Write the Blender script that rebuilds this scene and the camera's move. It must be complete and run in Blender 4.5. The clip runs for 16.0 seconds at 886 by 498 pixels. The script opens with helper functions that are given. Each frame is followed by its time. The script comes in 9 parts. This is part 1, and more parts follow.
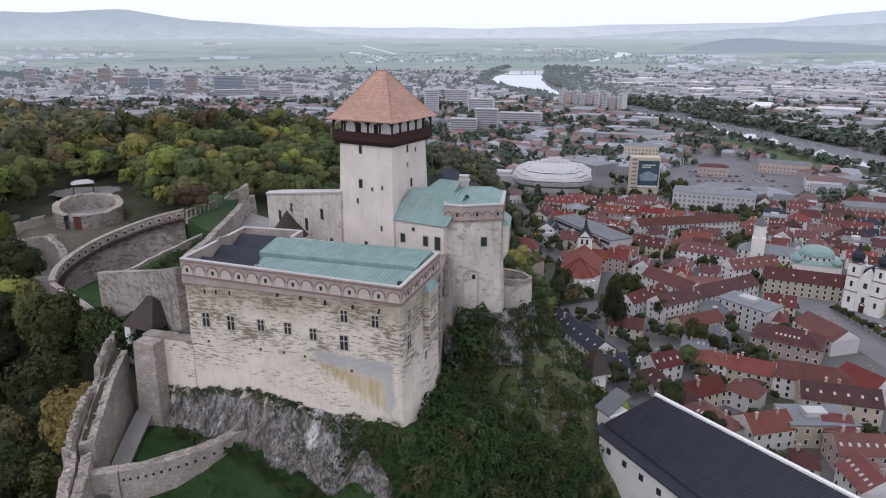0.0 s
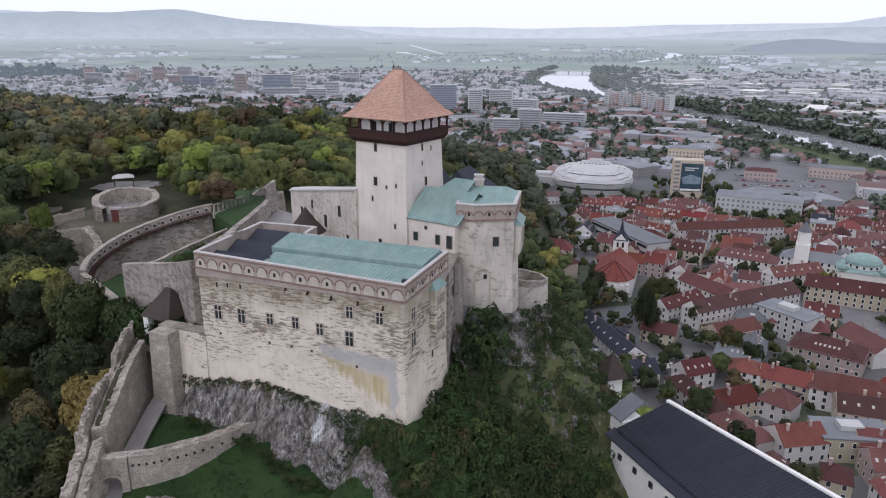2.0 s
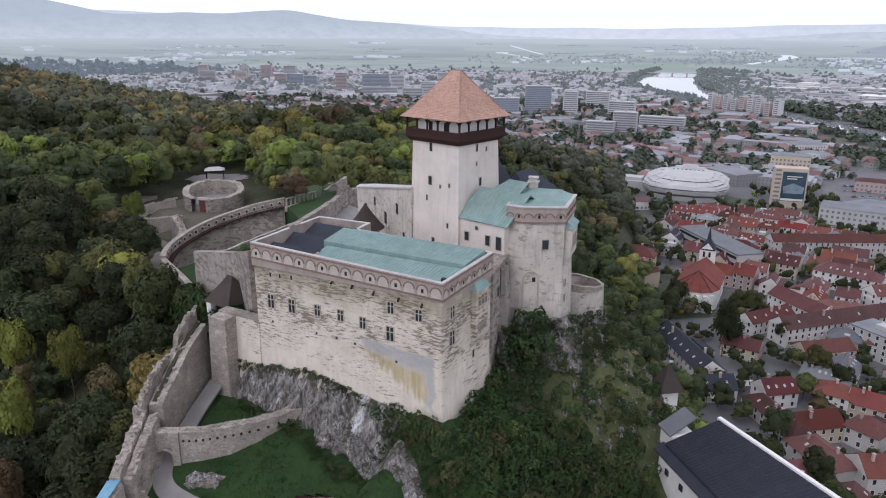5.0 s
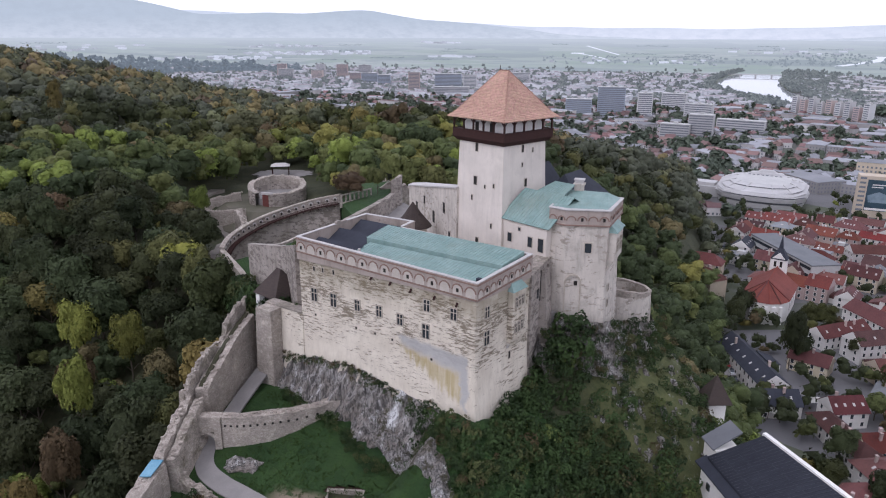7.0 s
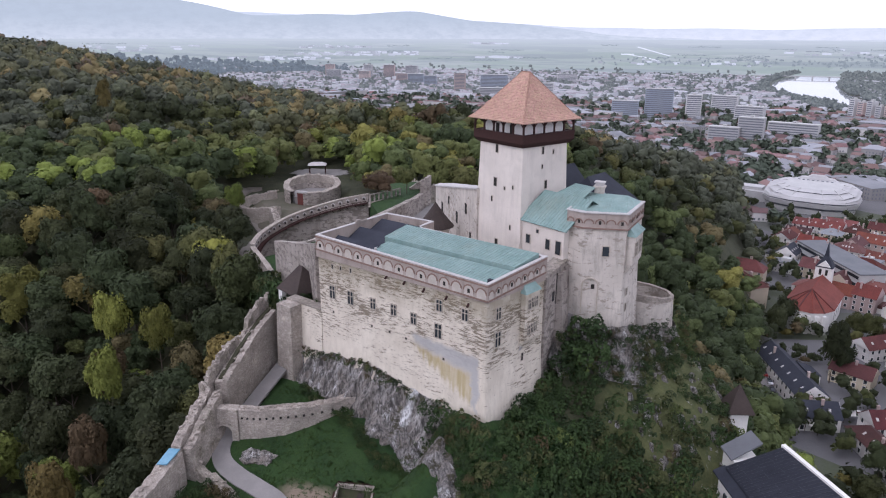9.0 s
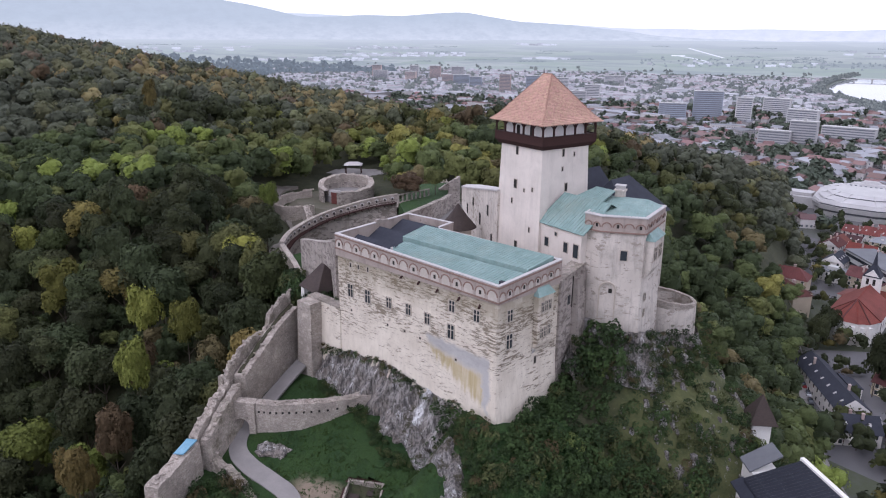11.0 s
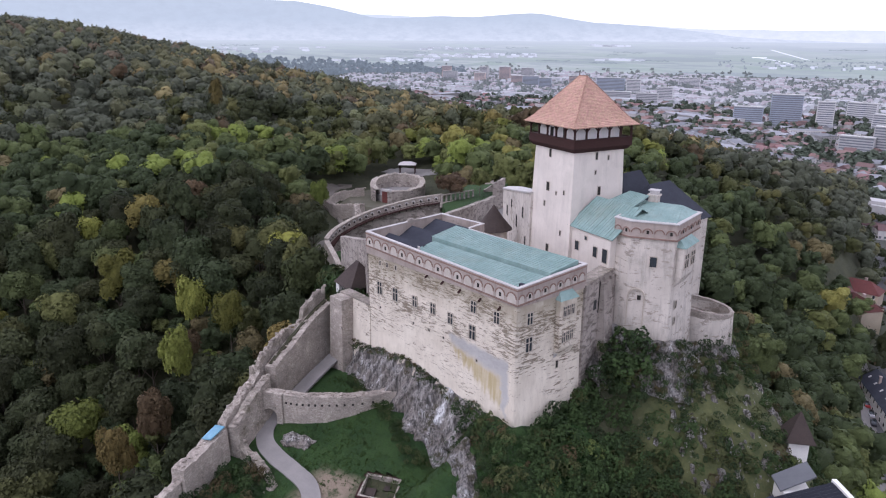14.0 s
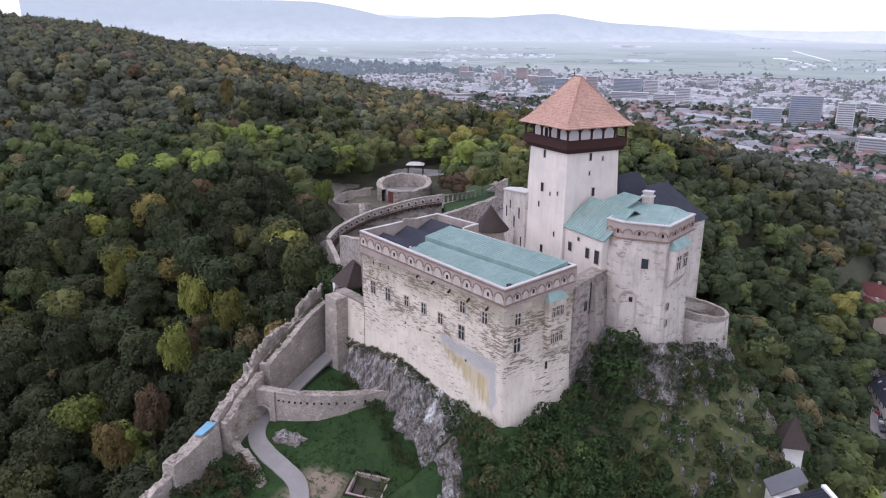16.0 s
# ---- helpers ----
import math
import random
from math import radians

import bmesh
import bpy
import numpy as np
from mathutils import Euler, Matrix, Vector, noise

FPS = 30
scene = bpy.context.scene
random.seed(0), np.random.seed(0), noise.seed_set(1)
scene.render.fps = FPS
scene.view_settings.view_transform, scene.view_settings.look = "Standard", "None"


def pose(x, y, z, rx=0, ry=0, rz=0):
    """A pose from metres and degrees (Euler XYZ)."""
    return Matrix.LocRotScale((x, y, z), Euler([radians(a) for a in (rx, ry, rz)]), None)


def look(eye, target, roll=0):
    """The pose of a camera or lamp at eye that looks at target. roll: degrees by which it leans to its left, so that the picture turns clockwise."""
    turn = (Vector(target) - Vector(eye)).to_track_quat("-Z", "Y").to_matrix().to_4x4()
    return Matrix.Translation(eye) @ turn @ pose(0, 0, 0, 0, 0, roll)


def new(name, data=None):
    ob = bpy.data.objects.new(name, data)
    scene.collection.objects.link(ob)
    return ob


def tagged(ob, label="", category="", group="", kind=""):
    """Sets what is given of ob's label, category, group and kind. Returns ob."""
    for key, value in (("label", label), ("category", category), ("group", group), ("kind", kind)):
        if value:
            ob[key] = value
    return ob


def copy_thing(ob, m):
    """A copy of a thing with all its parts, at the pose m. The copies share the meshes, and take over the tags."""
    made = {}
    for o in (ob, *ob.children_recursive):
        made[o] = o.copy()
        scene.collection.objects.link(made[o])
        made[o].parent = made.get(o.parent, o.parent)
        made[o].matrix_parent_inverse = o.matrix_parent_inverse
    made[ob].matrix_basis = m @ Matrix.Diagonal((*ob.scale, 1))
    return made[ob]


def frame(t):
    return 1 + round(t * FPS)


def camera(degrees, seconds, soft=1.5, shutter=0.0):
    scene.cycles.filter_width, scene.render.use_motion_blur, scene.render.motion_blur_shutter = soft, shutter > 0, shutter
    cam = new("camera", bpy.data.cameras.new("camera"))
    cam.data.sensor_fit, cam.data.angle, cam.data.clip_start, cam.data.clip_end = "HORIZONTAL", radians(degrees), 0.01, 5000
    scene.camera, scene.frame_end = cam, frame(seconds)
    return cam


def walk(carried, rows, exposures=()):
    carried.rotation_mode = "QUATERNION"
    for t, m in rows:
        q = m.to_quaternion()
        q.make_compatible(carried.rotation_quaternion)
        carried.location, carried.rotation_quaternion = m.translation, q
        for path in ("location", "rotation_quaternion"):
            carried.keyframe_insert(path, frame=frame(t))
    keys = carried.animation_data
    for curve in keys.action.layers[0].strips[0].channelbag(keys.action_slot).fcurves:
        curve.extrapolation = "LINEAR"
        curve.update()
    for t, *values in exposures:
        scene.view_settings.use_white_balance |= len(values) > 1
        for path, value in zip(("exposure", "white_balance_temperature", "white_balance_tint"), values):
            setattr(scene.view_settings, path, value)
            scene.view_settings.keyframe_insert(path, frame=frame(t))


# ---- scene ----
cam = camera(64.7, 16.0, soft=1.1)
METRES, EYE, TILT, LEAN, TURN = 40.0, 120.0, -17.3, 0.0, 0.0
ROWS = [
    (0.0, 0.0, 0.0, 0.0, 0.0, 0.0, -0.0),
    (0.5, 0.0384, 0.0011, -0.0013, 0.71, -0.01, -0.26),
    (1.0, 0.0756, 0.0021, -0.0025, 1.62, -0.0, -0.55),
    (1.5, 0.1113, 0.0042, -0.0034, 2.57, -0.02, -0.88),
    (2.0, 0.146, 0.0055, -0.0034, 3.61, -0.04, -1.24),
    (2.5, 0.1804, 0.0061, -0.0034, 4.73, -0.07, -1.58),
    (3.0, 0.2134, 0.0076, -0.0023, 5.91, -0.09, -1.97),
    (3.5, 0.2461, 0.0091, -0.0012, 7.11, -0.14, -2.35),
    (4.0, 0.2789, 0.01, 0.0002, 8.41, -0.19, -2.76),
    (6.5, 0.435, 0.0281, 0.0094, 15.55, -0.68, -5.02),
    (7.0, 0.4658, 0.0338, 0.0117, 16.91, -0.8, -5.42),
    (7.5, 0.4966, 0.0394, 0.0138, 18.06, -0.89, -5.74),
    (8.0, 0.5272, 0.046, 0.0162, 19.04, -0.98, -6.03),
    (8.5, 0.5572, 0.0532, 0.0196, 19.83, -1.06, -6.25),
    (9.0, 0.5872, 0.0609, 0.0232, 20.61, -1.12, -6.46),
    (11.5, 0.7311, 0.1053, 0.0414, 25.22, -1.6, -7.76),
    (12.0, 0.7584, 0.1157, 0.045, 26.13, -1.71, -8.01),
    (12.5, 0.7853, 0.1264, 0.0492, 27.05, -1.82, -8.26),
    (13.0, 0.8119, 0.1375, 0.0536, 27.99, -1.95, -8.52),
    (13.5, 0.8375, 0.1493, 0.0572, 28.92, -2.07, -8.77),
    (14.0, 0.8633, 0.1608, 0.0609, 29.85, -2.21, -9.02),
    (14.5, 0.8882, 0.1732, 0.0648, 30.77, -2.34, -9.27),
    (15.0, 0.9131, 0.1854, 0.069, 31.23, -2.41, -9.38),
    (15.5, 0.9373, 0.1981, 0.0728, 31.26, -2.4, -9.39),
    (16.0, 0.9607, 0.2104, 0.0767, 31.28, -2.4, -9.41),
]
walk(cam, [(t, pose(0, 0, EYE, TILT, LEAN, TURN) @ pose(METRES * x, METRES * y, METRES * z, 90 + pitch, roll, yaw)) for t, x, y, z, yaw, pitch, roll in ROWS],
     exposures=[(0.0, -0.27, 5720, 17), (4.0, -0.24, 5720, 17), (7.0, -0.12, 5670, 20), (11.5, 0.0, 5610, 23), (16.0, 0.10, 5590, 24)])

# ---------------------------------------------------------------- sky and light
TOWN = -8.0
SUN_ELEVATION, SUN_AZIMUTH = 48.0, 210.0
world = bpy.data.worlds.new("overcast_sky")
scene.world = world
world.use_nodes = True
wn, wl = world.node_tree.nodes, world.node_tree.links
wn.clear()
sky = wn.new("ShaderNodeTexSky")
sky.sky_type, sky.sun_disc = "NISHITA", False
sky.sun_elevation, sky.sun_rotation = radians(SUN_ELEVATION), radians(SUN_AZIMUTH)
sky.air_density, sky.dust_density, sky.ozone_density = 1.0, 4.0, 1.0
grey = wn.new("ShaderNodeHueSaturation")
grey.inputs["Saturation"].default_value = 0.35
cloud = wn.new("ShaderNodeMix")
cloud.data_type = "RGBA"
cloud.inputs[0].default_value = 0.82
cloud.inputs[7].default_value = (8.2, 8.15, 8.1, 1.0)
wbg = wn.new("ShaderNodeBackground")
wbg.inputs["Strength"].default_value = 0.175
wout = wn.new("ShaderNodeOutputWorld")
wl.new(sky.outputs[0], grey.inputs["Color"])
wl.new(grey.outputs[0], cloud.inputs[6])
wl.new(cloud.outputs[2], wbg.inputs["Color"])
wl.new(wbg.outputs[0], wout.inputs["Surface"])

sun_data = bpy.data.lights.new("sun", "SUN")
sun_data.energy, sun_data.angle, sun_data.color = 0.7, radians(18), (1.0, 0.95, 0.88)
sun = new("sun", sun_data)
sun_way = Vector((math.sin(radians(SUN_AZIMUTH)) * math.cos(radians(SUN_ELEVATION)),
                  math.cos(radians(SUN_AZIMUTH)) * math.cos(radians(SUN_ELEVATION)), math.sin(radians(SUN_ELEVATION))))
sun.matrix_world = look(sun_way * 300, (0, 0, 0))


# ---------------------------------------------------------------- materials
def rgb(c):
    return (*c, 1.0)


class Mat:
    """A node material under construction; tint() gives a colour that varies at two scales."""

    def __init__(self, name, rough=0.85, metal=0.0):
        self.m = bpy.data.materials.new(name)
        self.m.use_nodes = True
        self.n, self.l = self.m.node_tree.nodes, self.m.node_tree.links
        self.bsdf = self.n["Principled BSDF"]
        self.bsdf.inputs["Roughness"].default_value = rough
        self.bsdf.inputs["Metallic"].default_value = metal
        self.bsdf.inputs["Specular IOR Level"].default_value = 0.3
        self.co = self.n.new("ShaderNodeTexCoord").outputs["Object"]

    def mapping(self, scale, turn=(0, 0, 0)):
        mp = self.n.new("ShaderNodeMapping")
        mp.inputs["Scale"].default_value = scale
        mp.inputs["Rotation"].default_value = [radians(a) for a in turn]
        self.l.new(self.co, mp.inputs["Vector"])
        return mp.outputs[0]

    def noise(self, scale, detail=5, rough=0.6, stretch=(1, 1, 1), turn=(0, 0, 0)):
        nt = self.n.new("ShaderNodeTexNoise")
        nt.inputs["Scale"].default_value = scale
        nt.inputs["Detail"].default_value = detail
        nt.inputs["Roughness"].default_value = rough
        self.l.new(self.mapping(stretch, turn), nt.inputs["Vector"])
        return nt.outputs[0]

    def ramp(self, fac, lo, hi):
        r = self.n.new("ShaderNodeMapRange")
        r.inputs["From Min"].default_value, r.inputs["From Max"].default_value = lo, hi
        self.l.new(fac, r.inputs["Value"])
        return r.outputs[0]

    def math(self, op, a, b=None):
        k = self.n.new("ShaderNodeMath")
        k.operation = op
        for i, v in enumerate((a, b)):
            if v is None:
                continue
            if isinstance(v, (int, float)):
                k.inputs[i].default_value = v
            else:
                self.l.new(v, k.inputs[i])
        return k.outputs[0]

    def mix(self, fac, a, b):
        k = self.n.new("ShaderNodeMix")
        k.data_type = "RGBA"
        for sock, v in ((k.inputs[0], fac), (k.inputs[6], a), (k.inputs[7], b)):
            if isinstance(v, (int, float)):
                sock.default_value = v
            elif isinstance(v, tuple):
                sock.default_value = rgb(v)
            else:
                self.l.new(v, sock)
        return k.outputs[2]

    def xyz(self, axis):
        s = self.n.new("ShaderNodeSeparateXYZ")
        self.l.new(self.co, s.inputs[0])
        return s.outputs[axis]

    def random(self, island=False):
        if island:
            return self.n.new("ShaderNodeNewGeometry").outputs["Random Per Island"]
        return self.n.new("ShaderNodeObjectInfo").outputs["Random"]

    def bump(self, height, strength=0.4, distance=0.1):
        b = self.n.new("ShaderNodeBump")
        b.inputs["Strength"].default_value, b.inputs["Distance"].default_value = strength, distance
        self.l.new(height, b.inputs["Height"])
        self.l.new(b.outputs[0], self.bsdf.inputs["Normal"])
        return self

    def paint(self, colour):
        if isinstance(colour, tuple):
            self.bsdf.inputs["Base Color"].default_value = rgb(colour)
        else:
            self.l.new(colour, self.bsdf.inputs["Base Color"])
        return self


def plain(name, c1, c2, scale=0.6, fine=4.0, rough=0.85, bump=0.3, dist=0.08, metal=0.0, vary=None, amount=0.25, stretch=(1, 1, 1)):
    """Two colours by coarse noise, darkened a little by fine noise; vary: 'island' or 'object' shifts it from piece to piece."""
    k = Mat(name, rough, metal)
    coarse = k.noise(scale, 5, 0.65, stretch)
    col = k.mix(k.ramp(coarse, 0.3, 0.7), c1, c2)
    grain = k.noise(fine, 6, 0.7, stretch)
    col = k.mix(k.math("MULTIPLY", k.ramp(grain, 0.35, 0.75), 0.35), col, tuple(0.55 * v for v in c1))
    if vary:
        r = k.random(vary == "island")
        hs = k.n.new("ShaderNodeHueSaturation")
        k.l.new(col, hs.inputs["Color"])
        k.l.new(k.math("ADD", k.math("MULTIPLY", r, 2 * amount), 1 - amount), hs.inputs["Value"])
        k.l.new(k.math("ADD", k.math("MULTIPLY", k.math("FRACT", k.math("MULTIPLY", r, 7.31)), 0.03), 0.485), hs.inputs["Hue"])
        col = hs.outputs[0]
    k.paint(col)
    if bump:
        k.bump(grain, bump, dist)
    return k.m


def palace_plaster():
    """Old lime plaster, flaked off in ragged level patches that bare grey rubble, with a yellow and a blue-grey repair."""
    k = Mat("flaking_lime_plaster", 0.92)
    z, x = k.xyz(2), k.xyz(0)
    base = k.mix(k.ramp(k.noise(0.25, 5), 0.3, 0.7), (0.70, 0.63, 0.525), (0.59, 0.52, 0.425))
    base = k.mix(k.math("MULTIPLY", k.ramp(k.noise(1.3, 6, 0.75, (1, 1, 0.25)), 0.45, 0.75), 0.5), base, (0.42, 0.36, 0.29))
    flake = k.noise(1.15, 10, 0.78, (0.5, 0.5, 2.6), (0, 9, 0))
    big = k.noise(0.10, 3, 0.5, (1, 1, 1.8))
    band = k.math("MULTIPLY", k.ramp(z, 60.5, 71), k.ramp(z, 84, 79))
    lift = k.math("ADD", k.math("MULTIPLY", big, 0.42), k.math("MULTIPLY", band, 0.115))
    bare = k.ramp(k.math("ADD", flake, lift), 0.845, 0.875)
    # Bared rubble, darkened so its colour also holds the flakes' shadow lines.
    rubble = k.mix(k.noise(1.6, 6, 0.8), (0.31, 0.255, 0.19), (0.15, 0.122, 0.092))
    # a repaired field near the corner: yellow wedge, blue-grey above and beside it
    wob = k.math("MULTIPLY", k.math("SUBTRACT", k.noise(0.5, 5, 0.65), 0.5), 2.6)
    xw, zw = k.math("ADD", x, wob), k.math("ADD", z, k.math("MULTIPLY", wob, 0.6))

    def above(z0, x0, slope, soft=0.5):
        """1 above the sloping line through (x0, z0)."""
        return k.ramp(k.math("SUBTRACT", zw, k.math("ADD", k.math("MULTIPLY", k.math("SUBTRACT", xw, x0), slope), z0)), -soft, soft)

    streaky = k.math("MULTIPLY", k.math("SUBTRACT", k.noise(1.1, 3, 0.6, (1, 1, 0.05)), 0.5), 5.0)
    zs = k.math("ADD", zw, streaky)
    in_x = k.math("MULTIPLY", k.ramp(xw, -15.2, -14.4), k.ramp(xw, -1.2, -1.7))
    low = k.ramp(k.math("SUBTRACT", zs, k.math("ADD", k.math("MULTIPLY", k.math("ADD", xw, 11.5), -0.58), 67.8)), -0.6, 0.9)
    field = k.math("MULTIPLY", in_x, k.math("MULTIPLY", low, k.math("SUBTRACT", 1.0, above(71.9, -12.5, -0.06, 0.35))))
    upper = k.math("MAXIMUM", above(69.9, -11.9, -0.20, 0.6), k.ramp(xw, -2.9, -2.3))
    blue = k.math("MULTIPLY", field, upper)
    yellow = k.math("MULTIPLY", field, k.math("SUBTRACT", 1.0, upper))
    col = k.mix(k.math("MULTIPLY", bare, k.math("SUBTRACT", 1.0, k.math("MULTIPLY", field, 0.85))), base, rubble)
    streak = k.ramp(k.noise(1.6, 3, 0.6, (1, 1, 0.08)), 0.3, 0.62)
    col = k.mix(k.math("MULTIPLY", k.math("MULTIPLY", yellow, k.math("ADD", k.math("MULTIPLY", streak, 0.5), 0.5)), 0.9), col, (0.40, 0.315, 0.15))
    col = k.mix(k.math("MULTIPLY", blue, 0.72), col, k.mix(k.noise(1.2, 6, 0.7), (0.42, 0.42, 0.43), (0.27, 0.27, 0.285)))
    edge = k.math("ADD", z, k.math("MULTIPLY", k.math("SUBTRACT", k.noise(0.8, 6, 0.75, (1, 1, 0.25)), 0.5), 7.0))
    drip = k.math("MULTIPLY", k.ramp(edge, 75.8, 80.2), k.ramp(k.noise(0.16, 4, 0.6), 0.34, 0.50))
    col = k.mix(k.math("MULTIPLY", drip, 0.6), col, k.mix(k.noise(1.4, 6, 0.75), (0.25, 0.20, 0.11), (0.12, 0.10, 0.066)))
    k.paint(col)
    k.bump(k.math("SUBTRACT", k.noise(3.0, 6, 0.7), k.math("MULTIPLY", bare, 1.2)), 0.5, 0.15)
    return k.m


def render_coat(name, light, dark, bare, amount=0.80, streak=0.5):
    """Pale render with grey weather streaks and a few bare spots."""
    k = Mat(name, 0.9)
    base = k.mix(k.ramp(k.noise(0.2, 5), 0.3, 0.7), light, dark)
    base = k.mix(k.math("MULTIPLY", k.ramp(k.noise(0.9, 6, 0.7, (1, 1, 0.12)), 0.5, 0.78), streak), base, tuple(v * 0.45 for v in dark))
    base = k.mix(k.math("MULTIPLY", k.ramp(k.noise(0.45, 7, 0.75), 0.5, 0.68), streak * 0.7), base, tuple(v * 0.62 for v in dark))
    f = k.noise(0.7, 8, 0.75, (0.7, 0.7, 1.8))
    base = k.mix(k.ramp(k.math("ADD", f, k.math("MULTIPLY", k.noise(0.13, 3), 0.3)), amount, amount + 0.04), base, bare)
    k.paint(base)
    k.bump(k.noise(2.5, 7, 0.75), 0.45, 0.12)
    return k.m


def masonry(name, c1, c2, joint, size=0.9, moss=None):
    """Coursed rubble: uneven stones with recessed joints."""
    k = Mat(name, 0.95)
    vo = k.n.new("ShaderNodeTexVoronoi")
    vo.feature = "DISTANCE_TO_EDGE"
    vo.inputs["Scale"].default_value = size
    k.l.new(k.mapping((1, 1, 1.9)), vo.inputs["Vector"])
    vc = k.n.new("ShaderNodeTexVoronoi")
    vc.inputs["Scale"].default_value = size
    k.l.new(k.mapping((1, 1, 1.9)), vc.inputs["Vector"])
    sep = k.n.new("ShaderNodeSeparateColor")
    k.l.new(vc.outputs["Color"], sep.inputs[0])
    col = k.mix(sep.outputs[0], c1, c2)
    big = k.noise(0.25, 7, 0.75)
    col = k.mix(k.math("MULTIPLY", k.ramp(big, 0.42, 0.7), 0.7), col, tuple(v * 0.5 for v in c2))
    col = k.mix(k.math("MULTIPLY", k.ramp(vo.outputs[0], 0.09, 0.0), 0.5), col, joint)
    if moss:
        col = k.mix(k.math("MULTIPLY", k.ramp(k.noise(0.35, 5, 0.7), 0.52, 0.66), 0.7), col, moss)
    # Dark spots paint the shade of small holes; the surface stays whole.
    holes = k.ramp(k.noise(0.9, 6, 0.75, (1, 1, 1.6)), 0.62, 0.67)
    col = k.mix(k.math("MULTIPLY", holes, 0.8), col, tuple(v * 0.35 for v in joint))
    col = k.mix(k.math("MULTIPLY", k.ramp(k.noise(0.45, 6, 0.75), 0.55, 0.68), 0.6), col, tuple(min(1, v * 1.35) for v in c1))
    k.paint(col)
    h = k.math("ADD", k.math("MULTIPLY", k.ramp(vo.outputs[0], 0.0, 0.2), 0.8), k.math("MULTIPLY", k.noise(4, 5, 0.7), 0.6))
    k.bump(h, 0.8, 0.15)
    return k.m


def cliff_rock(name, light, green=0.58, fine=1.0, overgrown=0.0, scar=False):
    """Broken limestone: slanting pale ribs, narrow dark clefts, brown weathering, white scars and some moss."""
    k = Mat(name, 0.95)
    a = k.noise(0.8 * fine, 9, 0.72, (1.3, 1.3, 0.20), (8, 28, 0))
    b = k.noise(2.4 * fine, 8, 0.78, (1.3, 1.3, 0.26), (0, 24, 0))
    wide = k.noise(0.22, 5, 0.65)
    tone = k.mix(k.ramp(wide, 0.38, 0.62), light, tuple(v * w for v, w in zip(light, (0.62, 0.57, 0.52))))
    col = k.mix(k.ramp(a, 0.41, 0.55), tuple(v * 0.22 for v in light), tone)
    col = k.mix(k.math("MULTIPLY", k.ramp(b, 0.51, 0.58), 0.85), col, (0.06, 0.054, 0.048))
    col = k.mix(k.math("MULTIPLY", k.ramp(k.noise(0.55, 8, 0.75, (1.2, 1.2, 0.16), (8, 28, 0)), 0.55, 0.63), k.ramp(b, 0.56, 0.46)), col, (0.66, 0.645, 0.63))
    if scar:
        off = k.math("ADD", k.math("ADD", k.xyz(0), k.math("MULTIPLY", k.math("SUBTRACT", k.xyz(2), 57.0), -0.22)), k.math("MULTIPLY", k.math("SUBTRACT", k.noise(0.9, 4), 0.5), 3.0))
        band = k.ramp(k.math("ABSOLUTE", k.math("ADD", off, 21.2)), 1.1, 0.35)
        col = k.mix(k.math("MULTIPLY", band, k.ramp(b, 0.60, 0.50)), col, (0.74, 0.73, 0.72))
    soil = k.math("ADD", k.noise(0.6, 7, 0.75), k.math("MULTIPLY", k.ramp(k.xyz(2), 58.5, 63.5), overgrown))
    col = k.mix(k.ramp(soil, green, green + 0.06), col, k.mix(k.noise(1.5, 5, 0.7), (0.040, 0.046, 0.022), (0.10, 0.082, 0.055)))
    k.paint(col)
    k.bump(k.math("ADD", a, k.math("MULTIPLY", b, 0.7)), 1.0, 0.6)
    return k.m


def lawn_grass():
    """Rough damp turf: light and dark tufts, worn brown spots."""
    k = Mat("rough_damp_turf", 0.95)
    col = k.mix(k.ramp(k.noise(0.18, 6, 0.7), 0.35, 0.65), (0.016, 0.042, 0.010), (0.034, 0.070, 0.016))
    col = k.mix(k.math("MULTIPLY", k.ramp(k.noise(2.2, 6, 0.8), 0.45, 0.7), 0.75), col, (0.012, 0.024, 0.008))
    col = k.mix(k.math("MULTIPLY", k.ramp(k.noise(0.5, 7, 0.75), 0.58, 0.72), 0.5), col, (0.055, 0.070, 0.024))
    x, y = k.xyz(0), k.xyz(1)
    worn = k.math("MULTIPLY", k.math("MULTIPLY", k.ramp(x, -36, -33), k.ramp(x, -25, -28)), k.math("MULTIPLY", k.ramp(y, 84.5, 82.5), k.ramp(k.noise(0.45, 6, 0.7), 0.38, 0.5)))
    col = k.mix(worn, col, (0.24, 0.19, 0.14))
    k.paint(col)
    k.bump(k.noise(5, 6, 0.8), 1.0, 0.25)
    return k.m


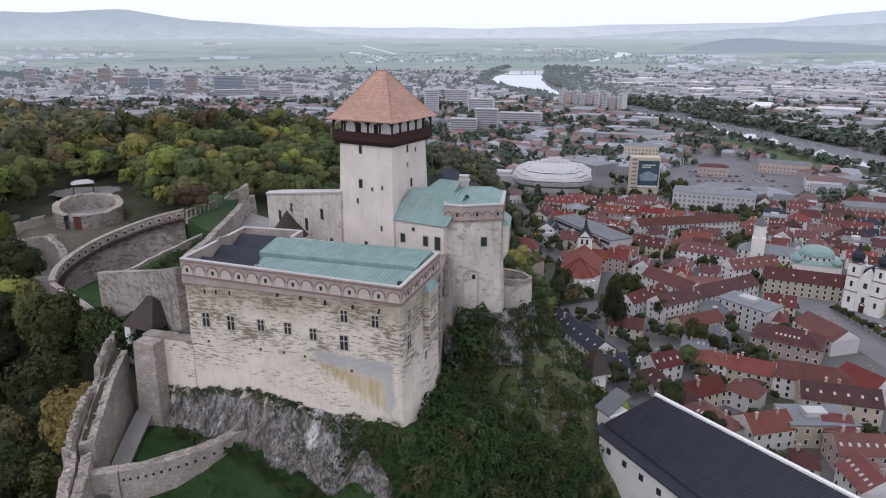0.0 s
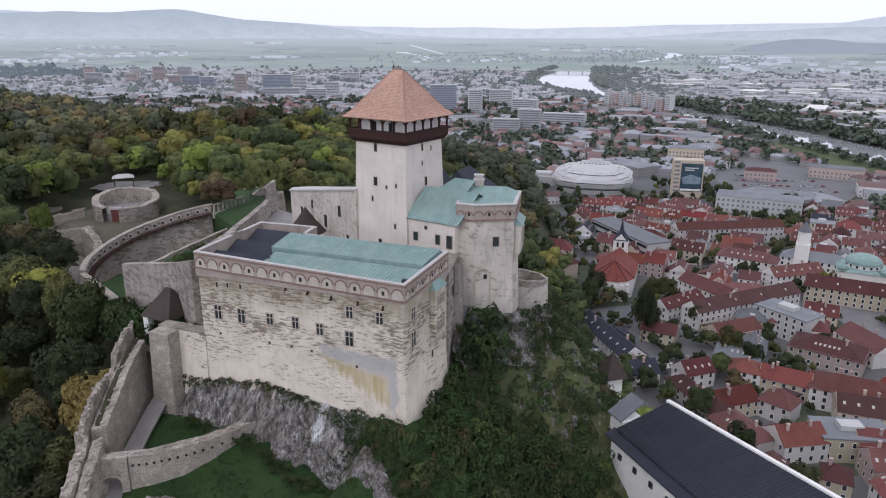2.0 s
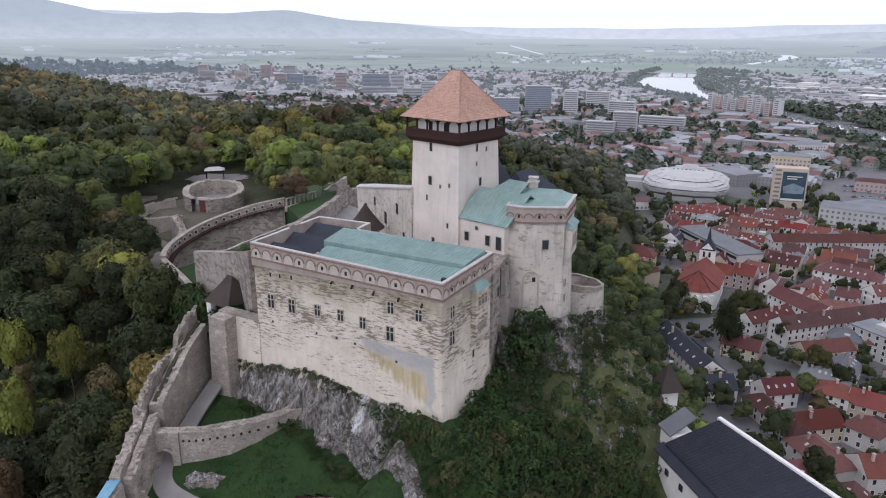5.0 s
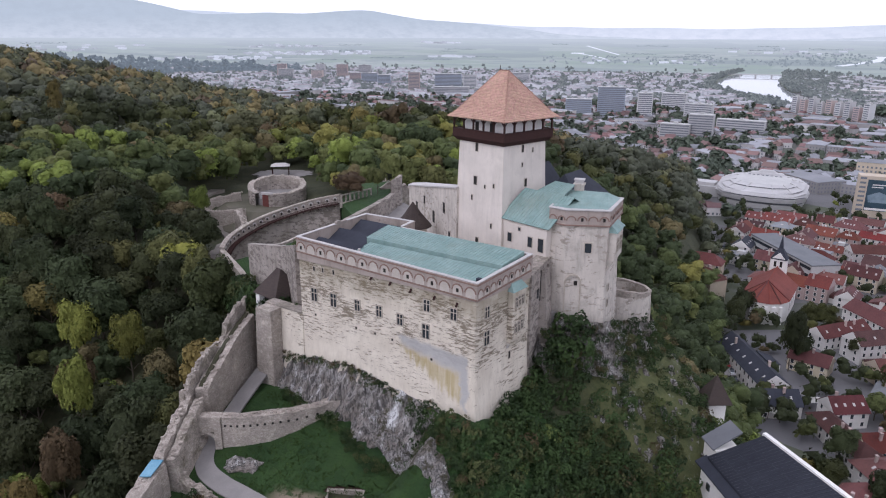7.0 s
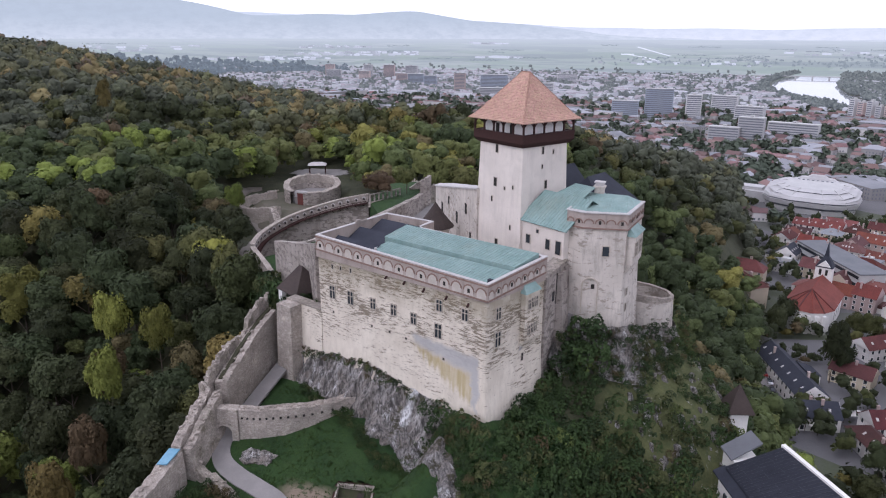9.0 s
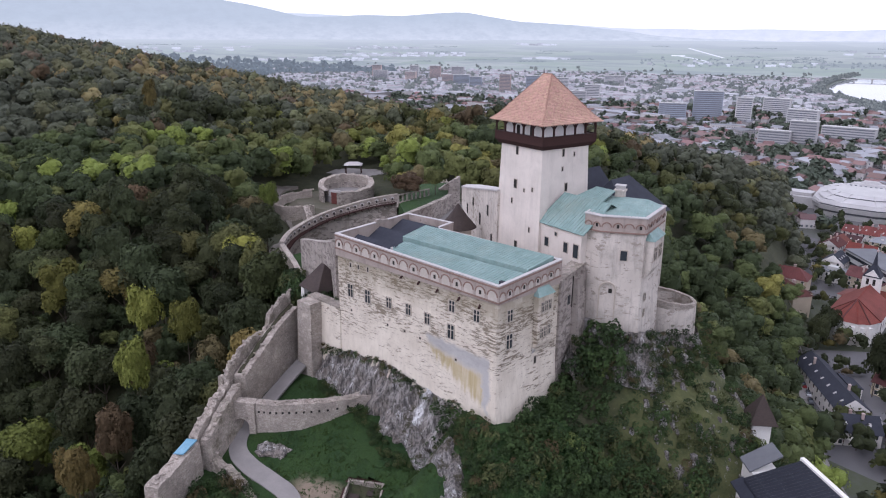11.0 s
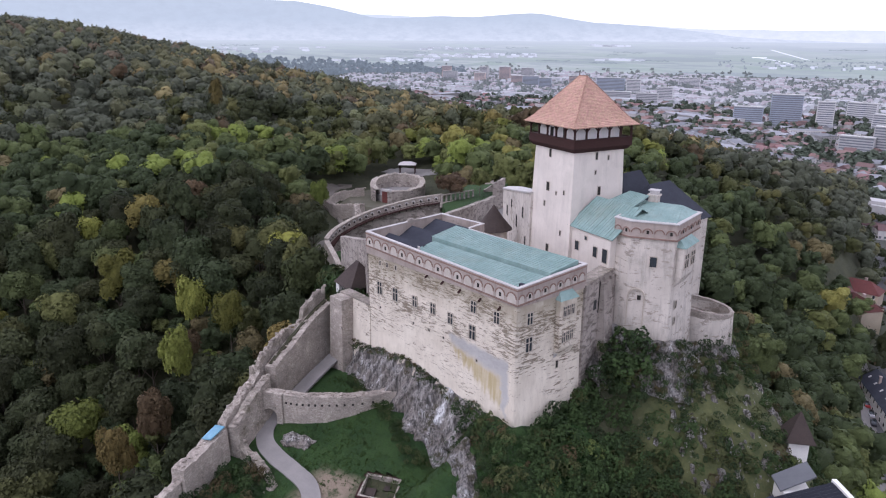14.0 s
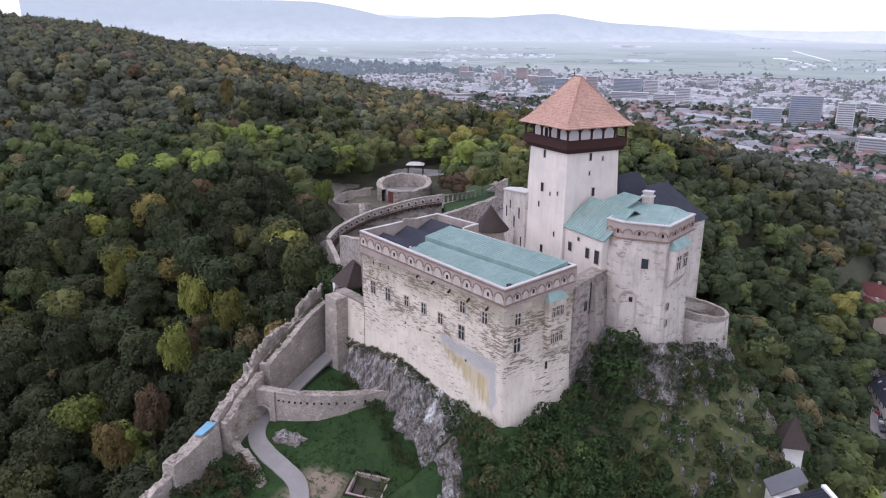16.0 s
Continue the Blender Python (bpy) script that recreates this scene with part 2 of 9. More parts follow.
def roof_tiles(name, c1, c2, rows=3.0, vary="object", amount=0.3, axis_scale=(1, 1, 1)):
    """Small roof tiles in level courses: stepped bump by height, mottled colour."""
    k = Mat(name, 0.85)
    w = k.n.new("ShaderNodeTexWave")
    w.wave_type, w.bands_direction, w.wave_profile = "BANDS", "Z", "SAW"
    w.inputs["Scale"].default_value, w.inputs["Distortion"].default_value = rows, 0.6
    k.l.new(k.co, w.inputs["Vector"])
    mottled = k.noise(1.1, 7, 0.8, (1, 1, 2.5))
    col = k.mix(k.ramp(mottled, 0.3, 0.7), c1, c2)
    col = k.mix(k.math("MULTIPLY", k.ramp(k.noise(0.18, 4), 0.45, 0.75), 0.6), col, tuple(0.5 * v for v in c2))
    col = k.mix(k.math("MULTIPLY", k.ramp(w.outputs[1], 0.25, 0.0), 0.5), col, tuple(0.4 * v for v in c2))
    if vary:
        r = k.random(vary == "island")
        hs = k.n.new("ShaderNodeHueSaturation")
        k.l.new(col, hs.inputs["Color"])
        k.l.new(k.math("ADD", k.math("MULTIPLY", r, 2 * amount), 1 - amount), hs.inputs["Value"])
        k.l.new(k.math("ADD", k.math("MULTIPLY", k.math("FRACT", k.math("MULTIPLY", r, 5.7)), 0.02), 0.49), hs.inputs["Hue"])
        k.l.new(k.math("ADD", k.math("MULTIPLY", k.math("FRACT", k.math("MULTIPLY", r, 11.3)), 0.4), 0.85), hs.inputs["Saturation"])
        col = hs.outputs[0]
    k.paint(col)
    k.bump(k.math("ADD", w.outputs[1], k.math("MULTIPLY", mottled, 0.5)), 0.5, 0.08)
    return k.m


def verdigris():
    k = Mat("verdigris_copper", 0.6)
    col = k.mix(k.ramp(k.noise(0.35, 6, 0.7), 0.35, 0.68), (0.165, 0.255, 0.232), (0.255, 0.345, 0.318))
    col = k.mix(k.math("MULTIPLY", k.ramp(k.noise(1.2, 6, 0.8), 0.5, 0.75), 0.7), col, (0.12, 0.15, 0.12))
    col = k.mix(k.math("MULTIPLY", k.ramp(k.noise(0.12, 3), 0.55, 0.7), 0.5), col, (0.22, 0.25, 0.20))
    k.paint(col)
    k.bump(k.noise(3, 4), 0.2, 0.05)
    return k.m


def foliage(name, c1, c2, amount=0.45):
    """Leaves: matt, a little light passes; shade varies from clump to clump and from tree to tree."""
    k = Mat(name, 0.75)
    isl, obj = k.random(True), k.random(False)
    col = k.mix(k.math("ADD", k.math("MULTIPLY", isl, 0.5), 0.25), c1, c2)
    # Fine dark mottling stands in for shaded gaps between leaves.
    leafy = k.noise(2.1, 6, 0.8)
    col = k.mix(k.math("MULTIPLY", k.ramp(leafy, 0.45, 0.62), 0.5), col, tuple(v * 0.45 for v in c1))
    hs = k.n.new("ShaderNodeHueSaturation")
    k.l.new(col, hs.inputs["Color"])
    drift = k.math("MULTIPLY", k.ramp(k.noise(0.10, 2), 0.3, 0.7), 0.5)
    k.l.new(k.math("ADD", k.math("ADD", k.math("MULTIPLY", obj, 2 * amount), 0.80 - amount), drift), hs.inputs["Value"])
    k.l.new(k.math("ADD", k.math("MULTIPLY", k.math("FRACT", k.math("MULTIPLY", obj, 9.7)), 0.05), 0.475), hs.inputs["Hue"])
    k.paint(hs.outputs[0])
    k.bump(leafy, 0.8, 0.5)
    k.bsdf.inputs["Specular IOR Level"].default_value = 0.15
    return k.m


def ground_material():
    """Forest floor on the hill, paved and planted town ground, fields beyond."""
    k = Mat("ground_cover", 0.95)
    z, x, y = k.xyz(2), k.xyz(0), k.xyz(1)
    floor_ = k.mix(k.ramp(k.noise(0.25, 7, 0.7), 0.35, 0.7), (0.030, 0.034, 0.018), (0.060, 0.062, 0.030))
    floor_ = k.mix(k.math("MULTIPLY", k.ramp(k.noise(1.8, 5, 0.8), 0.5, 0.75), 0.6), floor_, (0.075, 0.06, 0.035))
    slope = k.mix(k.ramp(k.noise(0.5, 6, 0.75), 0.3, 0.7), (0.040, 0.052, 0.018), (0.110, 0.112, 0.045))
    slope = k.mix(k.ramp(k.noise(0.9, 7, 0.8), 0.60, 0.66), slope, (0.30, 0.285, 0.27))
    floor_ = k.mix(k.math("MULTIPLY", k.ramp(x, 6, 12), k.ramp(y, 330, 250)), floor_, slope)
    vo = k.n.new("ShaderNodeTexVoronoi")
    vo.inputs["Scale"].default_value = 0.016
    k.l.new(k.co, vo.inputs["Vector"])
    sep = k.n.new("ShaderNodeSeparateColor")
    k.l.new(vo.outputs["Color"], sep.inputs[0])
    town = k.mix(k.ramp(sep.outputs[0], 0.3, 0.7), (0.135, 0.13, 0.132), (0.075, 0.085, 0.052))
    town = k.mix(k.math("MULTIPLY", k.ramp(k.noise(0.06, 6, 0.7), 0.45, 0.7), 0.8), town, (0.11, 0.107, 0.108))
    vf = k.n.new("ShaderNodeTexVoronoi")
    vf.inputs["Scale"].default_value = 0.0035
    k.l.new(k.mapping((1, 0.6, 1), (0, 0, 25)), vf.inputs["Vector"])
    sf = k.n.new("ShaderNodeSeparateColor")
    k.l.new(vf.outputs["Color"], sf.inputs[0])
    # Far fields greyed and lightened: haze put into the base colour.
    field = k.mix(sf.outputs[0], (0.20, 0.235, 0.19), (0.29, 0.30, 0.25))
    field = k.mix(k.ramp(sf.outputs[1], 0.6, 0.75), field, (0.17, 0.19, 0.165))
    col = k.mix(k.ramp(y, 1900, 2300), town, field)
    col = k.mix(k.ramp(z, TOWN + 0.6, TOWN + 3.0), col, floor_)
    k.paint(col)
    k.bump(k.noise(0.9, 6, 0.7), 0.6, 0.3)
    return k.m


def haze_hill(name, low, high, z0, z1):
    """Far backdrop hills: wooded folds above a paler foot, haze put into the emission."""
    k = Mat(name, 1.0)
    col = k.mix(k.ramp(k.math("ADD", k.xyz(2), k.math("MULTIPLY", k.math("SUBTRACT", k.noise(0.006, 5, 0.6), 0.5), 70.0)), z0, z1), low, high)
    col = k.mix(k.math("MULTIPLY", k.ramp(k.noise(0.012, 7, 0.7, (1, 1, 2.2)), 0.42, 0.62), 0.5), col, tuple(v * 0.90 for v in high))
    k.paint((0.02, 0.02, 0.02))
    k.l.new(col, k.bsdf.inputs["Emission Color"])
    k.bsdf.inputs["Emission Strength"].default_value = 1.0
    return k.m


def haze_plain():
    """Far fields glowing with painted haze: long pale and green plots with dark hedges between, paler with distance."""
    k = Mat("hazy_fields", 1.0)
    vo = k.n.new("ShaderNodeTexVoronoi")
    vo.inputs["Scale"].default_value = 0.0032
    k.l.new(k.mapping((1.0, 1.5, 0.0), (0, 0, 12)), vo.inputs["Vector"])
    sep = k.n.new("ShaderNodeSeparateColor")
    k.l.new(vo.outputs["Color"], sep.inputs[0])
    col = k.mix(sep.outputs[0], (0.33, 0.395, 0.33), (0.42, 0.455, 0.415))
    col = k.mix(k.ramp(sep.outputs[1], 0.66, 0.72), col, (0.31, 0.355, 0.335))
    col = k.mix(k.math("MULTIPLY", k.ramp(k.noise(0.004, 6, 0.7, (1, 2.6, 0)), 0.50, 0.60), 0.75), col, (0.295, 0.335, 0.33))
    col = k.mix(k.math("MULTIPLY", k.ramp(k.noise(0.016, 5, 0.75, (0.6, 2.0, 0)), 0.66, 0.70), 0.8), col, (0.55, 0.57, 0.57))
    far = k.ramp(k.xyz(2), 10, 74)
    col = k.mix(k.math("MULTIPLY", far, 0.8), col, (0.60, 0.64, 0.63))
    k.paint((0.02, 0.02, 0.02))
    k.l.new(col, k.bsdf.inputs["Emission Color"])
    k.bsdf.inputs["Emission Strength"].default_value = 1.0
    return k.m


def haze_glow(name, c, vary=0.06):
    """A surface kilometres off, its haze put into a glowing colour."""
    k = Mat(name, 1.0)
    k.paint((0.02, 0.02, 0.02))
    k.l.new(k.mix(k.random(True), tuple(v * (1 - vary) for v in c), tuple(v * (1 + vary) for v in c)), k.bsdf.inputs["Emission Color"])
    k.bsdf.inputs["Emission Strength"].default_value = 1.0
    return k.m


def glass(name, tint=(0.02, 0.024, 0.028), rough=0.15):
    k = Mat(name, rough)
    k.paint(k.mix(k.noise(2.0, 2), tint, tuple(v * 2.0 for v in tint)))
    k.bsdf.inputs["Specular IOR Level"].default_value = 0.6
    return k.m


M = {}
M["palace"] = palace_plaster()
M["tower"] = render_coat("cream_tower_render", (0.68, 0.61, 0.54), (0.58, 0.52, 0.46), (0.33, 0.27, 0.21), 0.86, 0.30)
M["chapel"] = render_coat("buff_render", (0.60, 0.54, 0.475), (0.46, 0.41, 0.355), (0.30, 0.258, 0.216), 0.71, 0.85)
M["ward"] = render_coat("grey_weathered_render", (0.385, 0.335, 0.295), (0.255, 0.22, 0.19), (0.165, 0.14, 0.12), 0.66, 0.6)
M["frieze"] = render_coat("pinkish_frieze_render", (0.385, 0.325, 0.285), (0.305, 0.25, 0.215), (0.23, 0.18, 0.15), 0.78, 0.6)
M["arch_fill"] = plain("pale_arch_plaster", (0.52, 0.465, 0.405), (0.42, 0.37, 0.32), 0.8, 5)
M["brick_trim"] = plain("weathered_brick_trim", (0.20, 0.125, 0.10), (0.27, 0.18, 0.145), 1.2, 6, bump=0.5)
M["rubble"] = masonry("grey_rubble_masonry", (0.51, 0.445, 0.38), (0.36, 0.31, 0.265), (0.165, 0.138, 0.115), 2.3)
M["rubble_mossy"] = masonry("mossy_rubble_masonry", (0.47, 0.41, 0.35), (0.32, 0.275, 0.235), (0.15, 0.127, 0.104), 2.2, (0.13, 0.118, 0.075))
M["coping"] = plain("pale_stone_coping", (0.52, 0.49, 0.47), (0.40, 0.37, 0.35), 0.9, 5)
M["rock"] = cliff_rock("limestone_cliff", (0.40, 0.372, 0.348), 0.61, 1.0, 0.10, True)
M["scree"] = cliff_rock("limestone_scree", (0.42, 0.395, 0.372), 0.53, 2.6)
M["copper"] = verdigris()
M["seam"] = plain("copper_seam", (0.19, 0.28, 0.255), (0.25, 0.34, 0.31), 1.0, 4, rough=0.6)
M["slate_dark"] = plain("dark_blue_grey_sheet_roof", (0.024, 0.026, 0.036), (0.038, 0.041, 0.054), 0.4, 3, rough=0.85)
M["shingle"] = roof_tiles("new_wooden_shingles", (0.46, 0.27, 0.20), (0.27, 0.155, 0.115), 2.2, None)
M["shingle_dark"] = roof_tiles("weathered_brown_shingles", (0.075, 0.055, 0.047), (0.050, 0.038, 0.034), 2.5, None)
M["timber"] = plain("dark_stained_timber", (0.050, 0.020, 0.016), (0.032, 0.014, 0.012), 1.5, 8, stretch=(1, 1, 3))
M["white"] = plain("white_limewash", (0.78, 0.75, 0.71), (0.68, 0.65, 0.61), 0.6, 4)
M["window"] = glass("dark_window_glass")
# Near-black stands in for the shade inside openings; tyres use it too.
M["opening"] = plain("dark_recess", (0.020, 0.017, 0.015), (0.03, 0.026, 0.022), 1, 4, bump=0)
M["stone_frame"] = plain("carved_stone_frame", (0.48, 0.42, 0.35), (0.40, 0.35, 0.29), 1.5, 6)
M["ground"] = ground_material()
M["grass"] = lawn_grass()
M["path"] = plain("grey_gravel_path", (0.26, 0.24, 0.225), (0.20, 0.185, 0.175), 0.4, 5)
M["asphalt"] = plain("worn_asphalt", (0.175, 0.17, 0.172), (0.125, 0.122, 0.125), 0.05, 2.0)
M["paving"] = plain("square_paving", (0.20, 0.19, 0.19), (0.15, 0.145, 0.145), 0.08, 1.5)
M["red_a"] = roof_tiles("clay_roof_tiles", (0.165, 0.056, 0.046), (0.112, 0.044, 0.039), 3.0, "object", 0.45)
M["red_b"] = roof_tiles("old_brown_red_roof_tiles", (0.125, 0.052, 0.048), (0.085, 0.041, 0.039), 3.0, "object", 0.45)
M["church_red"] = roof_tiles("bright_red_roof_tiles", (0.215, 0.058, 0.042), (0.16, 0.048, 0.038), 3.0, None)
M["grey_roof"] = plain("grey_sheet_roof", (0.20, 0.205, 0.215), (0.14, 0.145, 0.155), 0.1, 1.2, vary="object", amount=0.35)
M["house_white"] = plain("pale_house_render", (0.66, 0.63, 0.60), (0.56, 0.53, 0.50), 0.2, 2, vary="object", amount=0.22)
M["house_cream"] = plain("cream_house_render", (0.48, 0.41, 0.31), (0.42, 0.36, 0.27), 0.2, 2, vary="object", amount=0.2)
M["house_pink"] = plain("dusty_pink_house_render", (0.44, 0.34, 0.31), (0.38, 0.30, 0.27), 0.2, 2, vary="object", amount=0.2)
M["concrete"] = plain("pale_concrete", (0.50, 0.49, 0.47), (0.42, 0.41, 0.40), 0.15, 2)
# Distant town: haze is put into these base colours, paler than near ones.
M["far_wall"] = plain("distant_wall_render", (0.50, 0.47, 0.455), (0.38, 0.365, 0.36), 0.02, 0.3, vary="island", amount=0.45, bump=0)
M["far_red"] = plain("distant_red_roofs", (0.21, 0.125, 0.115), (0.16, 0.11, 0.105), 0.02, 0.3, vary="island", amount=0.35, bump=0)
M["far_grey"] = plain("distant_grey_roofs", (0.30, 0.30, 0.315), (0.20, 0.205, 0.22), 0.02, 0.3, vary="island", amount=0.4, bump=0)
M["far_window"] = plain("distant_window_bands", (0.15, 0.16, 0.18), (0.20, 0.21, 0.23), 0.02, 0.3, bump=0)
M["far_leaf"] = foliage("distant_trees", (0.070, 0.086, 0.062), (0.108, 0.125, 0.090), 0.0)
M["bark"] = plain("grey_brown_bark", (0.10, 0.08, 0.06), (0.06, 0.048, 0.038), 2, 8, stretch=(1, 1, 0.3))
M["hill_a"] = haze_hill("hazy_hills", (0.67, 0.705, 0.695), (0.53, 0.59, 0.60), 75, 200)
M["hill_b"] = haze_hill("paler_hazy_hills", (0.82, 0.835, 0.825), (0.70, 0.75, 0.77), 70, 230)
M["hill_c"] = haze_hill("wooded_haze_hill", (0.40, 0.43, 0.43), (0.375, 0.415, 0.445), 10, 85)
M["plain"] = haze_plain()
M["far_pale"] = haze_glow("pale_far_haze", (0.85, 0.87, 0.88))
M["far_green"] = haze_glow("far_woods_in_haze", (0.29, 0.33, 0.325))
M["far_wood"] = haze_glow("wooded_suburb_in_haze", (0.165, 0.195, 0.205), 0.22)
M["far_box"] = haze_glow("far_sheds_in_haze", (0.56, 0.58, 0.59), 0.3)
# The dark green is deepened to hold the woods' shadows.
LEAF = [foliage("leaves_dark_green", (0.030, 0.037, 0.016), (0.048, 0.056, 0.023)),
        foliage("leaves_mid_green", (0.056, 0.064, 0.023), (0.086, 0.094, 0.032)),
        foliage("leaves_olive", (0.077, 0.078, 0.026), (0.115, 0.113, 0.037)),
        foliage("leaves_yellowing", (0.135, 0.115, 0.036), (0.189, 0.155, 0.045)),
        foliage("leaves_russet", (0.081, 0.061, 0.032), (0.115, 0.083, 0.041)),
        foliage("leaves_lime", (0.125, 0.140, 0.030), (0.180, 0.192, 0.040))]
# Leaf colours again, paled and greyed for haze on distant trees.
HAZE_LEAF = [foliage("hazed_leaves_dark", (0.073, 0.083, 0.056), (0.099, 0.108, 0.070)),
              foliage("hazed_leaves_mid", (0.090, 0.101, 0.061), (0.121, 0.131, 0.075)),
              foliage("hazed_leaves_olive", (0.114, 0.118, 0.061), (0.145, 0.148, 0.075)),
              foliage("hazed_leaves_yellow", (0.204, 0.177, 0.079), (0.258, 0.215, 0.090)),
              foliage("hazed_leaves_russet", (0.128, 0.106, 0.067), (0.161, 0.128, 0.081)),
              foliage("hazed_leaves_pale", (0.134, 0.147, 0.075), (0.166, 0.179, 0.086))]
SCRUB_LEAF = [foliage("scrub_dark_green", (0.024, 0.036, 0.014), (0.039, 0.054, 0.020)),
              foliage("scrub_mid_green", (0.035, 0.052, 0.017), (0.054, 0.075, 0.024))] + [foliage("scrub_olive", (0.056, 0.060, 0.022), (0.082, 0.084, 0.030)), LEAF[3],
              foliage("scrub_russet", (0.062, 0.046, 0.025), (0.088, 0.062, 0.031)), foliage("scrub_lime", (0.075, 0.088, 0.026), (0.110, 0.125, 0.034))]


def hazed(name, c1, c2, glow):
    """Buildings and trees so far off that they are backdrop, with a glow painted in for haze."""
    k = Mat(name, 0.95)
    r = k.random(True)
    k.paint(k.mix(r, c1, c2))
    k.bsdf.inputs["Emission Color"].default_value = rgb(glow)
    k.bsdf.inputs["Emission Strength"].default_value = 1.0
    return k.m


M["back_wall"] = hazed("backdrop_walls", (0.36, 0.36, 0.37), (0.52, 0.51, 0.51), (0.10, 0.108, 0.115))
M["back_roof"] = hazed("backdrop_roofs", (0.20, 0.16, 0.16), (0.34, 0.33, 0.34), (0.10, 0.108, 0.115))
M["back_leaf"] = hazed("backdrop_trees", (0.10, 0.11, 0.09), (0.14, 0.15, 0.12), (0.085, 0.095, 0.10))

k = Mat("river_water", 0.05)
k.paint((0.30, 0.305, 0.31))
k.bsdf.inputs["Specular IOR Level"].default_value = 0.6
k.bump(k.noise(0.25, 4, 0.6), 0.03, 0.3)
M["water"] = k.m
# ---------------------------------------------------------------- builders
class Geo:
    """Vertices and faces of one mesh."""

    def __init__(self):
        self.v, self.f = [], []

    def add(self, verts, faces):
        o = len(self.v)
        self.v.extend(verts)
        self.f.extend([tuple(i + o for i in q) for q in faces])
        return self

    def move(self, m):
        self.v = [tuple(m @ Vector(p)) for p in self.v]
        return self

    def box(self, x0, x1, y0, y1, z0, z1, m=None):
        vs = [(x0, y0, z0), (x1, y0, z0), (x1, y1, z0), (x0, y1, z0), (x0, y0, z1), (x1, y0, z1), (x1, y1, z1), (x0, y1, z1)]
        if m is not None:
            vs = [tuple(m @ Vector(p)) for p in vs]
        return self.add(vs, [(0, 3, 2, 1), (4, 5, 6, 7), (0, 1, 5, 4), (1, 2, 6, 5), (2, 3, 7, 6), (3, 0, 4, 7)])

    def prism(self, poly, z0, z1, top=None, base=None):
        """An upright block on a polygon (seen from above, anticlockwise); top, base: heights corner by corner."""
        n = len(poly)
        lo = [(x, y, base[i] if base else z0) for i, (x, y) in enumerate(poly)]
        hi = [(x, y, top[i] if top else z1) for i, (x, y) in enumerate(poly)]
        fs = [tuple(range(n - 1, -1, -1)), tuple(range(n, 2 * n))] + [(i, (i + 1) % n, n + (i + 1) % n, n + i) for i in range(n)]
        return self.add(lo + hi, fs)

    def frustum(self, poly0, z0, poly1, z1):
        n = len(poly0)
        return self.add([(x, y, z0) for x, y in poly0] + [(x, y, z1) for x, y in poly1],
                        [tuple(range(n - 1, -1, -1)), tuple(range(n, 2 * n))] + [(i, (i + 1) % n, n + (i + 1) % n, n + i) for i in range(n)])

    def beam(self, a, b, w, h=None):
        """A square bar from a to b."""
        a, b = Vector(a), Vector(b)
        d = (b - a).normalized()
        side = d.cross(Vector((0, 0, 1)))
        side = side.normalized() if side.length > 1e-4 else Vector((1, 0, 0))
        up = side.cross(d)
        s, u = side * w / 2, up * (h or w) / 2
        vs = [tuple(p + q) for p in (a, b) for q in (-s - u, s - u, s + u, -s + u)]
        return self.add(vs, [(0, 3, 2, 1), (4, 5, 6, 7), (0, 1, 5, 4), (1, 2, 6, 5), (2, 3, 7, 6), (3, 0, 4, 7)])

    def cone(self, x, y, r0, z0, r1, z1, n=16):
        p0 = [(x + r0 * math.cos(2 * math.pi * i / n), y + r0 * math.sin(2 * math.pi * i / n)) for i in range(n)]
        p1 = [(x + r1 * math.cos(2 * math.pi * i / n), y + r1 * math.sin(2 * math.pi * i / n)) for i in range(n)]
        return self.frustum(p0, z0, p1, z1)

    def arch(self, x, z, r, thick, y0, y1, n=8, m=None):
        """A half-round band over (x, z) in the plane of the front, from y0 to y1."""
        vs, fs = [], []
        for i in range(n + 1):
            a = math.pi * i / n
            for rr in (r, r + thick):
                for yy in (y0, y1):
                    vs.append((x + rr * math.cos(a), yy, z + rr * math.sin(a)))
        for i in range(n):
            o, p = 4 * i, 4 * i + 4
            fs += [(o, o + 2, p + 2, p), (o + 2, o + 3, p + 3, p + 2), (o + 1, p + 1, p + 3, o + 3), (o, p, p + 1, o + 1)]
        fs += [(0, 1, 3, 2), (4 * n, 4 * n + 2, 4 * n + 3, 4 * n + 1)]
        if m is not None:
            vs = [tuple(m @ Vector(p)) for p in vs]
        return self.add(vs, fs)

    def lattice(self, xs, zs, solid, y_front, y_pane, y_back, m=None):
        """A framed panel facing -y on the grid xs by zs: solid cells at y_front, the others recessed to y_pane. Returns which faces are panes."""
        o0 = len(self.f)
        nx, nz = len(xs), len(zs)
        vs = [(x, y_front, z) for z in zs for x in xs]
        fs, panes = [], set()
        at = lambda i, j: j * nx + i
        for j in range(nz - 1):
            for i in range(nx - 1):
                ring = (at(i, j), at(i + 1, j), at(i + 1, j + 1), at(i, j + 1))
                if solid(i, j):
                    fs.append(ring)
                else:
                    b = len(vs)
                    vs += [(vs[q][0], y_pane, vs[q][2]) for q in ring]
                    for q in range(4):
                        fs.append((ring[q], ring[(q + 1) % 4], b + (q + 1) % 4, b + q))
                    panes.add(o0 + len(fs))
                    fs.append((b, b + 1, b + 2, b + 3))
        rim = [at(i, 0) for i in range(nx)] + [at(nx - 1, j) for j in range(1, nz)] + [at(i, nz - 1) for i in range(nx - 2, -1, -1)] + [at(0, j) for j in range(nz - 2, 0, -1)]
        b = len(vs)
        vs += [(vs[q][0], y_back, vs[q][2]) for q in rim]
        n = len(rim)
        fs += [(rim[(q + 1) % n], rim[q], b + q, b + (q + 1) % n) for q in range(n)]
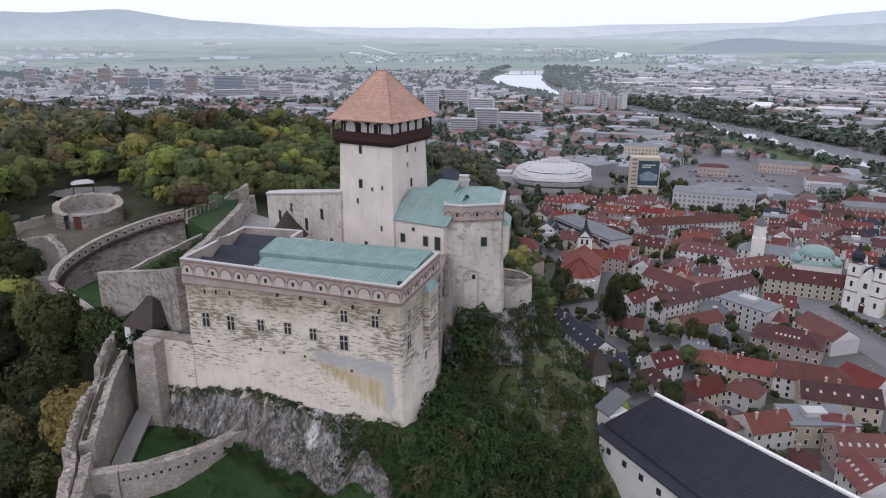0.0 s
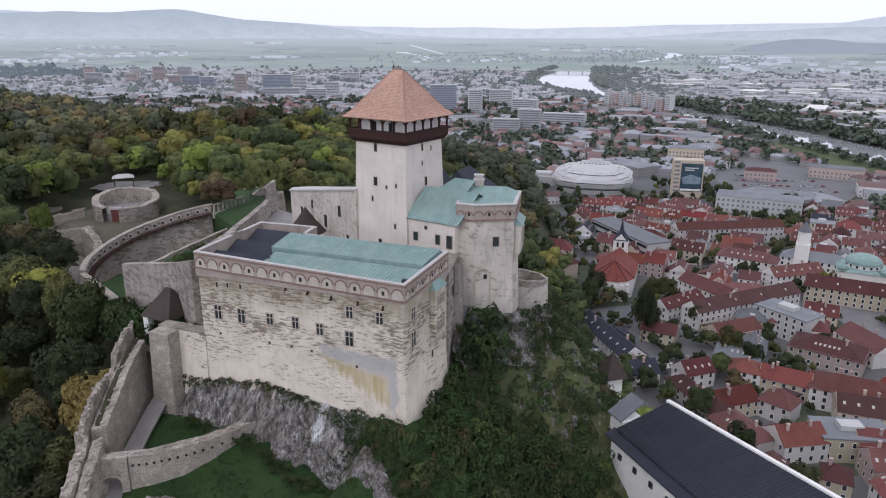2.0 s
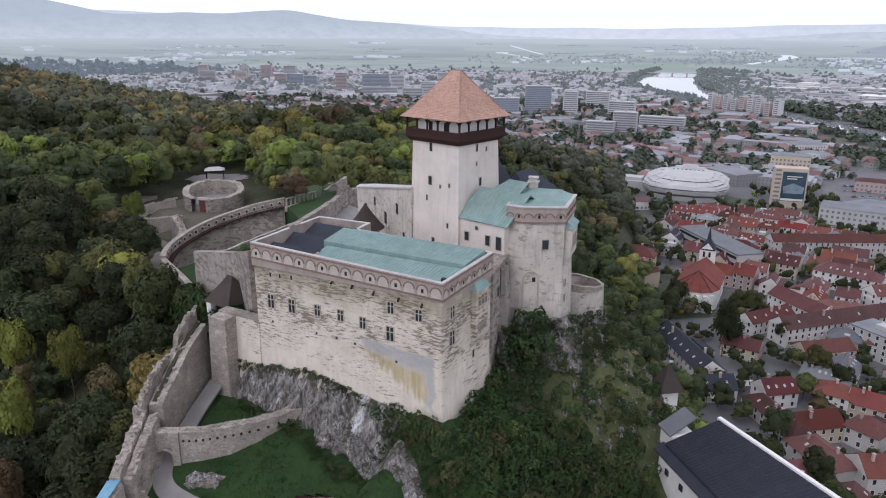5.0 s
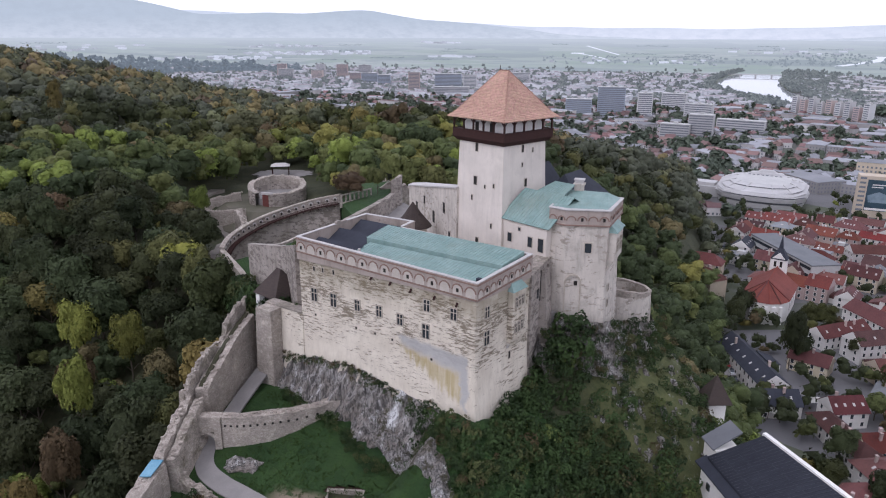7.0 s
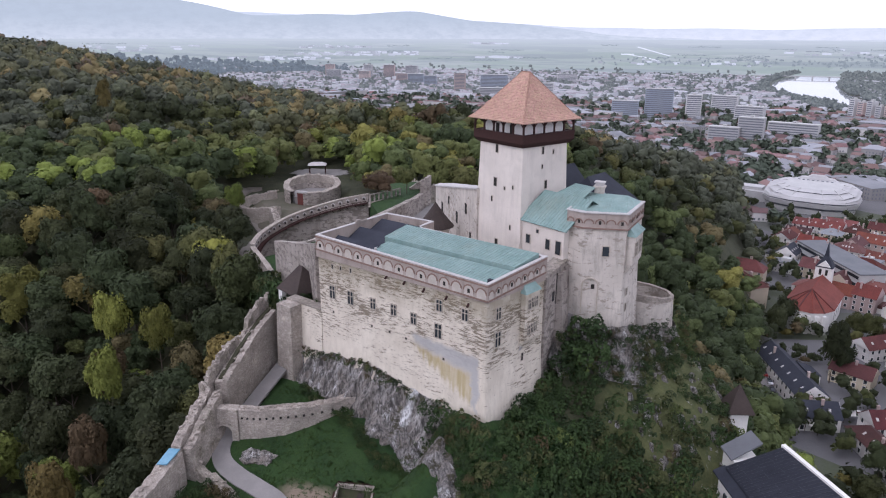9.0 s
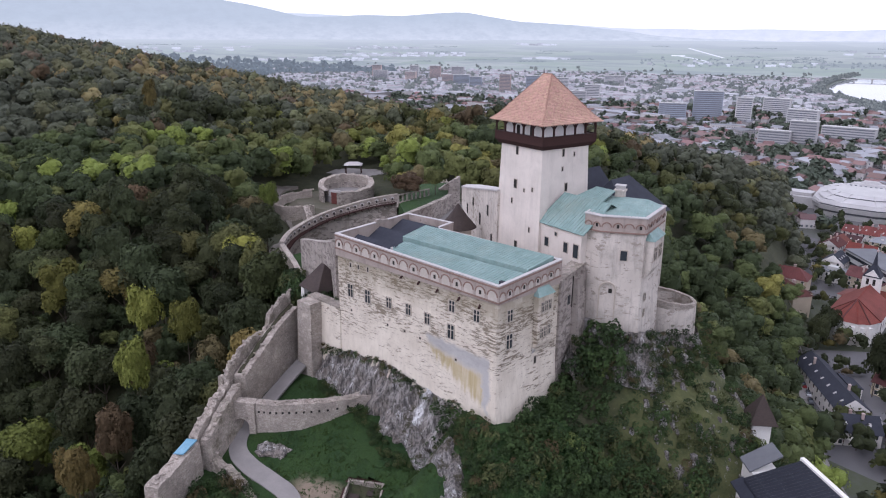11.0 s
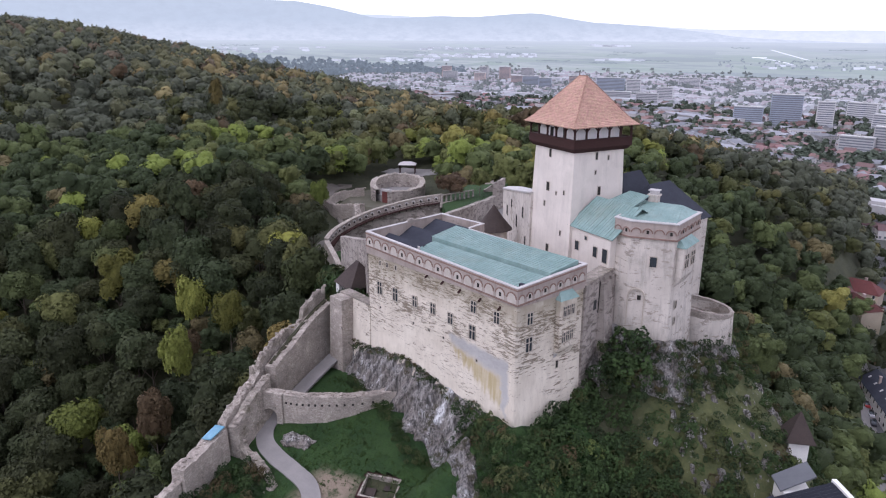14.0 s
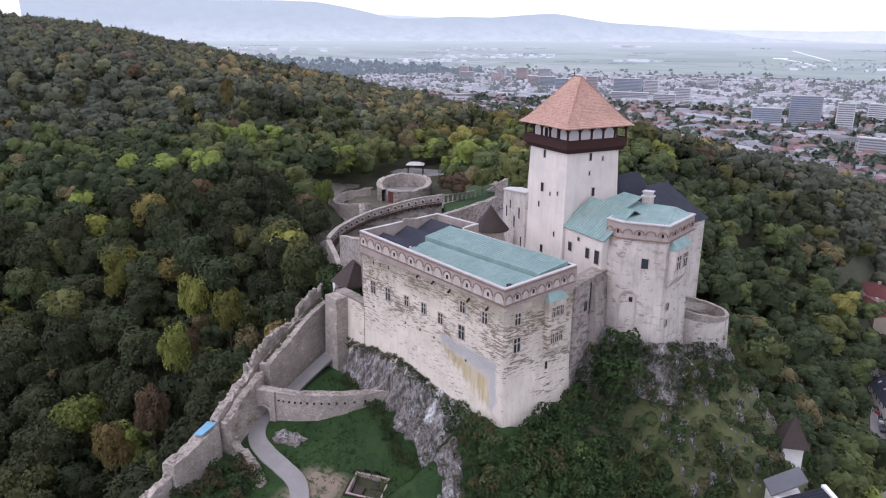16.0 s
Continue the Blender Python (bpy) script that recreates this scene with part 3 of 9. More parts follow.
        if m is not None:
            vs = [tuple(m @ Vector(v)) for v in vs]
        self.add(vs, fs)
        return panes

    def mesh(self, name, *mats, smooth=False):
        me = bpy.data.meshes.new(name)
        me.from_pydata(self.v, [], self.f)
        for mt in mats:
            me.materials.append(mt)
        me.update()
        bm = bmesh.new()
        bm.from_mesh(me)
        bmesh.ops.recalc_face_normals(bm, faces=bm.faces)
        bm.to_mesh(me)
        bm.free()
        if smooth:
            me.polygons.foreach_set("use_smooth", [True] * len(me.polygons))
        return me


def thing(name, label, category, at=(0, 0, 0), rz=0.0, group="", kind=""):
    ob = new(name)
    ob.matrix_basis = pose(*at, 0, 0, rz)
    return tagged(ob, label, category, group, kind)


def part(name, geo, material, parent, label="", smooth=False):
    me = geo if isinstance(geo, bpy.types.Mesh) else geo.mesh(name, material, smooth=smooth)
    ob = new(name, me)
    ob.parent = parent
    return tagged(ob, label)


def whole(name, geo, material, label, category, group="", kind="", smooth=False):
    return tagged(new(name, geo.mesh(name, material, smooth=smooth)), label, category, group, kind)


def placed(name, me, parent, m):
    """A repeated piece that shares its mesh."""
    ob = new(name, me)
    ob.parent = parent
    ob.matrix_basis = m
    return ob


def smooth01(v, lo, hi):
    t = np.clip((v - lo) / (hi - lo), 0, 1)
    return t * t * (3 - 2 * t)


def curve_points(pts, n):
    """A smooth line through pts."""
    out = []
    for i in range(n + 1):
        u = i / n * (len(pts) - 1)
        k = min(int(u), len(pts) - 2)
        f = u - k
        p0, p1, p2, p3 = (Vector(pts[min(max(j, 0), len(pts) - 1)]) for j in (k - 1, k, k + 1, k + 2))
        out.append(0.5 * (2 * p1 + (p2 - p0) * f + (2 * p0 - 5 * p1 + 4 * p2 - p3) * f * f + (3 * p1 - p0 - 3 * p2 + p3) * f ** 3))
    return out


# ---------------------------------------------------------------- the lie of the land
MOUNDS = [(-110, 195, 22, -16.7), (-45, 320, 60, 19.4), (7, 122, 9, 9.2), (0, 90, 9, 3.7), (22, 140, 15, 25.3), (40, 120, 18, 8.6),
          (-15, 115, 28, 18.8), (-15, 115, 60, 32.4), (-60, 130, 50, -26.6), (-55, 80, 45, 4.5), (-60, 200, 80, 75.8), (-120, 230, 60, -31.2),
          (-170, 320, 90, 6.6), (-100, 400, 90, 29.9), (-30, 440, 70, 10.7), (20, 150, 50, -18.9), (20, 250, 60, -27.0), (-150, 150, 70, 23.5),
          (-250, 250, 120, 29.6), (-350, 400, 150, 12.8), (-300, 550, 150, 18.0), (-450, 150, 150, 26.5), (-550, 350, 200, 29.3), (-800, 350, 300, 48.9),
          (-700, 700, 250, 8.0), (-1100, 600, 350, 72.0), (-1000, 100, 350, 44.9), (-100, 60, 50, -13.4), (-20, 60, 40, 16.7), (-5, 540, 80, 17.0)]


def height(x, y):
    """The ground's height: town plain and the castle hill with its wooded ridge."""
    x, y = np.asarray(x, float), np.asarray(y, float)
    h = np.zeros(np.broadcast(x, y).shape)
    for cx, cy, r, a in MOUNDS:
        h = h + a * np.exp(-((x - cx) ** 2 + (y - cy) ** 2) / (2 * r * r))
    foot = np.interp(y, [60, 150, 220, 300, 360, 420, 540, 660, 760, 850], [75, 60, 54, 52, 52, 48, 44, 40, -20, -140])
    h = h * (1 - smooth01(x, foot - 22, foot + 10))
    h = h * (1 - smooth01(y, 520 - 0.35 * x, 900 - 0.35 * x))
    h = TOWN + np.maximum(h - 1.2, 0)
    # hollow before the palace front, where the lawn lies
    lx, ly = local_palace(x, y)
    cut = smooth01(lx, -2.5, -11) * smooth01(-lx, 53, 50) * smooth01(ly, 3.0, 1.5) * smooth01(-ly, 40, 30)
    return h * (1 - cut) + np.minimum(h, lawn_level(x, y) - 1.2) * cut


def local_palace(X, Y):
    """Palace coordinates: along the front and inwards."""
    c, s = math.cos(radians(-16.24)), math.sin(radians(-16.24))
    dx, dy = X + 6.3, Y - 96.6
    return c * dx + s * dy, -s * dx + c * dy


def lawn_level(X, Y):
    return 51.4 + 0.20 * np.clip(Y - 84, -14, 17) + 0.35 * np.sin(X * 0.3) * np.sin(Y * 0.27) - 0.05 * np.clip(X + 40, -14, 20)


def rough_ground(x, y):
    """The ground with small unevenness on the hill."""
    h = height(x, y)
    k = smooth01(h, TOWN + 1, TOWN + 8)
    return h + k * (0.9 * np.sin(x * 0.21 + 1.3 * np.sin(y * 0.13)) * np.sin(y * 0.19 + np.sin(x * 0.11)) + 0.35 * np.sin(x * 0.7 + y * 0.4) * np.sin(y * 0.83))


def ground_sheet():
    fine_x = np.arange(-130, 70.1, 2.5)
    xs = np.concatenate([-np.geomspace(5200, 134, 70), fine_x, np.geomspace(74, 5200, 60)])
    fine_y = np.arange(40, 240.1, 2.5)
    ys = np.concatenate([[-900, -600, -400, -250, -150, -80, -30, 0, 20, 32], fine_y, np.geomspace(246, 4950, 90)])
    X, Y = np.meshgrid(xs, ys)
    Z = rough_ground(X, Y)
    nx, ny = len(xs), len(ys)
    idx = np.arange(nx * ny).reshape(ny, nx)
    faces = np.stack([idx[:-1, :-1], idx[:-1, 1:], idx[1:, 1:], idx[1:, :-1]], -1).reshape(-1, 4)
    me = bpy.data.meshes.new("ground")
    me.from_pydata(np.stack([X, Y, Z], -1).reshape(-1, 3).tolist(), [], faces.tolist())
    me.materials.append(M["ground"])
    me.polygons.foreach_set("use_smooth", [True] * len(me.polygons))
    return tagged(new("ground", me), "wooded castle hill sinking to a paved town plain", "ground", kind="structure")


ground = ground_sheet()


def far_hills(name, label, material, dist, base, profile, depth, seed):
    """A long range of hills across the horizon: a crest profile by bearing, falling towards the viewer."""
    geo, n, rows = Geo(), 160, 7
    rnd = random.Random(seed)
    ph = [rnd.uniform(0, 6.28) for _ in range(5)]
    for j in range(rows):
        u = j / (rows - 1)
        for i in range(n + 1):
            b = radians(-62 + 100 * i / n)
            crest = np.interp(math.degrees(b), [p[0] for p in profile], [p[1] for p in profile])
            crest += 3 * math.sin(23 * b + ph[1]) + 2 * math.sin(51 * b + ph[2])
            d = dist - depth * (1 - u)
            z = base + (crest - base) * u ** 1.4 * (1 + 0.10 * (1 - u) * math.sin(40 * b + 4 * u + ph[3]))
            geo.v.append((d * math.sin(b), d * math.cos(b), z))
    for j in range(rows - 1):
        for i in range(n):
            a = j * (n + 1) + i
            geo.f.append((a, a + 1, a + n + 2, a + n + 1))
    return whole(name, geo, material, label, "hills", kind="structure", smooth=True)


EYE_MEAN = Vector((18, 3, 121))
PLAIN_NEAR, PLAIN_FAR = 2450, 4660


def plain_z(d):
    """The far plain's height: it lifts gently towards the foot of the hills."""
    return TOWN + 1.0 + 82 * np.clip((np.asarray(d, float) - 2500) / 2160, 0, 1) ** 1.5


def on_plain(bearing, elevation, lift=0.0):
    """The point of the far plain seen at that bearing and elevation."""
    lo, hi, k = PLAIN_NEAR, PLAIN_FAR, math.tan(radians(elevation))
    for _ in range(40):
        d = (lo + hi) / 2
        lo, hi = (d, hi) if (float(plain_z(d)) - EYE_MEAN.z) / d < k else (lo, d)
    return (EYE_MEAN.x + d * math.sin(radians(bearing)), EYE_MEAN.y + d * math.cos(radians(bearing)), float(plain_z(d)) + lift)


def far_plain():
    """Fields reaching to the hills, a wide sheet with haze in its emission."""
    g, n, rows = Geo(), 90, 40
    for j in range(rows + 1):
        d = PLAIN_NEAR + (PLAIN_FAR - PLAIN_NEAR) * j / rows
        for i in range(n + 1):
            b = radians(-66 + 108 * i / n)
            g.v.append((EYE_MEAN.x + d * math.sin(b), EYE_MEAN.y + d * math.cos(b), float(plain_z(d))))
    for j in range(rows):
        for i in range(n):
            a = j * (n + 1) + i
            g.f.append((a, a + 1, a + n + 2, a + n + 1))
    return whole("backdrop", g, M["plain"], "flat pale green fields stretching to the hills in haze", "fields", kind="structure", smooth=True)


def plain_strip(name, label, category, line, material, lift=1.5):
    """A strip of (bearing, elevation, width) laid on the far plain."""
    g = Geo()
    for b, e, w in line:
        x, y, z = on_plain(b, e, lift)
        for side in (-w / 2, w / 2):
            g.v += [(x + side * math.cos(radians(b)), y - side * math.sin(radians(b)), z), (x + side * math.cos(radians(b)), y - side * math.sin(radians(b)), z - 3)]
    for i in range(len(line) - 1):
        o, q = 4 * i, 4 * i + 4
        g.f += [(o, o + 2, q + 2, q), (o, q, q + 1, o + 1), (o + 2, o + 3, q + 3, q + 2)]
    return whole(name, g, material, label, category, kind="structure")


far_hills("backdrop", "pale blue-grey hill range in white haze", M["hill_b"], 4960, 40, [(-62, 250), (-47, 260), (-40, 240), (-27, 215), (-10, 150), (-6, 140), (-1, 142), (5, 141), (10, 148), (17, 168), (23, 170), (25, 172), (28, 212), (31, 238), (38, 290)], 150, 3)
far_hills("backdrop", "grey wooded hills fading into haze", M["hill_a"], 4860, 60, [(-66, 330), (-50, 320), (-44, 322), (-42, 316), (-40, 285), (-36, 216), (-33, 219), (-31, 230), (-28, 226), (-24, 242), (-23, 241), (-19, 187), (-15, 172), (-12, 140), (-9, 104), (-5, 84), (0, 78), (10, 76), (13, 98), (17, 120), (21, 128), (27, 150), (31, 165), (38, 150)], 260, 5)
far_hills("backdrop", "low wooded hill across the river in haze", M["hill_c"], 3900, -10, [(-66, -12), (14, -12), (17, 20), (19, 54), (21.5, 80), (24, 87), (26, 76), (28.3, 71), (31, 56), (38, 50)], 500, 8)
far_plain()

# ---------------------------------------------------------------- the palace
palace = thing("castle_palace", "cream castle palace with flaking plaster, arcaded attic and green copper roof", "castle", (-6.3, 96.6, 0), -16.24)
W, SX, SY = 37.2, 1.48, 14.6          # front length; far end of the side wall


def top_front(x):
    """The attic's height along the front, from the corner (x = 0)."""
    return 84.0 + 1.1 * (-x) / W


def palace_walls():
    """Outer shell with a splayed, rounded foot; heights step down to the rock."""
    g = Geo()
    foot = [(-W - 0.1, -0.5), (-1.2, -0.9), (0.6, -0.5), (1.2, 0.8), (SX + 0.8, SY), (SX - 2, SY + 0.4), (-25.6, SY + 0.4), (-25.6, 18.8), (-W - 0.4, 18.8)]
    mid = [(-W, 0), (-0.5, 0), (-0.15, 0.1), (0.05, 0.5), (SX, SY), (SX - 2, SY), (-25.7, SY), (-25.7, 18.7), (-W, 18.7)]
    g.frustum(foot, 50, mid, 68)
    o = len(g.v) - 9
    tops = [81.6] * 9
    g.add([(x, y, z) for (x, y), z in zip(mid, tops)], [])
    p = len(g.v) - 9
    for i in range(9):
        j = (i + 1) % 9
        g.f.append((o + i, o + j, p + j, p + i))
    g.f.remove(tuple(range(9, 18)))
    g.f.append(tuple(range(p, p + 9)))
    return g


part("wall", palace_walls(), M["palace"], palace)


def attic():
    """The attic: a proud band on the front and the side, with a coping."""
    edge = [((-W - 0.25, -0.25), (0.22, -0.25), top_front(-W), top_front(0)), ((0.22, -0.25), (SX + 0.25, SY + 0.2), top_front(0), 85.0),
            ((SX + 0.25, SY + 0.2), (-25.4, SY + 0.2), 85.0, 85.3), ((-25.4, SY + 0.2), (-25.4, 19.0), 85.3, 85.5), ((-25.4, 19.0), (-W - 0.25, 19.0), 85.5, 85.3), ((-W - 0.25, 19.0), (-W - 0.25, -0.25), 85.3, top_front(-W))]
    for (x0, y0), (x1, y1), z0, z1 in edge:
        d = Vector((x1 - x0, y1 - y0, 0)).normalized()
        n = Vector((-d.y, d.x, 0)) * 0.55
        a, b = Vector((x0, y0, 0)), Vector((x1, y1, 0))
        poly = [(a.x, a.y), (b.x, b.y), (b.x + n.x - d.x * 0.5, b.y + n.y - d.y * 0.5), (a.x + n.x + d.x * 0.5, a.y + n.y + d.y * 0.5)]
        part("attic", Geo().prism(poly, 81.0, 0, top=[z0, z1, z1, z0]), M["frieze"], palace)
        e = n.normalized() * -0.05
        cop = [(a.x + e.x, a.y + e.y), (b.x + e.x, b.y + e.y), (poly[2][0] - e.x, poly[2][1] - e.y), (poly[3][0] - e.x, poly[3][1] - e.y)]
        c = Geo().prism(cop, 0, 0, top=[z0 + 0.11, z1 + 0.11, z1 + 0.11, z0 + 0.11], base=[z0, z1, z1, z0])
        part("coping", c, M["coping"], palace, "pale stone coping on the attic")


attic()


def frieze_run(origin, direction, length, z_of, count, first=True):
    """Blind arches along the attic: brick band, pale field and a small dark light in every other one."""
    d = Vector((*direction, 0)).normalized()
    inward = Vector((-d.y, d.x, 0))
    m = Matrix(((d.x, inward.x, 0, origin[0]), (d.y, inward.y, 0, origin[1]), (0, 0, 1, 0), (0, 0, 0, 1)))
    step = length / count
    for i in range(count):
        x = step * (i + 0.5)
        z = z_of(x) - 1.75
        r = step / 2 - 0.32
        g = Geo().arch(x, z, r, 0.20, -0.10, 0.1, 8, m)
        part("arch", g, M["brick_trim"], palace, "brick arch of the attic frieze" if i == 0 else "")
        f = Geo()
        pts = [(x + (r) * math.cos(math.pi * k / 8), z + r * math.sin(math.pi * k / 8)) for k in range(9)] + [(x - r, z - 0.75), (x + r, z - 0.75)]
        f.add([tuple(m @ Vector((a, -0.035, b))) for a, b in pts] + [tuple(m @ Vector((a, 0.1, b))) for a, b in pts],
              [tuple(range(11))] + [(k, (k + 1) % 11, 11 + (k + 1) % 11, 11 + k) for k in range(11)])
        part("arch_field", f, M["arch_fill"], palace)
        if i % 2 == (0 if first else 1):
            part("attic_light", Geo().box(x - 0.22, x + 0.22, -0.07, 0.1, z - 0.35, z + 0.3, m), M["opening"], palace)
    for zz, h in ((-2.75, 0.2), (-0.35, 0.18)):
        g = Geo()
        vs = []
        for i in range(count + 1):
            z0 = z_of(step * i) + zz
            vs += [tuple(m @ Vector(v)) for v in ((step * i, -0.16, z0), (step * i, 0.1, z0), (step * i, 0.1, z0 + h), (step * i, -0.16, z0 + h))]
        fs = [(0, 1, 2, 3), (4 * count, 4 * count + 3, 4 * count + 2, 4 * count + 1)]
        for i in range(count):
            fs += [(4 * i + q, 4 * i + (q + 1) % 4, 4 * i + 4 + (q + 1) % 4, 4 * i + 4 + q) for q in range(4)]
        g.add(vs, fs)
        part("string_course", g, M["brick_trim"], palace, "brick string course")


frieze_run((-W - 0.25, -0.25), (1, 0), W + 0.47, lambda x: top_front(x - W), 16)
frieze_run((0.22, -0.25), (SX + 0.03, SY + 0.45), 14.75, lambda x: top_front(0) + 1.0 * x / 14.7, 9, False)


def framed(name, xs, zs, solid, frame, pane, front=-0.13, deep=-0.02):
    """One window mesh: a raised frame and recessed panes."""
    g = Geo()
    panes = g.lattice(xs, zs, solid, front, deep, 0.05)
    me = g.mesh(name, frame, pane)
    for i, p in enumerate(me.polygons):
        p.material_index = 1 if i in panes else 0
    return me


def cross_window_mesh(w, h, name="window"):
    """A stone-framed window with a mullion and a transom before dark panes (facing -y)."""
    f = 0.14
    return framed(name, [-w / 2 - f, -w / 2, -0.06, 0.06, w / 2, w / 2 + f], [-h / 2 - f, -h / 2, h * 0.12, h * 0.12 + 0.11, h / 2, h / 2 + f],
                  lambda i, j: i in (0, 2, 4) or j in (0, 2, 4), M["stone_frame"], M["window"])


def slit_mesh(w, h, name="slit_window", f=0.1):
    return framed(name, [-w / 2 - f, -w / 2, w / 2, w / 2 + f], [-h / 2 - f, -h / 2, h / 2, h / 2 + f], lambda i, j: i != 1 or j != 1, M["stone_frame"], M["opening"], -0.07)


CROSS = cross_window_mesh(1.3, 2.4)
CROSS_SMALL = cross_window_mesh(1.1, 1.9)
SLIT = slit_mesh(0.42, 0.8)
SLIT_TALL = slit_mesh(0.5, 1.3)
PORT = slit_mesh(0.4, 0.4, "slit_window", 0.03)
for s, z in ((33.85, 74.85), (29.25, 74.8), (23.76, 75.05), (19.0, 75.1), (14.6, 74.65), (9.2, 78.35), (9.4, 73.85), (4.1, 78.05)):
    placed("window", CROSS if s > 26 or z > 73 and s < 10 and z < 74 else CROSS_SMALL, palace, pose(-s, 0, z))
for s, z in ((33.6, 79.8), (31.5, 79.9), (29.0, 80.0)):
    placed("slit_window", SLIT, palace, pose(-s, 0, z))
for s, z in ((33.8, 71.0), (24.2, 70.8), (20.0, 70.8), (16.3, 70.6), (8.3, 69.2)):
    placed("slit_window", PORT, palace, pose(-s, 0, z))


def side_pose(s, z, out=0.0):
    return pose(s * SX / SY + out, s, z, 0, 0, 90 - math.degrees(math.atan2(SX, SY)))


for s, z, me in ((2.7, 78.5, CROSS_SMALL), (2.7, 74.15, CROSS), (9.2, 68.9, SLIT_TALL), (8.0, 64.0, SLIT_TALL)):
    placed("window", me, palace, side_pose(s, z))
# the bay on the side wall, with its small copper roof
m = side_pose(10.2, 0)
bay = part("bay", Geo().frustum([(-1.9, -0.05), (1.9, -0.05), (1.9, 0.3), (-1.9, 0.3)], 70.3, [(-1.9, -1.0), (1.9, -1.0), (1.9, 0.3), (-1.9, 0.3)], 72.2).box(-1.9, 1.9, -1.0, 0.3, 72.2, 80.4), M["palace"], palace, "projecting bay of flaking plaster")
bay.matrix_basis = m
roof = part("roof", Geo().add([(-2.1, -1.25, 80.35), (2.1, -1.25, 80.35), (2.1, 0.2, 80.35), (-2.1, 0.2, 80.35), (-1.2, 0.1, 82.0), (1.2, 0.1, 82.0)], [(0, 1, 5, 4), (1, 2, 5), (3, 0, 4), (2, 3, 4, 5), (0, 3, 2, 1)]), M["copper"], bay, "small green copper roof")
for x, z in ((-0.9, 78.4), (0.0, 78.5), (0.9, 78.5), (-0.9, 73.9), (0.0, 74.0), (0.9, 74.1)):
    placed("window", CROSS_SMALL, bay, pose(x, -1.0, z) @ Matrix.Diagonal((0.6, 1, 0.85, 1)))

# small spouts under the attic
for s, z in ((20.4, 81.0), (16.4, 80.9), (12.3, 80.5), (7.7, 80.3), (3.5, 80.1)):
    g = Geo().beam((-s, 0.1, z), (-s + 0.25, -0.75, z - 0.35), 0.3, 0.22)
    part("spout", g, M["timber"], palace, "dark wooden water spout")


def copper_strip(x0, x1, y0, z0, y1, z1, front):
    """A sheet of seamed copper rising from y0 to y1, with a low dark front."""
    g = Geo().prism([(x0, y0), (x1, y0), (x1 + (y1 - y0) * 0.1, y1), (x0, y1)], 0, 0, top=[z0, z0, z1, z1], base=[z0 - front] * 2 + [z1 - 1.2] * 2)
    sheet = part("roof", g, M["copper"], palace, "seamed green copper roof")
    s = Geo()
    n = int((x1 - x0) / 0.62)
    for i in range(n + 1):
        x = x0 + (x1 - x0) * i / n
        s.beam((x, y0, z0 + 0.03), (x + (y1 - y0) * 0.1 * i / n, y1, z1 + 0.03), 0.07, 0.09)
    part("seam", s, M["seam"], sheet)


copper_strip(-26.3, -0.4, 1.8, 83.45, 6.9, 84.25, 0.9)
copper_strip(-27.6, 0.1, 7.5, 84.75, 13.7, 85.65, 1.2)
# Dark sheet colour stands in for shadow in the gutter trenches.
part("gutter", Geo().box(-26.3, 0.3, 0.6, 1.7, 82.0, 83.0).box(-26.3, 0.4, 6.8, 7.5, 82.0, 83.6), M["slate_dark"], palace, "roof gutter coloured dark for its shade")
g = Geo()
for y0, y1, z0, z1 in ((0.5, 6.2, 82.2, 84.1), (6.2, 11.9, 82.5, 84.5), (11.9, 18.3, 82.8, 84.8)):
    ym = y0 + (y1 - y0) * 0.72
    g.add([(-36.6, y0, z0), (-26.0, y0, z0), (-26.0, ym, z1), (-36.6, ym, z1), (-36.6, y1, z0), (-26.0, y1, z0)], [(0, 1, 2, 3), (3, 2, 5, 4)])
part("roof", g, M["slate_dark"], palace, "dark sheet roof in three low ridges")
part("gable", Geo().prism([(-26.25, 0.7), (-25.95, 0.7), (-25.95, 18.2), (-26.25, 18.2)], 81.5, 83.6), M["coping"], palace)
part("chimney", Geo().box(-24.0, -23.7, 0.9, 1.2, 83.5, 85.0), M["coping"], palace, "small white vent pipe")
part("chimney", Geo().box(-0.9, -0.2, 1.2, 1.8, 83.2, 84.3), M["slate_dark"], palace, "dark roof vent")
part("chimney", Geo().box(-37.2, -36.7, 9.6, 10.8, 85.0, 85.8).box(-37.1, -36.8, 10.8, 12.6, 85.0, 85.5), M["ward"], palace, "low weathered roof vent")

# airfield and the river's far reach, out on the plain; haze and water shine are emitted
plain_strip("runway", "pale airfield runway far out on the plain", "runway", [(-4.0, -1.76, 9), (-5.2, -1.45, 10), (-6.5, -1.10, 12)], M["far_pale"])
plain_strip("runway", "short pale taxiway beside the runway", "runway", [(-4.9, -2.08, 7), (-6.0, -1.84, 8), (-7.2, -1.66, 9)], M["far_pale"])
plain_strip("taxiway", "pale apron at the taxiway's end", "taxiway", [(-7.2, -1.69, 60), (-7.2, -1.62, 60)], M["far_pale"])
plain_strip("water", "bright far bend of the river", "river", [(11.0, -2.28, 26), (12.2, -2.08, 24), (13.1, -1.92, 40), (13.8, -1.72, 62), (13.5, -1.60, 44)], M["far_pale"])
# ---------------------------------------------------------------- the great tower
keep = thing("castle_keep", "tall cream square castle tower with shingled pyramid roof", "tower", (-11.35, 132.95, 0), -30.3)


def square(h, dx=0.0):
    return [(-h, -h), (h, -h), (h, h), (-h, h)]


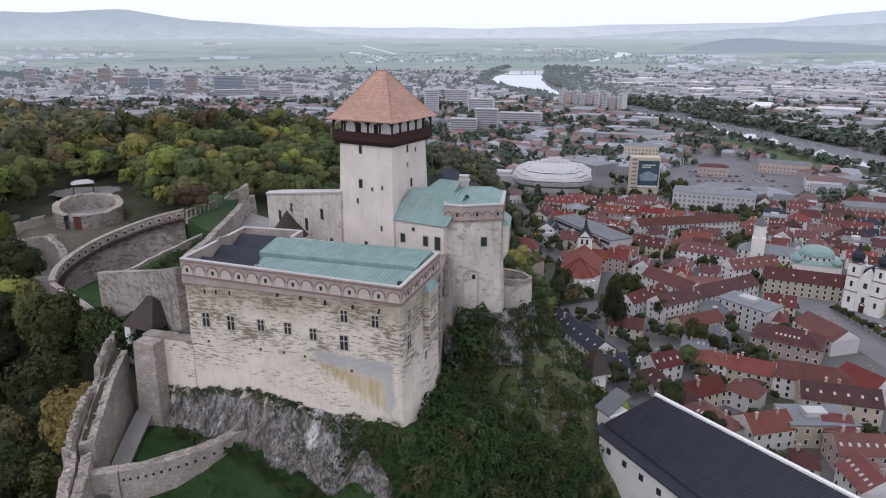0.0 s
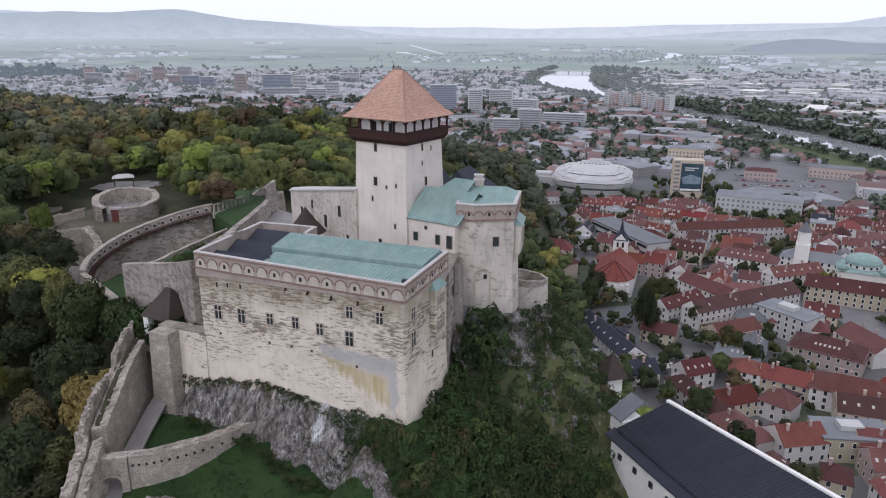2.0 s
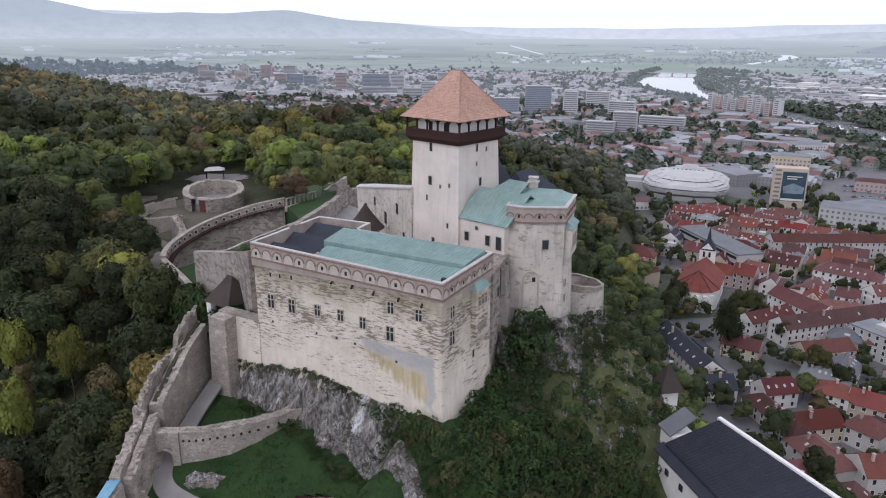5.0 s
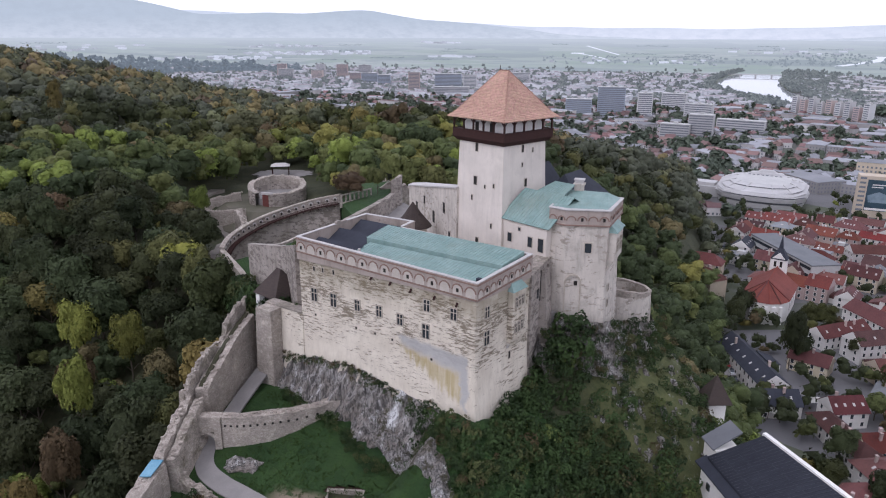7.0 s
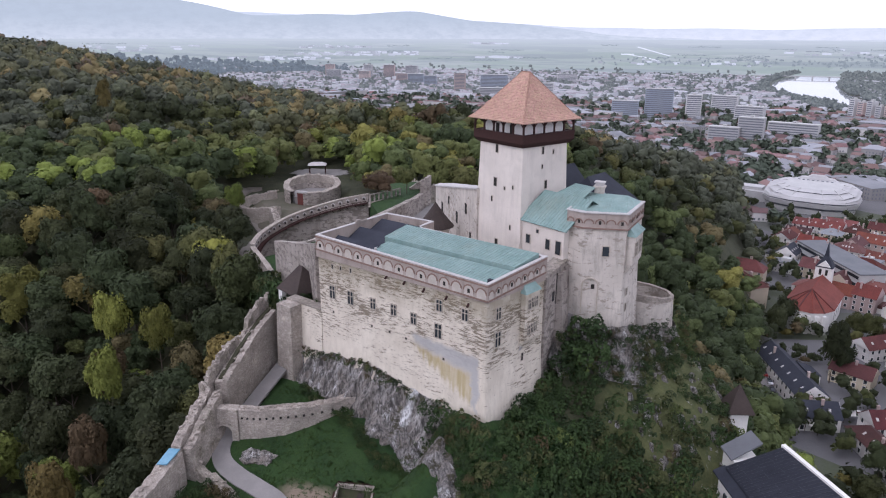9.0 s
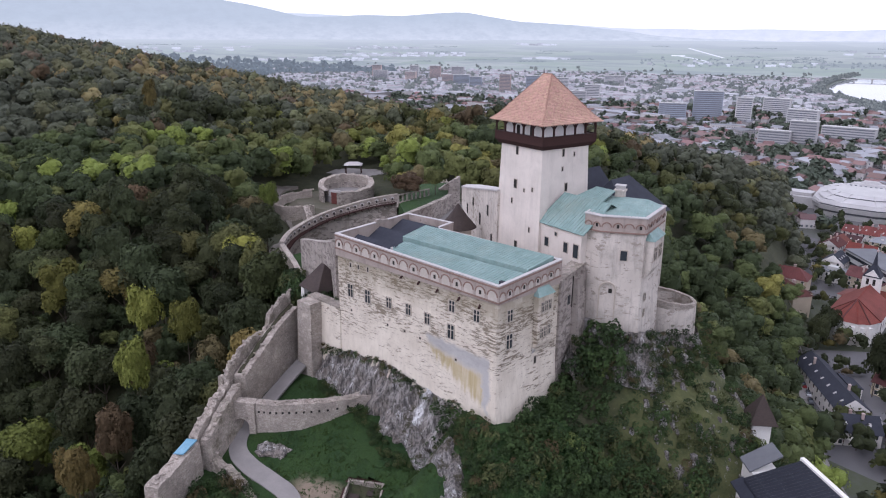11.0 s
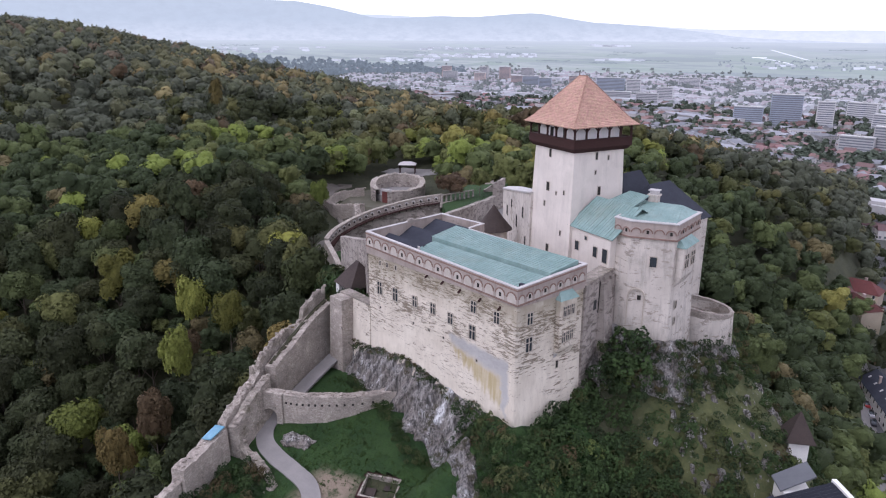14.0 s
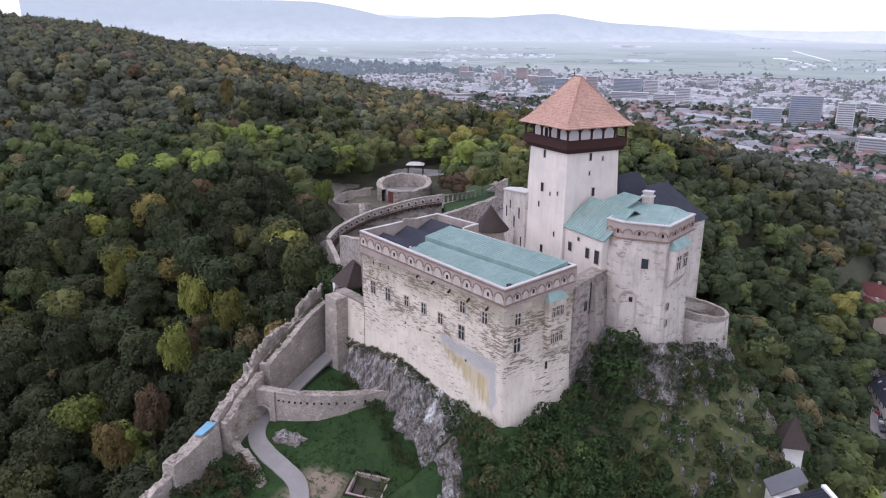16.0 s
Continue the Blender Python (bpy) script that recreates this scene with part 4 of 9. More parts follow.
part("wall", Geo().frustum(square(6.75), 60, square(6.25), 84).frustum(square(6.25), 84, square(5.75), 101.2), M["tower"], keep)
part("parapet", Geo().frustum(square(6.15), 100.1, square(6.75), 100.9).frustum(square(6.75), 100.9, square(6.75), 102.3), M["timber"], keep, "dark boarded parapet")
part("gallery_wall", Geo().box(-5.3, 5.3, -5.3, 5.3, 101.2, 105.2), M["white"], keep, "whitewashed gallery wall")
for i in range(4):
    m = pose(0, 0, 0, 0, 0, 90 * i)
    for j in range(6):
        x = -6.55 + 13.1 * j / 5
        if j < 5:
            part("post", Geo().box(x - 0.14, x + 0.14, -6.7, -6.42, 102.2, 105.0, m), M["timber"], keep)
        for sgn in (-1, 1):
            if abs(x + sgn * 1.0) < 6.6:
                a, b = m @ Vector((x, -6.56, 103.7)), m @ Vector((x + sgn * 1.0, -6.56, 104.8))
                part("brace", Geo().beam(a, b, 0.16), M["timber"], keep)
    part("top_plate", Geo().box(-6.7, 6.7, -6.72, -6.42, 104.75, 105.05, m), M["timber"], keep)
    part("rail", Geo().box(-6.75, 6.75, -6.82, -6.62, 102.25, 102.45, m), M["timber"], keep)
for x in (-1.6, 2.2):
    part("gallery_door", Geo().box(x - 0.45, x + 0.45, -5.36, -5.2, 102.0, 103.9), M["opening"], keep)


def keep_roof():
    """Pyramid with a short ridge and slightly kicked eaves."""
    g = Geo()
    e, k, r = 7.5, 6.4, 1.1
    v = [(-e, -e, 104.55), (e, -e, 104.55), (e, e, 104.55), (-e, e, 104.55), (-k, -k, 105.55), (k, -k, 105.55), (k, k, 105.55), (-k, k, 105.55), (-r, 0, 113.0), (r, 0, 113.0)]
    g.add(v, [(0, 1, 5, 4), (1, 2, 6, 5), (2, 3, 7, 6), (3, 0, 4, 7), (4, 5, 9, 8), (5, 6, 9), (6, 7, 8, 9), (7, 4, 8), (3, 2, 1, 0)])
    return g


roof = part("roof", keep_roof(), M["shingle"], keep, "reddish new wooden shingle roof")


def keep_shingles():
    """Courses of split shingles over the pyramid, each a thin tilted slab."""
    rnd, g = random.Random(3), Geo()
    e, k_, r_ = 7.55, 6.4, 1.1
    for side in range(4):
        m = pose(0, 0, 0, 0, 0, 90 * side)
        half = r_ if side % 2 == 0 else 0.0
        back = 0.0 if side % 2 == 0 else r_
        line = [(e, e, 104.62), (k_, k_, 105.62), (half, back, 113.05)]
        for (h0, y0, z0), (h1, y1, z1), rows in ((line[0], line[1], 4), (line[1], line[2], 32)):
            for c in range(rows):
                u0, u1 = c / rows, (c + 1.35) / rows
                ya, za, yb, zb = y0 + (y1 - y0) * u0, z0 + (z1 - z0) * u0, y0 + (y1 - y0) * u1, z0 + (z1 - z0) * u1
                wa = h0 + (h1 - h0) * u0
                wb = max(0.02, h0 + (h1 - h0) * u1)
                n = max(1, int(2 * wa / 0.34))
                for i in range(n):
                    a, b = (i + 0.04) / n * 2 - 1, (i + 0.96) / n * 2 - 1
                    lift, drop = 0.10 + rnd.uniform(0, 0.06), rnd.uniform(-0.07, 0.05)
                    vs = [(a * wa, -ya, za + lift + drop), (b * wa, -ya, za + lift + drop), (b * wb, -yb, zb + 0.02), (a * wb, -yb, zb + 0.02), (a * wa, -ya, za + drop - 0.02), (b * wa, -ya, za + drop - 0.02)]
                    g.add([tuple(m @ Vector(v)) for v in vs], [(0, 1, 2, 3), (4, 5, 1, 0), (4, 0, 3), (5, 2, 1)])
    return g


tagged(part("shingles", keep_shingles(), plain("split_larch_shingles", (0.50, 0.315, 0.235), (0.39, 0.235, 0.175), 0.30, 3.0, vary="island", amount=0.13, bump=0.2), roof), "courses of split larch shingles", kind="stuff")
ridge = Geo()
for a, b in (((-7.5, -7.5, 104.6), (-6.4, -6.4, 105.6)), ((-6.4, -6.4, 105.6), (-1.1, 0, 113.05)), ((7.5, -7.5, 104.6), (6.4, -6.4, 105.6)), ((6.4, -6.4, 105.6), (1.1, 0, 113.05)), ((-1.1, 0, 113.05), (1.1, 0, 113.05)), ((6.4, 6.4, 105.6), (1.1, 0, 113.05)), ((-6.4, 6.4, 105.6), (-1.1, 0, 113.05))):
    ridge.beam(a, b, 0.28, 0.12)
part("hip", ridge, M["shingle"], roof)
part("finial", Geo().cone(-1.1, 0, 0.12, 113.0, 0.04, 114.0, 6), M["timber"], roof)


def keep_window(face, s, z, w, h):
    taper = 5.75 + (101.2 - z) / 17.2 * 0.5
    m = pose(0, 0, 0, 0, 0, 0 if face == "left" else 90)
    x = (5.75 - s) if face == "left" else (-5.75 + s)
    g = Geo().box(x - w / 2 - 0.12, x + w / 2 + 0.12, -taper - 0.07, -taper + 0.3, z - h / 2 - 0.12, z + h / 2 + 0.14, m)
    win = part("window", g, M["stone_frame"], keep)
    part("pane", Geo().box(x - w / 2, x + w / 2, -taper - 0.085, -taper + 0.2, z - h / 2, z + h / 2, m), M["opening"], win)


for s, z, w, h in ((6.8, 99.2, 0.6, 1.5), (6.85, 92.85, 0.8, 1.6), (7.6, 89.45, 0.35, 1.0), (2.0, 92.5, 0.3, 0.7), (4.25, 92.0, 0.3, 0.6), (5.8, 81.1, 0.7, 1.4), (2.2, 84.8, 0.35, 0.9)):
    keep_window("left", s, z, w, h)
for s, z, w, h in ((5.1, 99.2, 0.45, 1.3), (7.9, 98.7, 0.25, 0.8), (5.0, 96.2, 0.25, 0.7), (6.0, 92.7, 0.6, 1.5)):
    keep_window("right", s, z, w, h)

# ---------------------------------------------------------------- wing between keep and corner bastion tower
wing = thing("castle_wing", "buff rendered castle wing with a seamed green copper roof", "castle", (-9.3, 125.2, 0), -29.6)
WING = 11.4
part("wall", Geo().box(0, WING - 0.6, 0, 12, 62, 87.1), M["tower"], wing)


def seamed(parent, a, b, c, d, n, label="seamed green copper roof", thick=0.18):
    """A copper roof plane a-b (eave) to d-c (top), with n standing seams."""
    a, b, c, d = (Vector(p) for p in (a, b, c, d))
    nrm = (b - a).cross(d - a).normalized()
    vs = [tuple(p) for p in (a, b, c, d)] + [tuple(p - nrm * thick) for p in (a, b, c, d)]
    sheet = part("roof", Geo().add(vs, [(0, 1, 2, 3), (7, 6, 5, 4), (0, 4, 5, 1), (1, 5, 6, 2), (2, 6, 7, 3), (3, 7, 4, 0)]), M["copper"], parent, label)
    s = Geo()
    for i in range(n + 1):
        u = i / n
        s.beam(a.lerp(b, u) + nrm * 0.03, d.lerp(c, u) + nrm * 0.03, 0.07, 0.09)
    part("seam", s, M["seam"], sheet)
    return sheet


seamed(wing, (-0.3, -0.5, 86.9), (WING + 0.2, -0.5, 86.9), (WING + 1.5, 4.6, 92.1), (1.6, 4.6, 92.1), 17)
part("roof", Geo().add([(-0.3, -0.5, 86.8), (1.6, 4.6, 92.0), (-0.3, 8, 88.5), (-0.3, -0.5, 86.5)], [(0, 1, 2), (0, 2, 3)]), M["slate_dark"], wing)
seamed(wing, (3.0, 4.9, 91.2), (9.6, 4.9, 91.2), (9.0, 9.8, 93.1), (4.6, 9.8, 93.1), 10)
part("roof", Geo().add([(1.6, 4.65, 92.05), (WING + 1.5, 4.65, 92.05), (WING + 1, 12, 88), (1, 12, 88)], [(0, 1, 2, 3)]), M["copper"], wing)
for s, z, w, h in ((2.2, 83.55, 0.95, 1.6), (7.1, 83.6, 0.95, 1.8), (9.6, 83.5, 1.15, 2.4), (4.5, 85.5, 0.55, 0.6)):
    win = part("window", Geo().box(s - w / 2 - 0.14, s + w / 2 + 0.14, -0.1, 0.2, z - h / 2 - 0.14, z + h / 2 + 0.16), M["stone_frame"], wing)
    part("pane", Geo().box(s - w / 2, s + w / 2, -0.115, 0.1, z - h / 2, z + h / 2), M["window"], win)
part("downpipe", Geo().box(-0.1, 0.1, -0.2, 0.0, 76, 86.8), M["timber"], wing, "dark downpipe")

# ---------------------------------------------------------------- corner tower with the attic of blind arches
corner = thing("castle_corner_tower", "weathered plaster corner tower with arched attic and copper roof", "castle", (0, 0, 0))
CT = [(0.4, 121.1), (3.4, 120.0), (10.5, 121.3), (11.9, 131.8), (1.5, 134)]
CT_foot = [(0.0, 120.7), (3.4, 119.3), (11.2, 120.6), (12.8, 132.2), (1.5, 134.2)]
part("wall", Geo().frustum(CT_foot, 58, CT, 78).frustum(CT, 78, CT, 88.4), M["chapel"], corner)


def offset_poly(poly, d):
    cx, cy = sum(p[0] for p in poly) / len(poly), sum(p[1] for p in poly) / len(poly)
    out = []
    for x, y in poly:
        v = Vector((x - cx, y - cy, 0))
        v = v * (1 + d / v.length)
        out.append((cx + v.x, cy + v.y))
    return out


part("attic", Geo().frustum(offset_poly(CT, 0.25), 88.0, offset_poly(CT, 0.25), 90.5), M["frieze"], corner)
part("coping", Geo().frustum(offset_poly(CT, 0.45), 90.5, offset_poly(CT, 0.45), 90.68), M["coping"], corner)
part("string_course", Geo().frustum(offset_poly(CT, 0.42), 87.75, offset_poly(CT, 0.42), 88.0), M["brick_trim"], corner)
OC = offset_poly(CT, 0.25)
for (xa, ya), (xb, yb), count in ((OC[0], OC[1], 2), (OC[1], OC[2], 4), (OC[2], OC[3], 6)):
    d = Vector((xb - xa, yb - ya, 0))
    L = d.length
    d.normalize()
    m = Matrix(((d.x, -d.y, 0, xa), (d.y, d.x, 0, ya), (0, 0, 1, 0), (0, 0, 0, 1)))
    for i in range(count):
        st = L / count
        part("arch", Geo().arch(st * (i + 0.5), 88.7, st / 2 - 0.25, 0.2, -0.1, 0.1, 8, m), M["brick_trim"], corner)
        if i % 2:
            part("attic_light", Geo().box(st * (i + 0.5) - 0.2, st * (i + 0.5) + 0.2, -0.05, 0.1, 88.6, 89.2, m), M["opening"], corner)
P = [(*p, 90.62) for p in offset_poly(CT, -0.3)]
seamed(corner, P[1], P[2], (9.3, 130.0, 91.9), (3.2, 130.3, 91.9), 12)
seamed(corner, P[0], P[1], (3.2, 130.3, 91.9), (2.2, 130.4, 91.9), 4)
part("roof", Geo().add([P[2], P[3], (9.3, 130.0, 91.9)], [(0, 1, 2)]), M["copper"], corner)
part("roof", Geo().frustum(offset_poly(CT, -0.2), 90.2, offset_poly(CT, -0.2), 90.6), M["copper"], corner)
part("roof", Geo().add([(2.2, 130.4, 91.9), (9.3, 130.0, 91.9), P[3], P[4]], [(0, 1, 2, 3)]), M["copper"], corner)
chim = part("chimney", Geo().box(3.2, 4.9, 129.9, 131.3, 89.5, 92.9).box(3.0, 5.1, 129.7, 131.5, 92.9, 93.2), M["chapel"], corner, "rendered chimney with a pierced cap")
part("chimney_cap", Geo().box(3.3, 4.8, 130.0, 131.2, 93.2, 93.8).box(3.1, 5.0, 129.8, 131.4, 93.8, 94.0), M["coping"], chim)
fm = pose(3.4, 120.0, 0, 0, 0, 10.4)
win = part("window", Geo().box(3.29, 4.71, -0.16, 0.2, 82.79, 84.83, fm), M["stone_frame"], corner)
part("pane", Geo().box(3.45, 4.55, -0.19, 0.1, 82.95, 84.65, fm), M["window"], win)
# blind round-arched niche low on the front
g = Geo().arch(1.7, 77.4, 1.25, 0.25, -0.32, 0.1, 10, fm).box(0.2, 0.45, -0.32, 0.1, 72, 77.4, fm).box(2.95, 3.2, -0.32, 0.1, 72, 77.4, fm)
niche = part("niche", g, M["stone_frame"], corner, "round-arched blind niche")
part("pane", Geo().box(1.9, 2.5, -0.2, 0.1, 76.8, 77.6, fm), M["opening"], niche)
# oriel on the right side
om = Matrix.Translation((10.5, 121.3, 0)) @ pose(0, 0, 0, 0, 0, math.degrees(math.atan2(10.5, 1.4)))
ori = part("oriel", Geo().frustum([(1.2, -0.1), (6.6, -0.1), (6.6, 0.5), (1.2, 0.5)], 79.4, [(1.0, -1.3), (6.8, -1.3), (6.8, 0.5), (1.0, 0.5)], 81.4).box(1.0, 6.8, -1.3, 0.5, 81.4, 86.6), M["chapel"], corner, "stone oriel under a copper cap")
ori.matrix_basis = om
part("roof", Geo().add([(0.7, -1.6, 86.5), (7.1, -1.6, 86.5), (7.1, 0.2, 86.5), (0.7, 0.2, 86.5), (1.6, 0.1, 88.1), (6.2, 0.1, 88.1)], [(0, 1, 5, 4), (1, 2, 5), (3, 0, 4), (2, 3, 4, 5), (0, 3, 2, 1)]), M["copper"], ori, "small green copper cap")
for x in (2.4, 5.2):
    placed("window", CROSS, ori, pose(x, -1.3, 84.0) @ Matrix.Diagonal((1.2, 1, 1.0, 1)))
for z in (76.0, 73.0):
    placed("window", SLIT_TALL, corner, om @ pose(2.2, -0.35, z))

# connecting wall with buttresses between palace and corner tower
link = thing("castle_link_wall", "stained plaster wall with buttresses joining palace and tower", "castle wall", (-0.6, 110.6, 0), 84.0)
part("wall", Geo().box(-0.5, 10.5, -0.2, 2.2, 56, 81.4), M["ward"], link)
part("coping", Geo().box(-0.5, 10.4, -0.35, 2.25, 81.4, 81.6), M["rubble_mossy"], link)
part("buttress", Geo().frustum([(5.0, -2.6), (8.4, -2.6), (8.4, 0.2), (5.0, 0.2)], 58, [(5.2, -0.9), (8.2, -0.9), (8.2, 0.2), (5.2, 0.2)], 80.2), M["ward"], link)
part("buttress", Geo().frustum([(8.6, -1.6), (10.4, -1.6), (10.4, 0.2), (8.6, 0.2)], 58, [(8.8, -0.6), (10.3, -0.6), (10.3, 0.2), (8.8, 0.2)], 80.6), M["ward"], link)
part("recess", Geo().box(3.0, 3.9, -0.3, 0.1, 76.0, 77.6), M["window"], link, "dark window recess")
# A slim dark strip set just proud of the wall.
part("recess", Geo().frustum([(4.72, -0.32), (4.86, -0.32), (4.86, 0), (4.72, 0)], 75, [(4.84, -0.32), (5.04, -0.32), (5.04, 0), (4.84, 0)], 80.6), M["opening"], link, "narrow dark strip beside the buttress")

# round flanking tower, open above
rt = thing("round_bastion", "open round stone bastion with a broken rim", "castle tower", (13.0, 138.6, 0))


def ring(r0, r1, z0, ztop, n=28, a0=0.0, a1=2 * math.pi, seed=0, ragged=0.0, batter=0.0):
    """A curved wall with a ragged top."""
    g, rnd = Geo(), random.Random(seed)
    closed = abs(a1 - a0 - 2 * math.pi) < 1e-3
    cnt = n if closed else n + 1
    for i in range(cnt):
        a = a0 + (a1 - a0) * i / n
        zt = (ztop(a) if callable(ztop) else ztop) + rnd.uniform(-ragged, ragged)
        for r, z in ((r0 + batter, z0), (r0, zt), (r1, zt), (r1, z0)):
            g.v.append((r * math.cos(a), r * math.sin(a), z))
    for i in range(n):
        o, p = 4 * i, 4 * ((i + 1) % cnt)
        g.f += [(o, p, p + 1, o + 1), (o + 1, p + 1, p + 2, o + 2), (o + 2, p + 2, p + 3, o + 3)]
    return g


part("wall", ring(5.6, 5.0, 52, lambda a: 71.4 + 1.0 * math.sin(a - 2.3), 40, seed=2, ragged=0.10, batter=0.9), M["chapel"], rt)
part("wall_walk", ring(5.0, 4.4, 60, lambda a: 69.2 + 1.0 * math.sin(a - 2.3), 40, seed=4, ragged=0.05), M["rubble"], rt, "wall walk inside the parapet")
part("coping", ring(5.66, 4.97, 71.3 - 1.0, lambda a: 71.46 + 1.0 * math.sin(a - 2.3), 40, seed=2, ragged=0.10), M["rubble"], rt)
part("floor_fill", Geo().cone(0, 0, 4.5, 60, 4.5, 65.6, 24), plain("rusty_weeds_and_earth", (0.075, 0.050, 0.038), (0.045, 0.038, 0.024), 1.2, 5, bump=1.0, dist=0.4), rt, "rust-brown weeds and earth inside the bastion")
# ---------------------------------------------------------------- curtain walls
def curtain(name, label, pts, thick, material, ragged=0.25, step=1.6, seed=0, foot=1.2, gaps=(), stones=True):
    """A free-standing wall along (x, y, top, base): broken top, bulging faces, a splayed foot and loose stones; gaps: (from, to, drop) along it."""
    rnd, g = random.Random(seed), Geo()
    step = min(step, 0.75) if ragged > 0.15 else step
    line = []
    for (x0, y0, t0, b0), (x1, y1, t1, b1) in zip(pts, pts[1:]):
        n = max(1, int(math.hypot(x1 - x0, y1 - y0) / step))
        for i in range(n):
            u = i / n
            line.append((x0 + (x1 - x0) * u, y0 + (y1 - y0) * u, t0 + (t1 - t0) * u, b0 + (b1 - b0) * u))
    line.append(pts[-1])
    for i, (x, y, t, b) in enumerate(line):
        xa, ya = line[max(i - 1, 0)][:2]
        xb, yb = line[min(i + 1, len(line) - 1)][:2]
        d = Vector((xb - xa, yb - ya, 0)).normalized()
        n = Vector((-d.y, d.x, 0)) * thick / 2
        s_ = i * step
        w_ = noise.fractal(Vector((s_ * 0.26, seed * 3.7, 1.0)), 0.8, 2.0, 5)
        step_ = 0.7 if noise.noise(Vector((s_ * 0.13, seed * 1.3, 8.0))) > 0.12 else 0.0
        tt = t + ragged * (1.3 * w_ - 2.0 * step_ + 0.35 * rnd.uniform(-1, 1))
        for ga, gb, drop in gaps:
            if ga < i / (len(line) - 1) < gb:
                tt -= drop * (0.85 + 0.3 * rnd.random())
        k = 1 + foot / thick
        for side, height_ in ((-1, 0.0), (-1, 0.5), (-1, 0.8), (-1, 1.0), (0, 1.0), (1, 1.0), (1, 0.8), (1, 0.5), (1, 0.0)):
            wide = (1 + (k - 1) * (1 - height_)) if side else 0.0
            bulge = 0.0 if height_ in (0.0,) else 0.28 * ragged ** 0.5 * noise.fractal(Vector((s_ * 0.5, height_ * 7 + side * 3, seed + 2.0)), 0.8, 2, 4)
            m_ = n * side * wide + n.normalized() * bulge
            zz = b + (tt - b) * height_
            if height_ == 1.0:
                zz += ragged * (rnd.uniform(-0.5, 0.35) if side else rnd.uniform(0.0, 0.45))
            g.v.append((x + m_.x, y + m_.y, zz))
    for i in range(len(line) - 1):
        for q in range(8):
            o = 9 * i + q
            g.f.append((o, o + 9, o + 10, o + 1))
    e = 9 * (len(line) - 1)
    g.f += [tuple(range(9)), tuple(e + q for q in reversed(range(9)))]
    ob = whole(name, g, material, label, "castle wall", "curtain walls")
    if stones and ragged > 0.15:
        # loose stones along the broken crown
        crown = Geo()
        for i in range(0, len(line) - 1):
            top = Vector(g.v[9 * i + 4])
            for _ in range(2):
                c = top + Vector((rnd.uniform(-0.4, 0.4) * thick, rnd.uniform(-0.4, 0.4), rnd.uniform(-0.12, 0.12)))
                r = rnd.uniform(0.14, 0.34)
                crown.box(-r, r, -r * 0.8, r * 0.8, -r * 0.7, r * 0.6, pose(c.x, c.y, c.z, rnd.uniform(-15, 15), rnd.uniform(-15, 15), rnd.uniform(0, 90)))
        part("loose_stones", crown, material, ob)
    return ob


curtain("curtain_wall", "ruined grey rubble parapet with standing fragments climbing to the gate", [(-57.5, 111.5, 69.9, 52), (-57.0, 105, 68.2, 50), (-56.5, 98.4, 65.9, 47), (-55.6, 93, 64.0, 45), (-54.6, 87.5, 62.8, 43)], 0.9, M["rubble_mossy"], 0.6, 0.7, 4, gaps=((0.0, 0.04, 1.6), (0.33, 0.50, 1.9), (0.92, 1.0, 0.8)))
curtain("curtain_wall", "broad rubble wall with a grassy wall walk", [(-55.9, 110.5, 67.2, 50), (-55.4, 105, 65.9, 49), (-54.6, 98.4, 63.6, 47), (-53.3, 91, 61.3, 45)], 2.3, M["rubble"], 0.16, 0.7, 9, 0.8)
curtain("curtain_wall", "strip of turf along the wall walk", [(-56.2, 110.3, 67.5, 66.0), (-55.75, 105, 66.2, 65.0), (-54.95, 98.4, 63.9, 62.6), (-53.7, 91.5, 61.6, 60.4)], 0.7, plain("withered_turf", (0.052, 0.046, 0.026), (0.034, 0.036, 0.018), 0.6, 5), 0.12, 1.0, 10, 0.1)
curtain("curtain_wall", "broken rubble mass where the walls meet", [(-54.3, 88.5, 62.4, 43), (-53.0, 84.5, 60.9, 42), (-52.2, 80.5, 59.0, 41), (-51.7, 77.4, 57.8, 41)], 1.5, M["rubble"], 0.75, 0.7, 12)
curtain("curtain_wall", "inner face of the broken rubble wall", [(-52.2, 88.8, 60.8, 43), (-51.1, 84.5, 59.4, 42), (-50.4, 80.5, 57.6, 41), (-50.1, 78.0, 56.6, 41)], 1.5, M["rubble_mossy"], 0.5, 0.7, 13)
curtain("curtain_wall", "pale rubble wall running on downhill", [(-51.4, 77.0, 56.4, 40), (-50.6, 72, 55.4, 38), (-49.8, 66.5, 54.6, 36)], 2.4, M["rubble"], 0.3, 1.4, 15)
curtain("curtain_wall", "low ruined wall at the hill's foot", [(-49.8, 66.5, 53.0, 34), (-51.0, 61, 50.5, 32), (-52.5, 55, 47.5, 28)], 1.5, M["rubble"], 0.3, 1.4, 16)
curtain("curtain_wall", "broken spur of rubble wall beside the path", [(-51.2, 79.5, 55.0, 46), (-48.6, 79.2, 52.8, 46), (-45.4, 78.6, 51.6, 46), (-41.8, 77.6, 50.8, 45), (-39.0, 76.0, 50.2, 44), (-38.8, 72.5, 48.4, 42)], 1.4, M["rubble_mossy"], 0.45, 1.2, 18)
curtain("cross_wall", "curved rubble wall with a row of putlog holes", [(-47.9, 88.7, 58.6, 48), (-45, 90.2, 58.2, 48), (-41.6, 92.6, 57.9, 49), (-38, 96.2, 57.4, 50), (-34.2, 101.5, 57.0, 52), (-31.5, 104, 57.0, 54)], 1.8, M["rubble"], 0.17, 0.7, 21, 0.5)
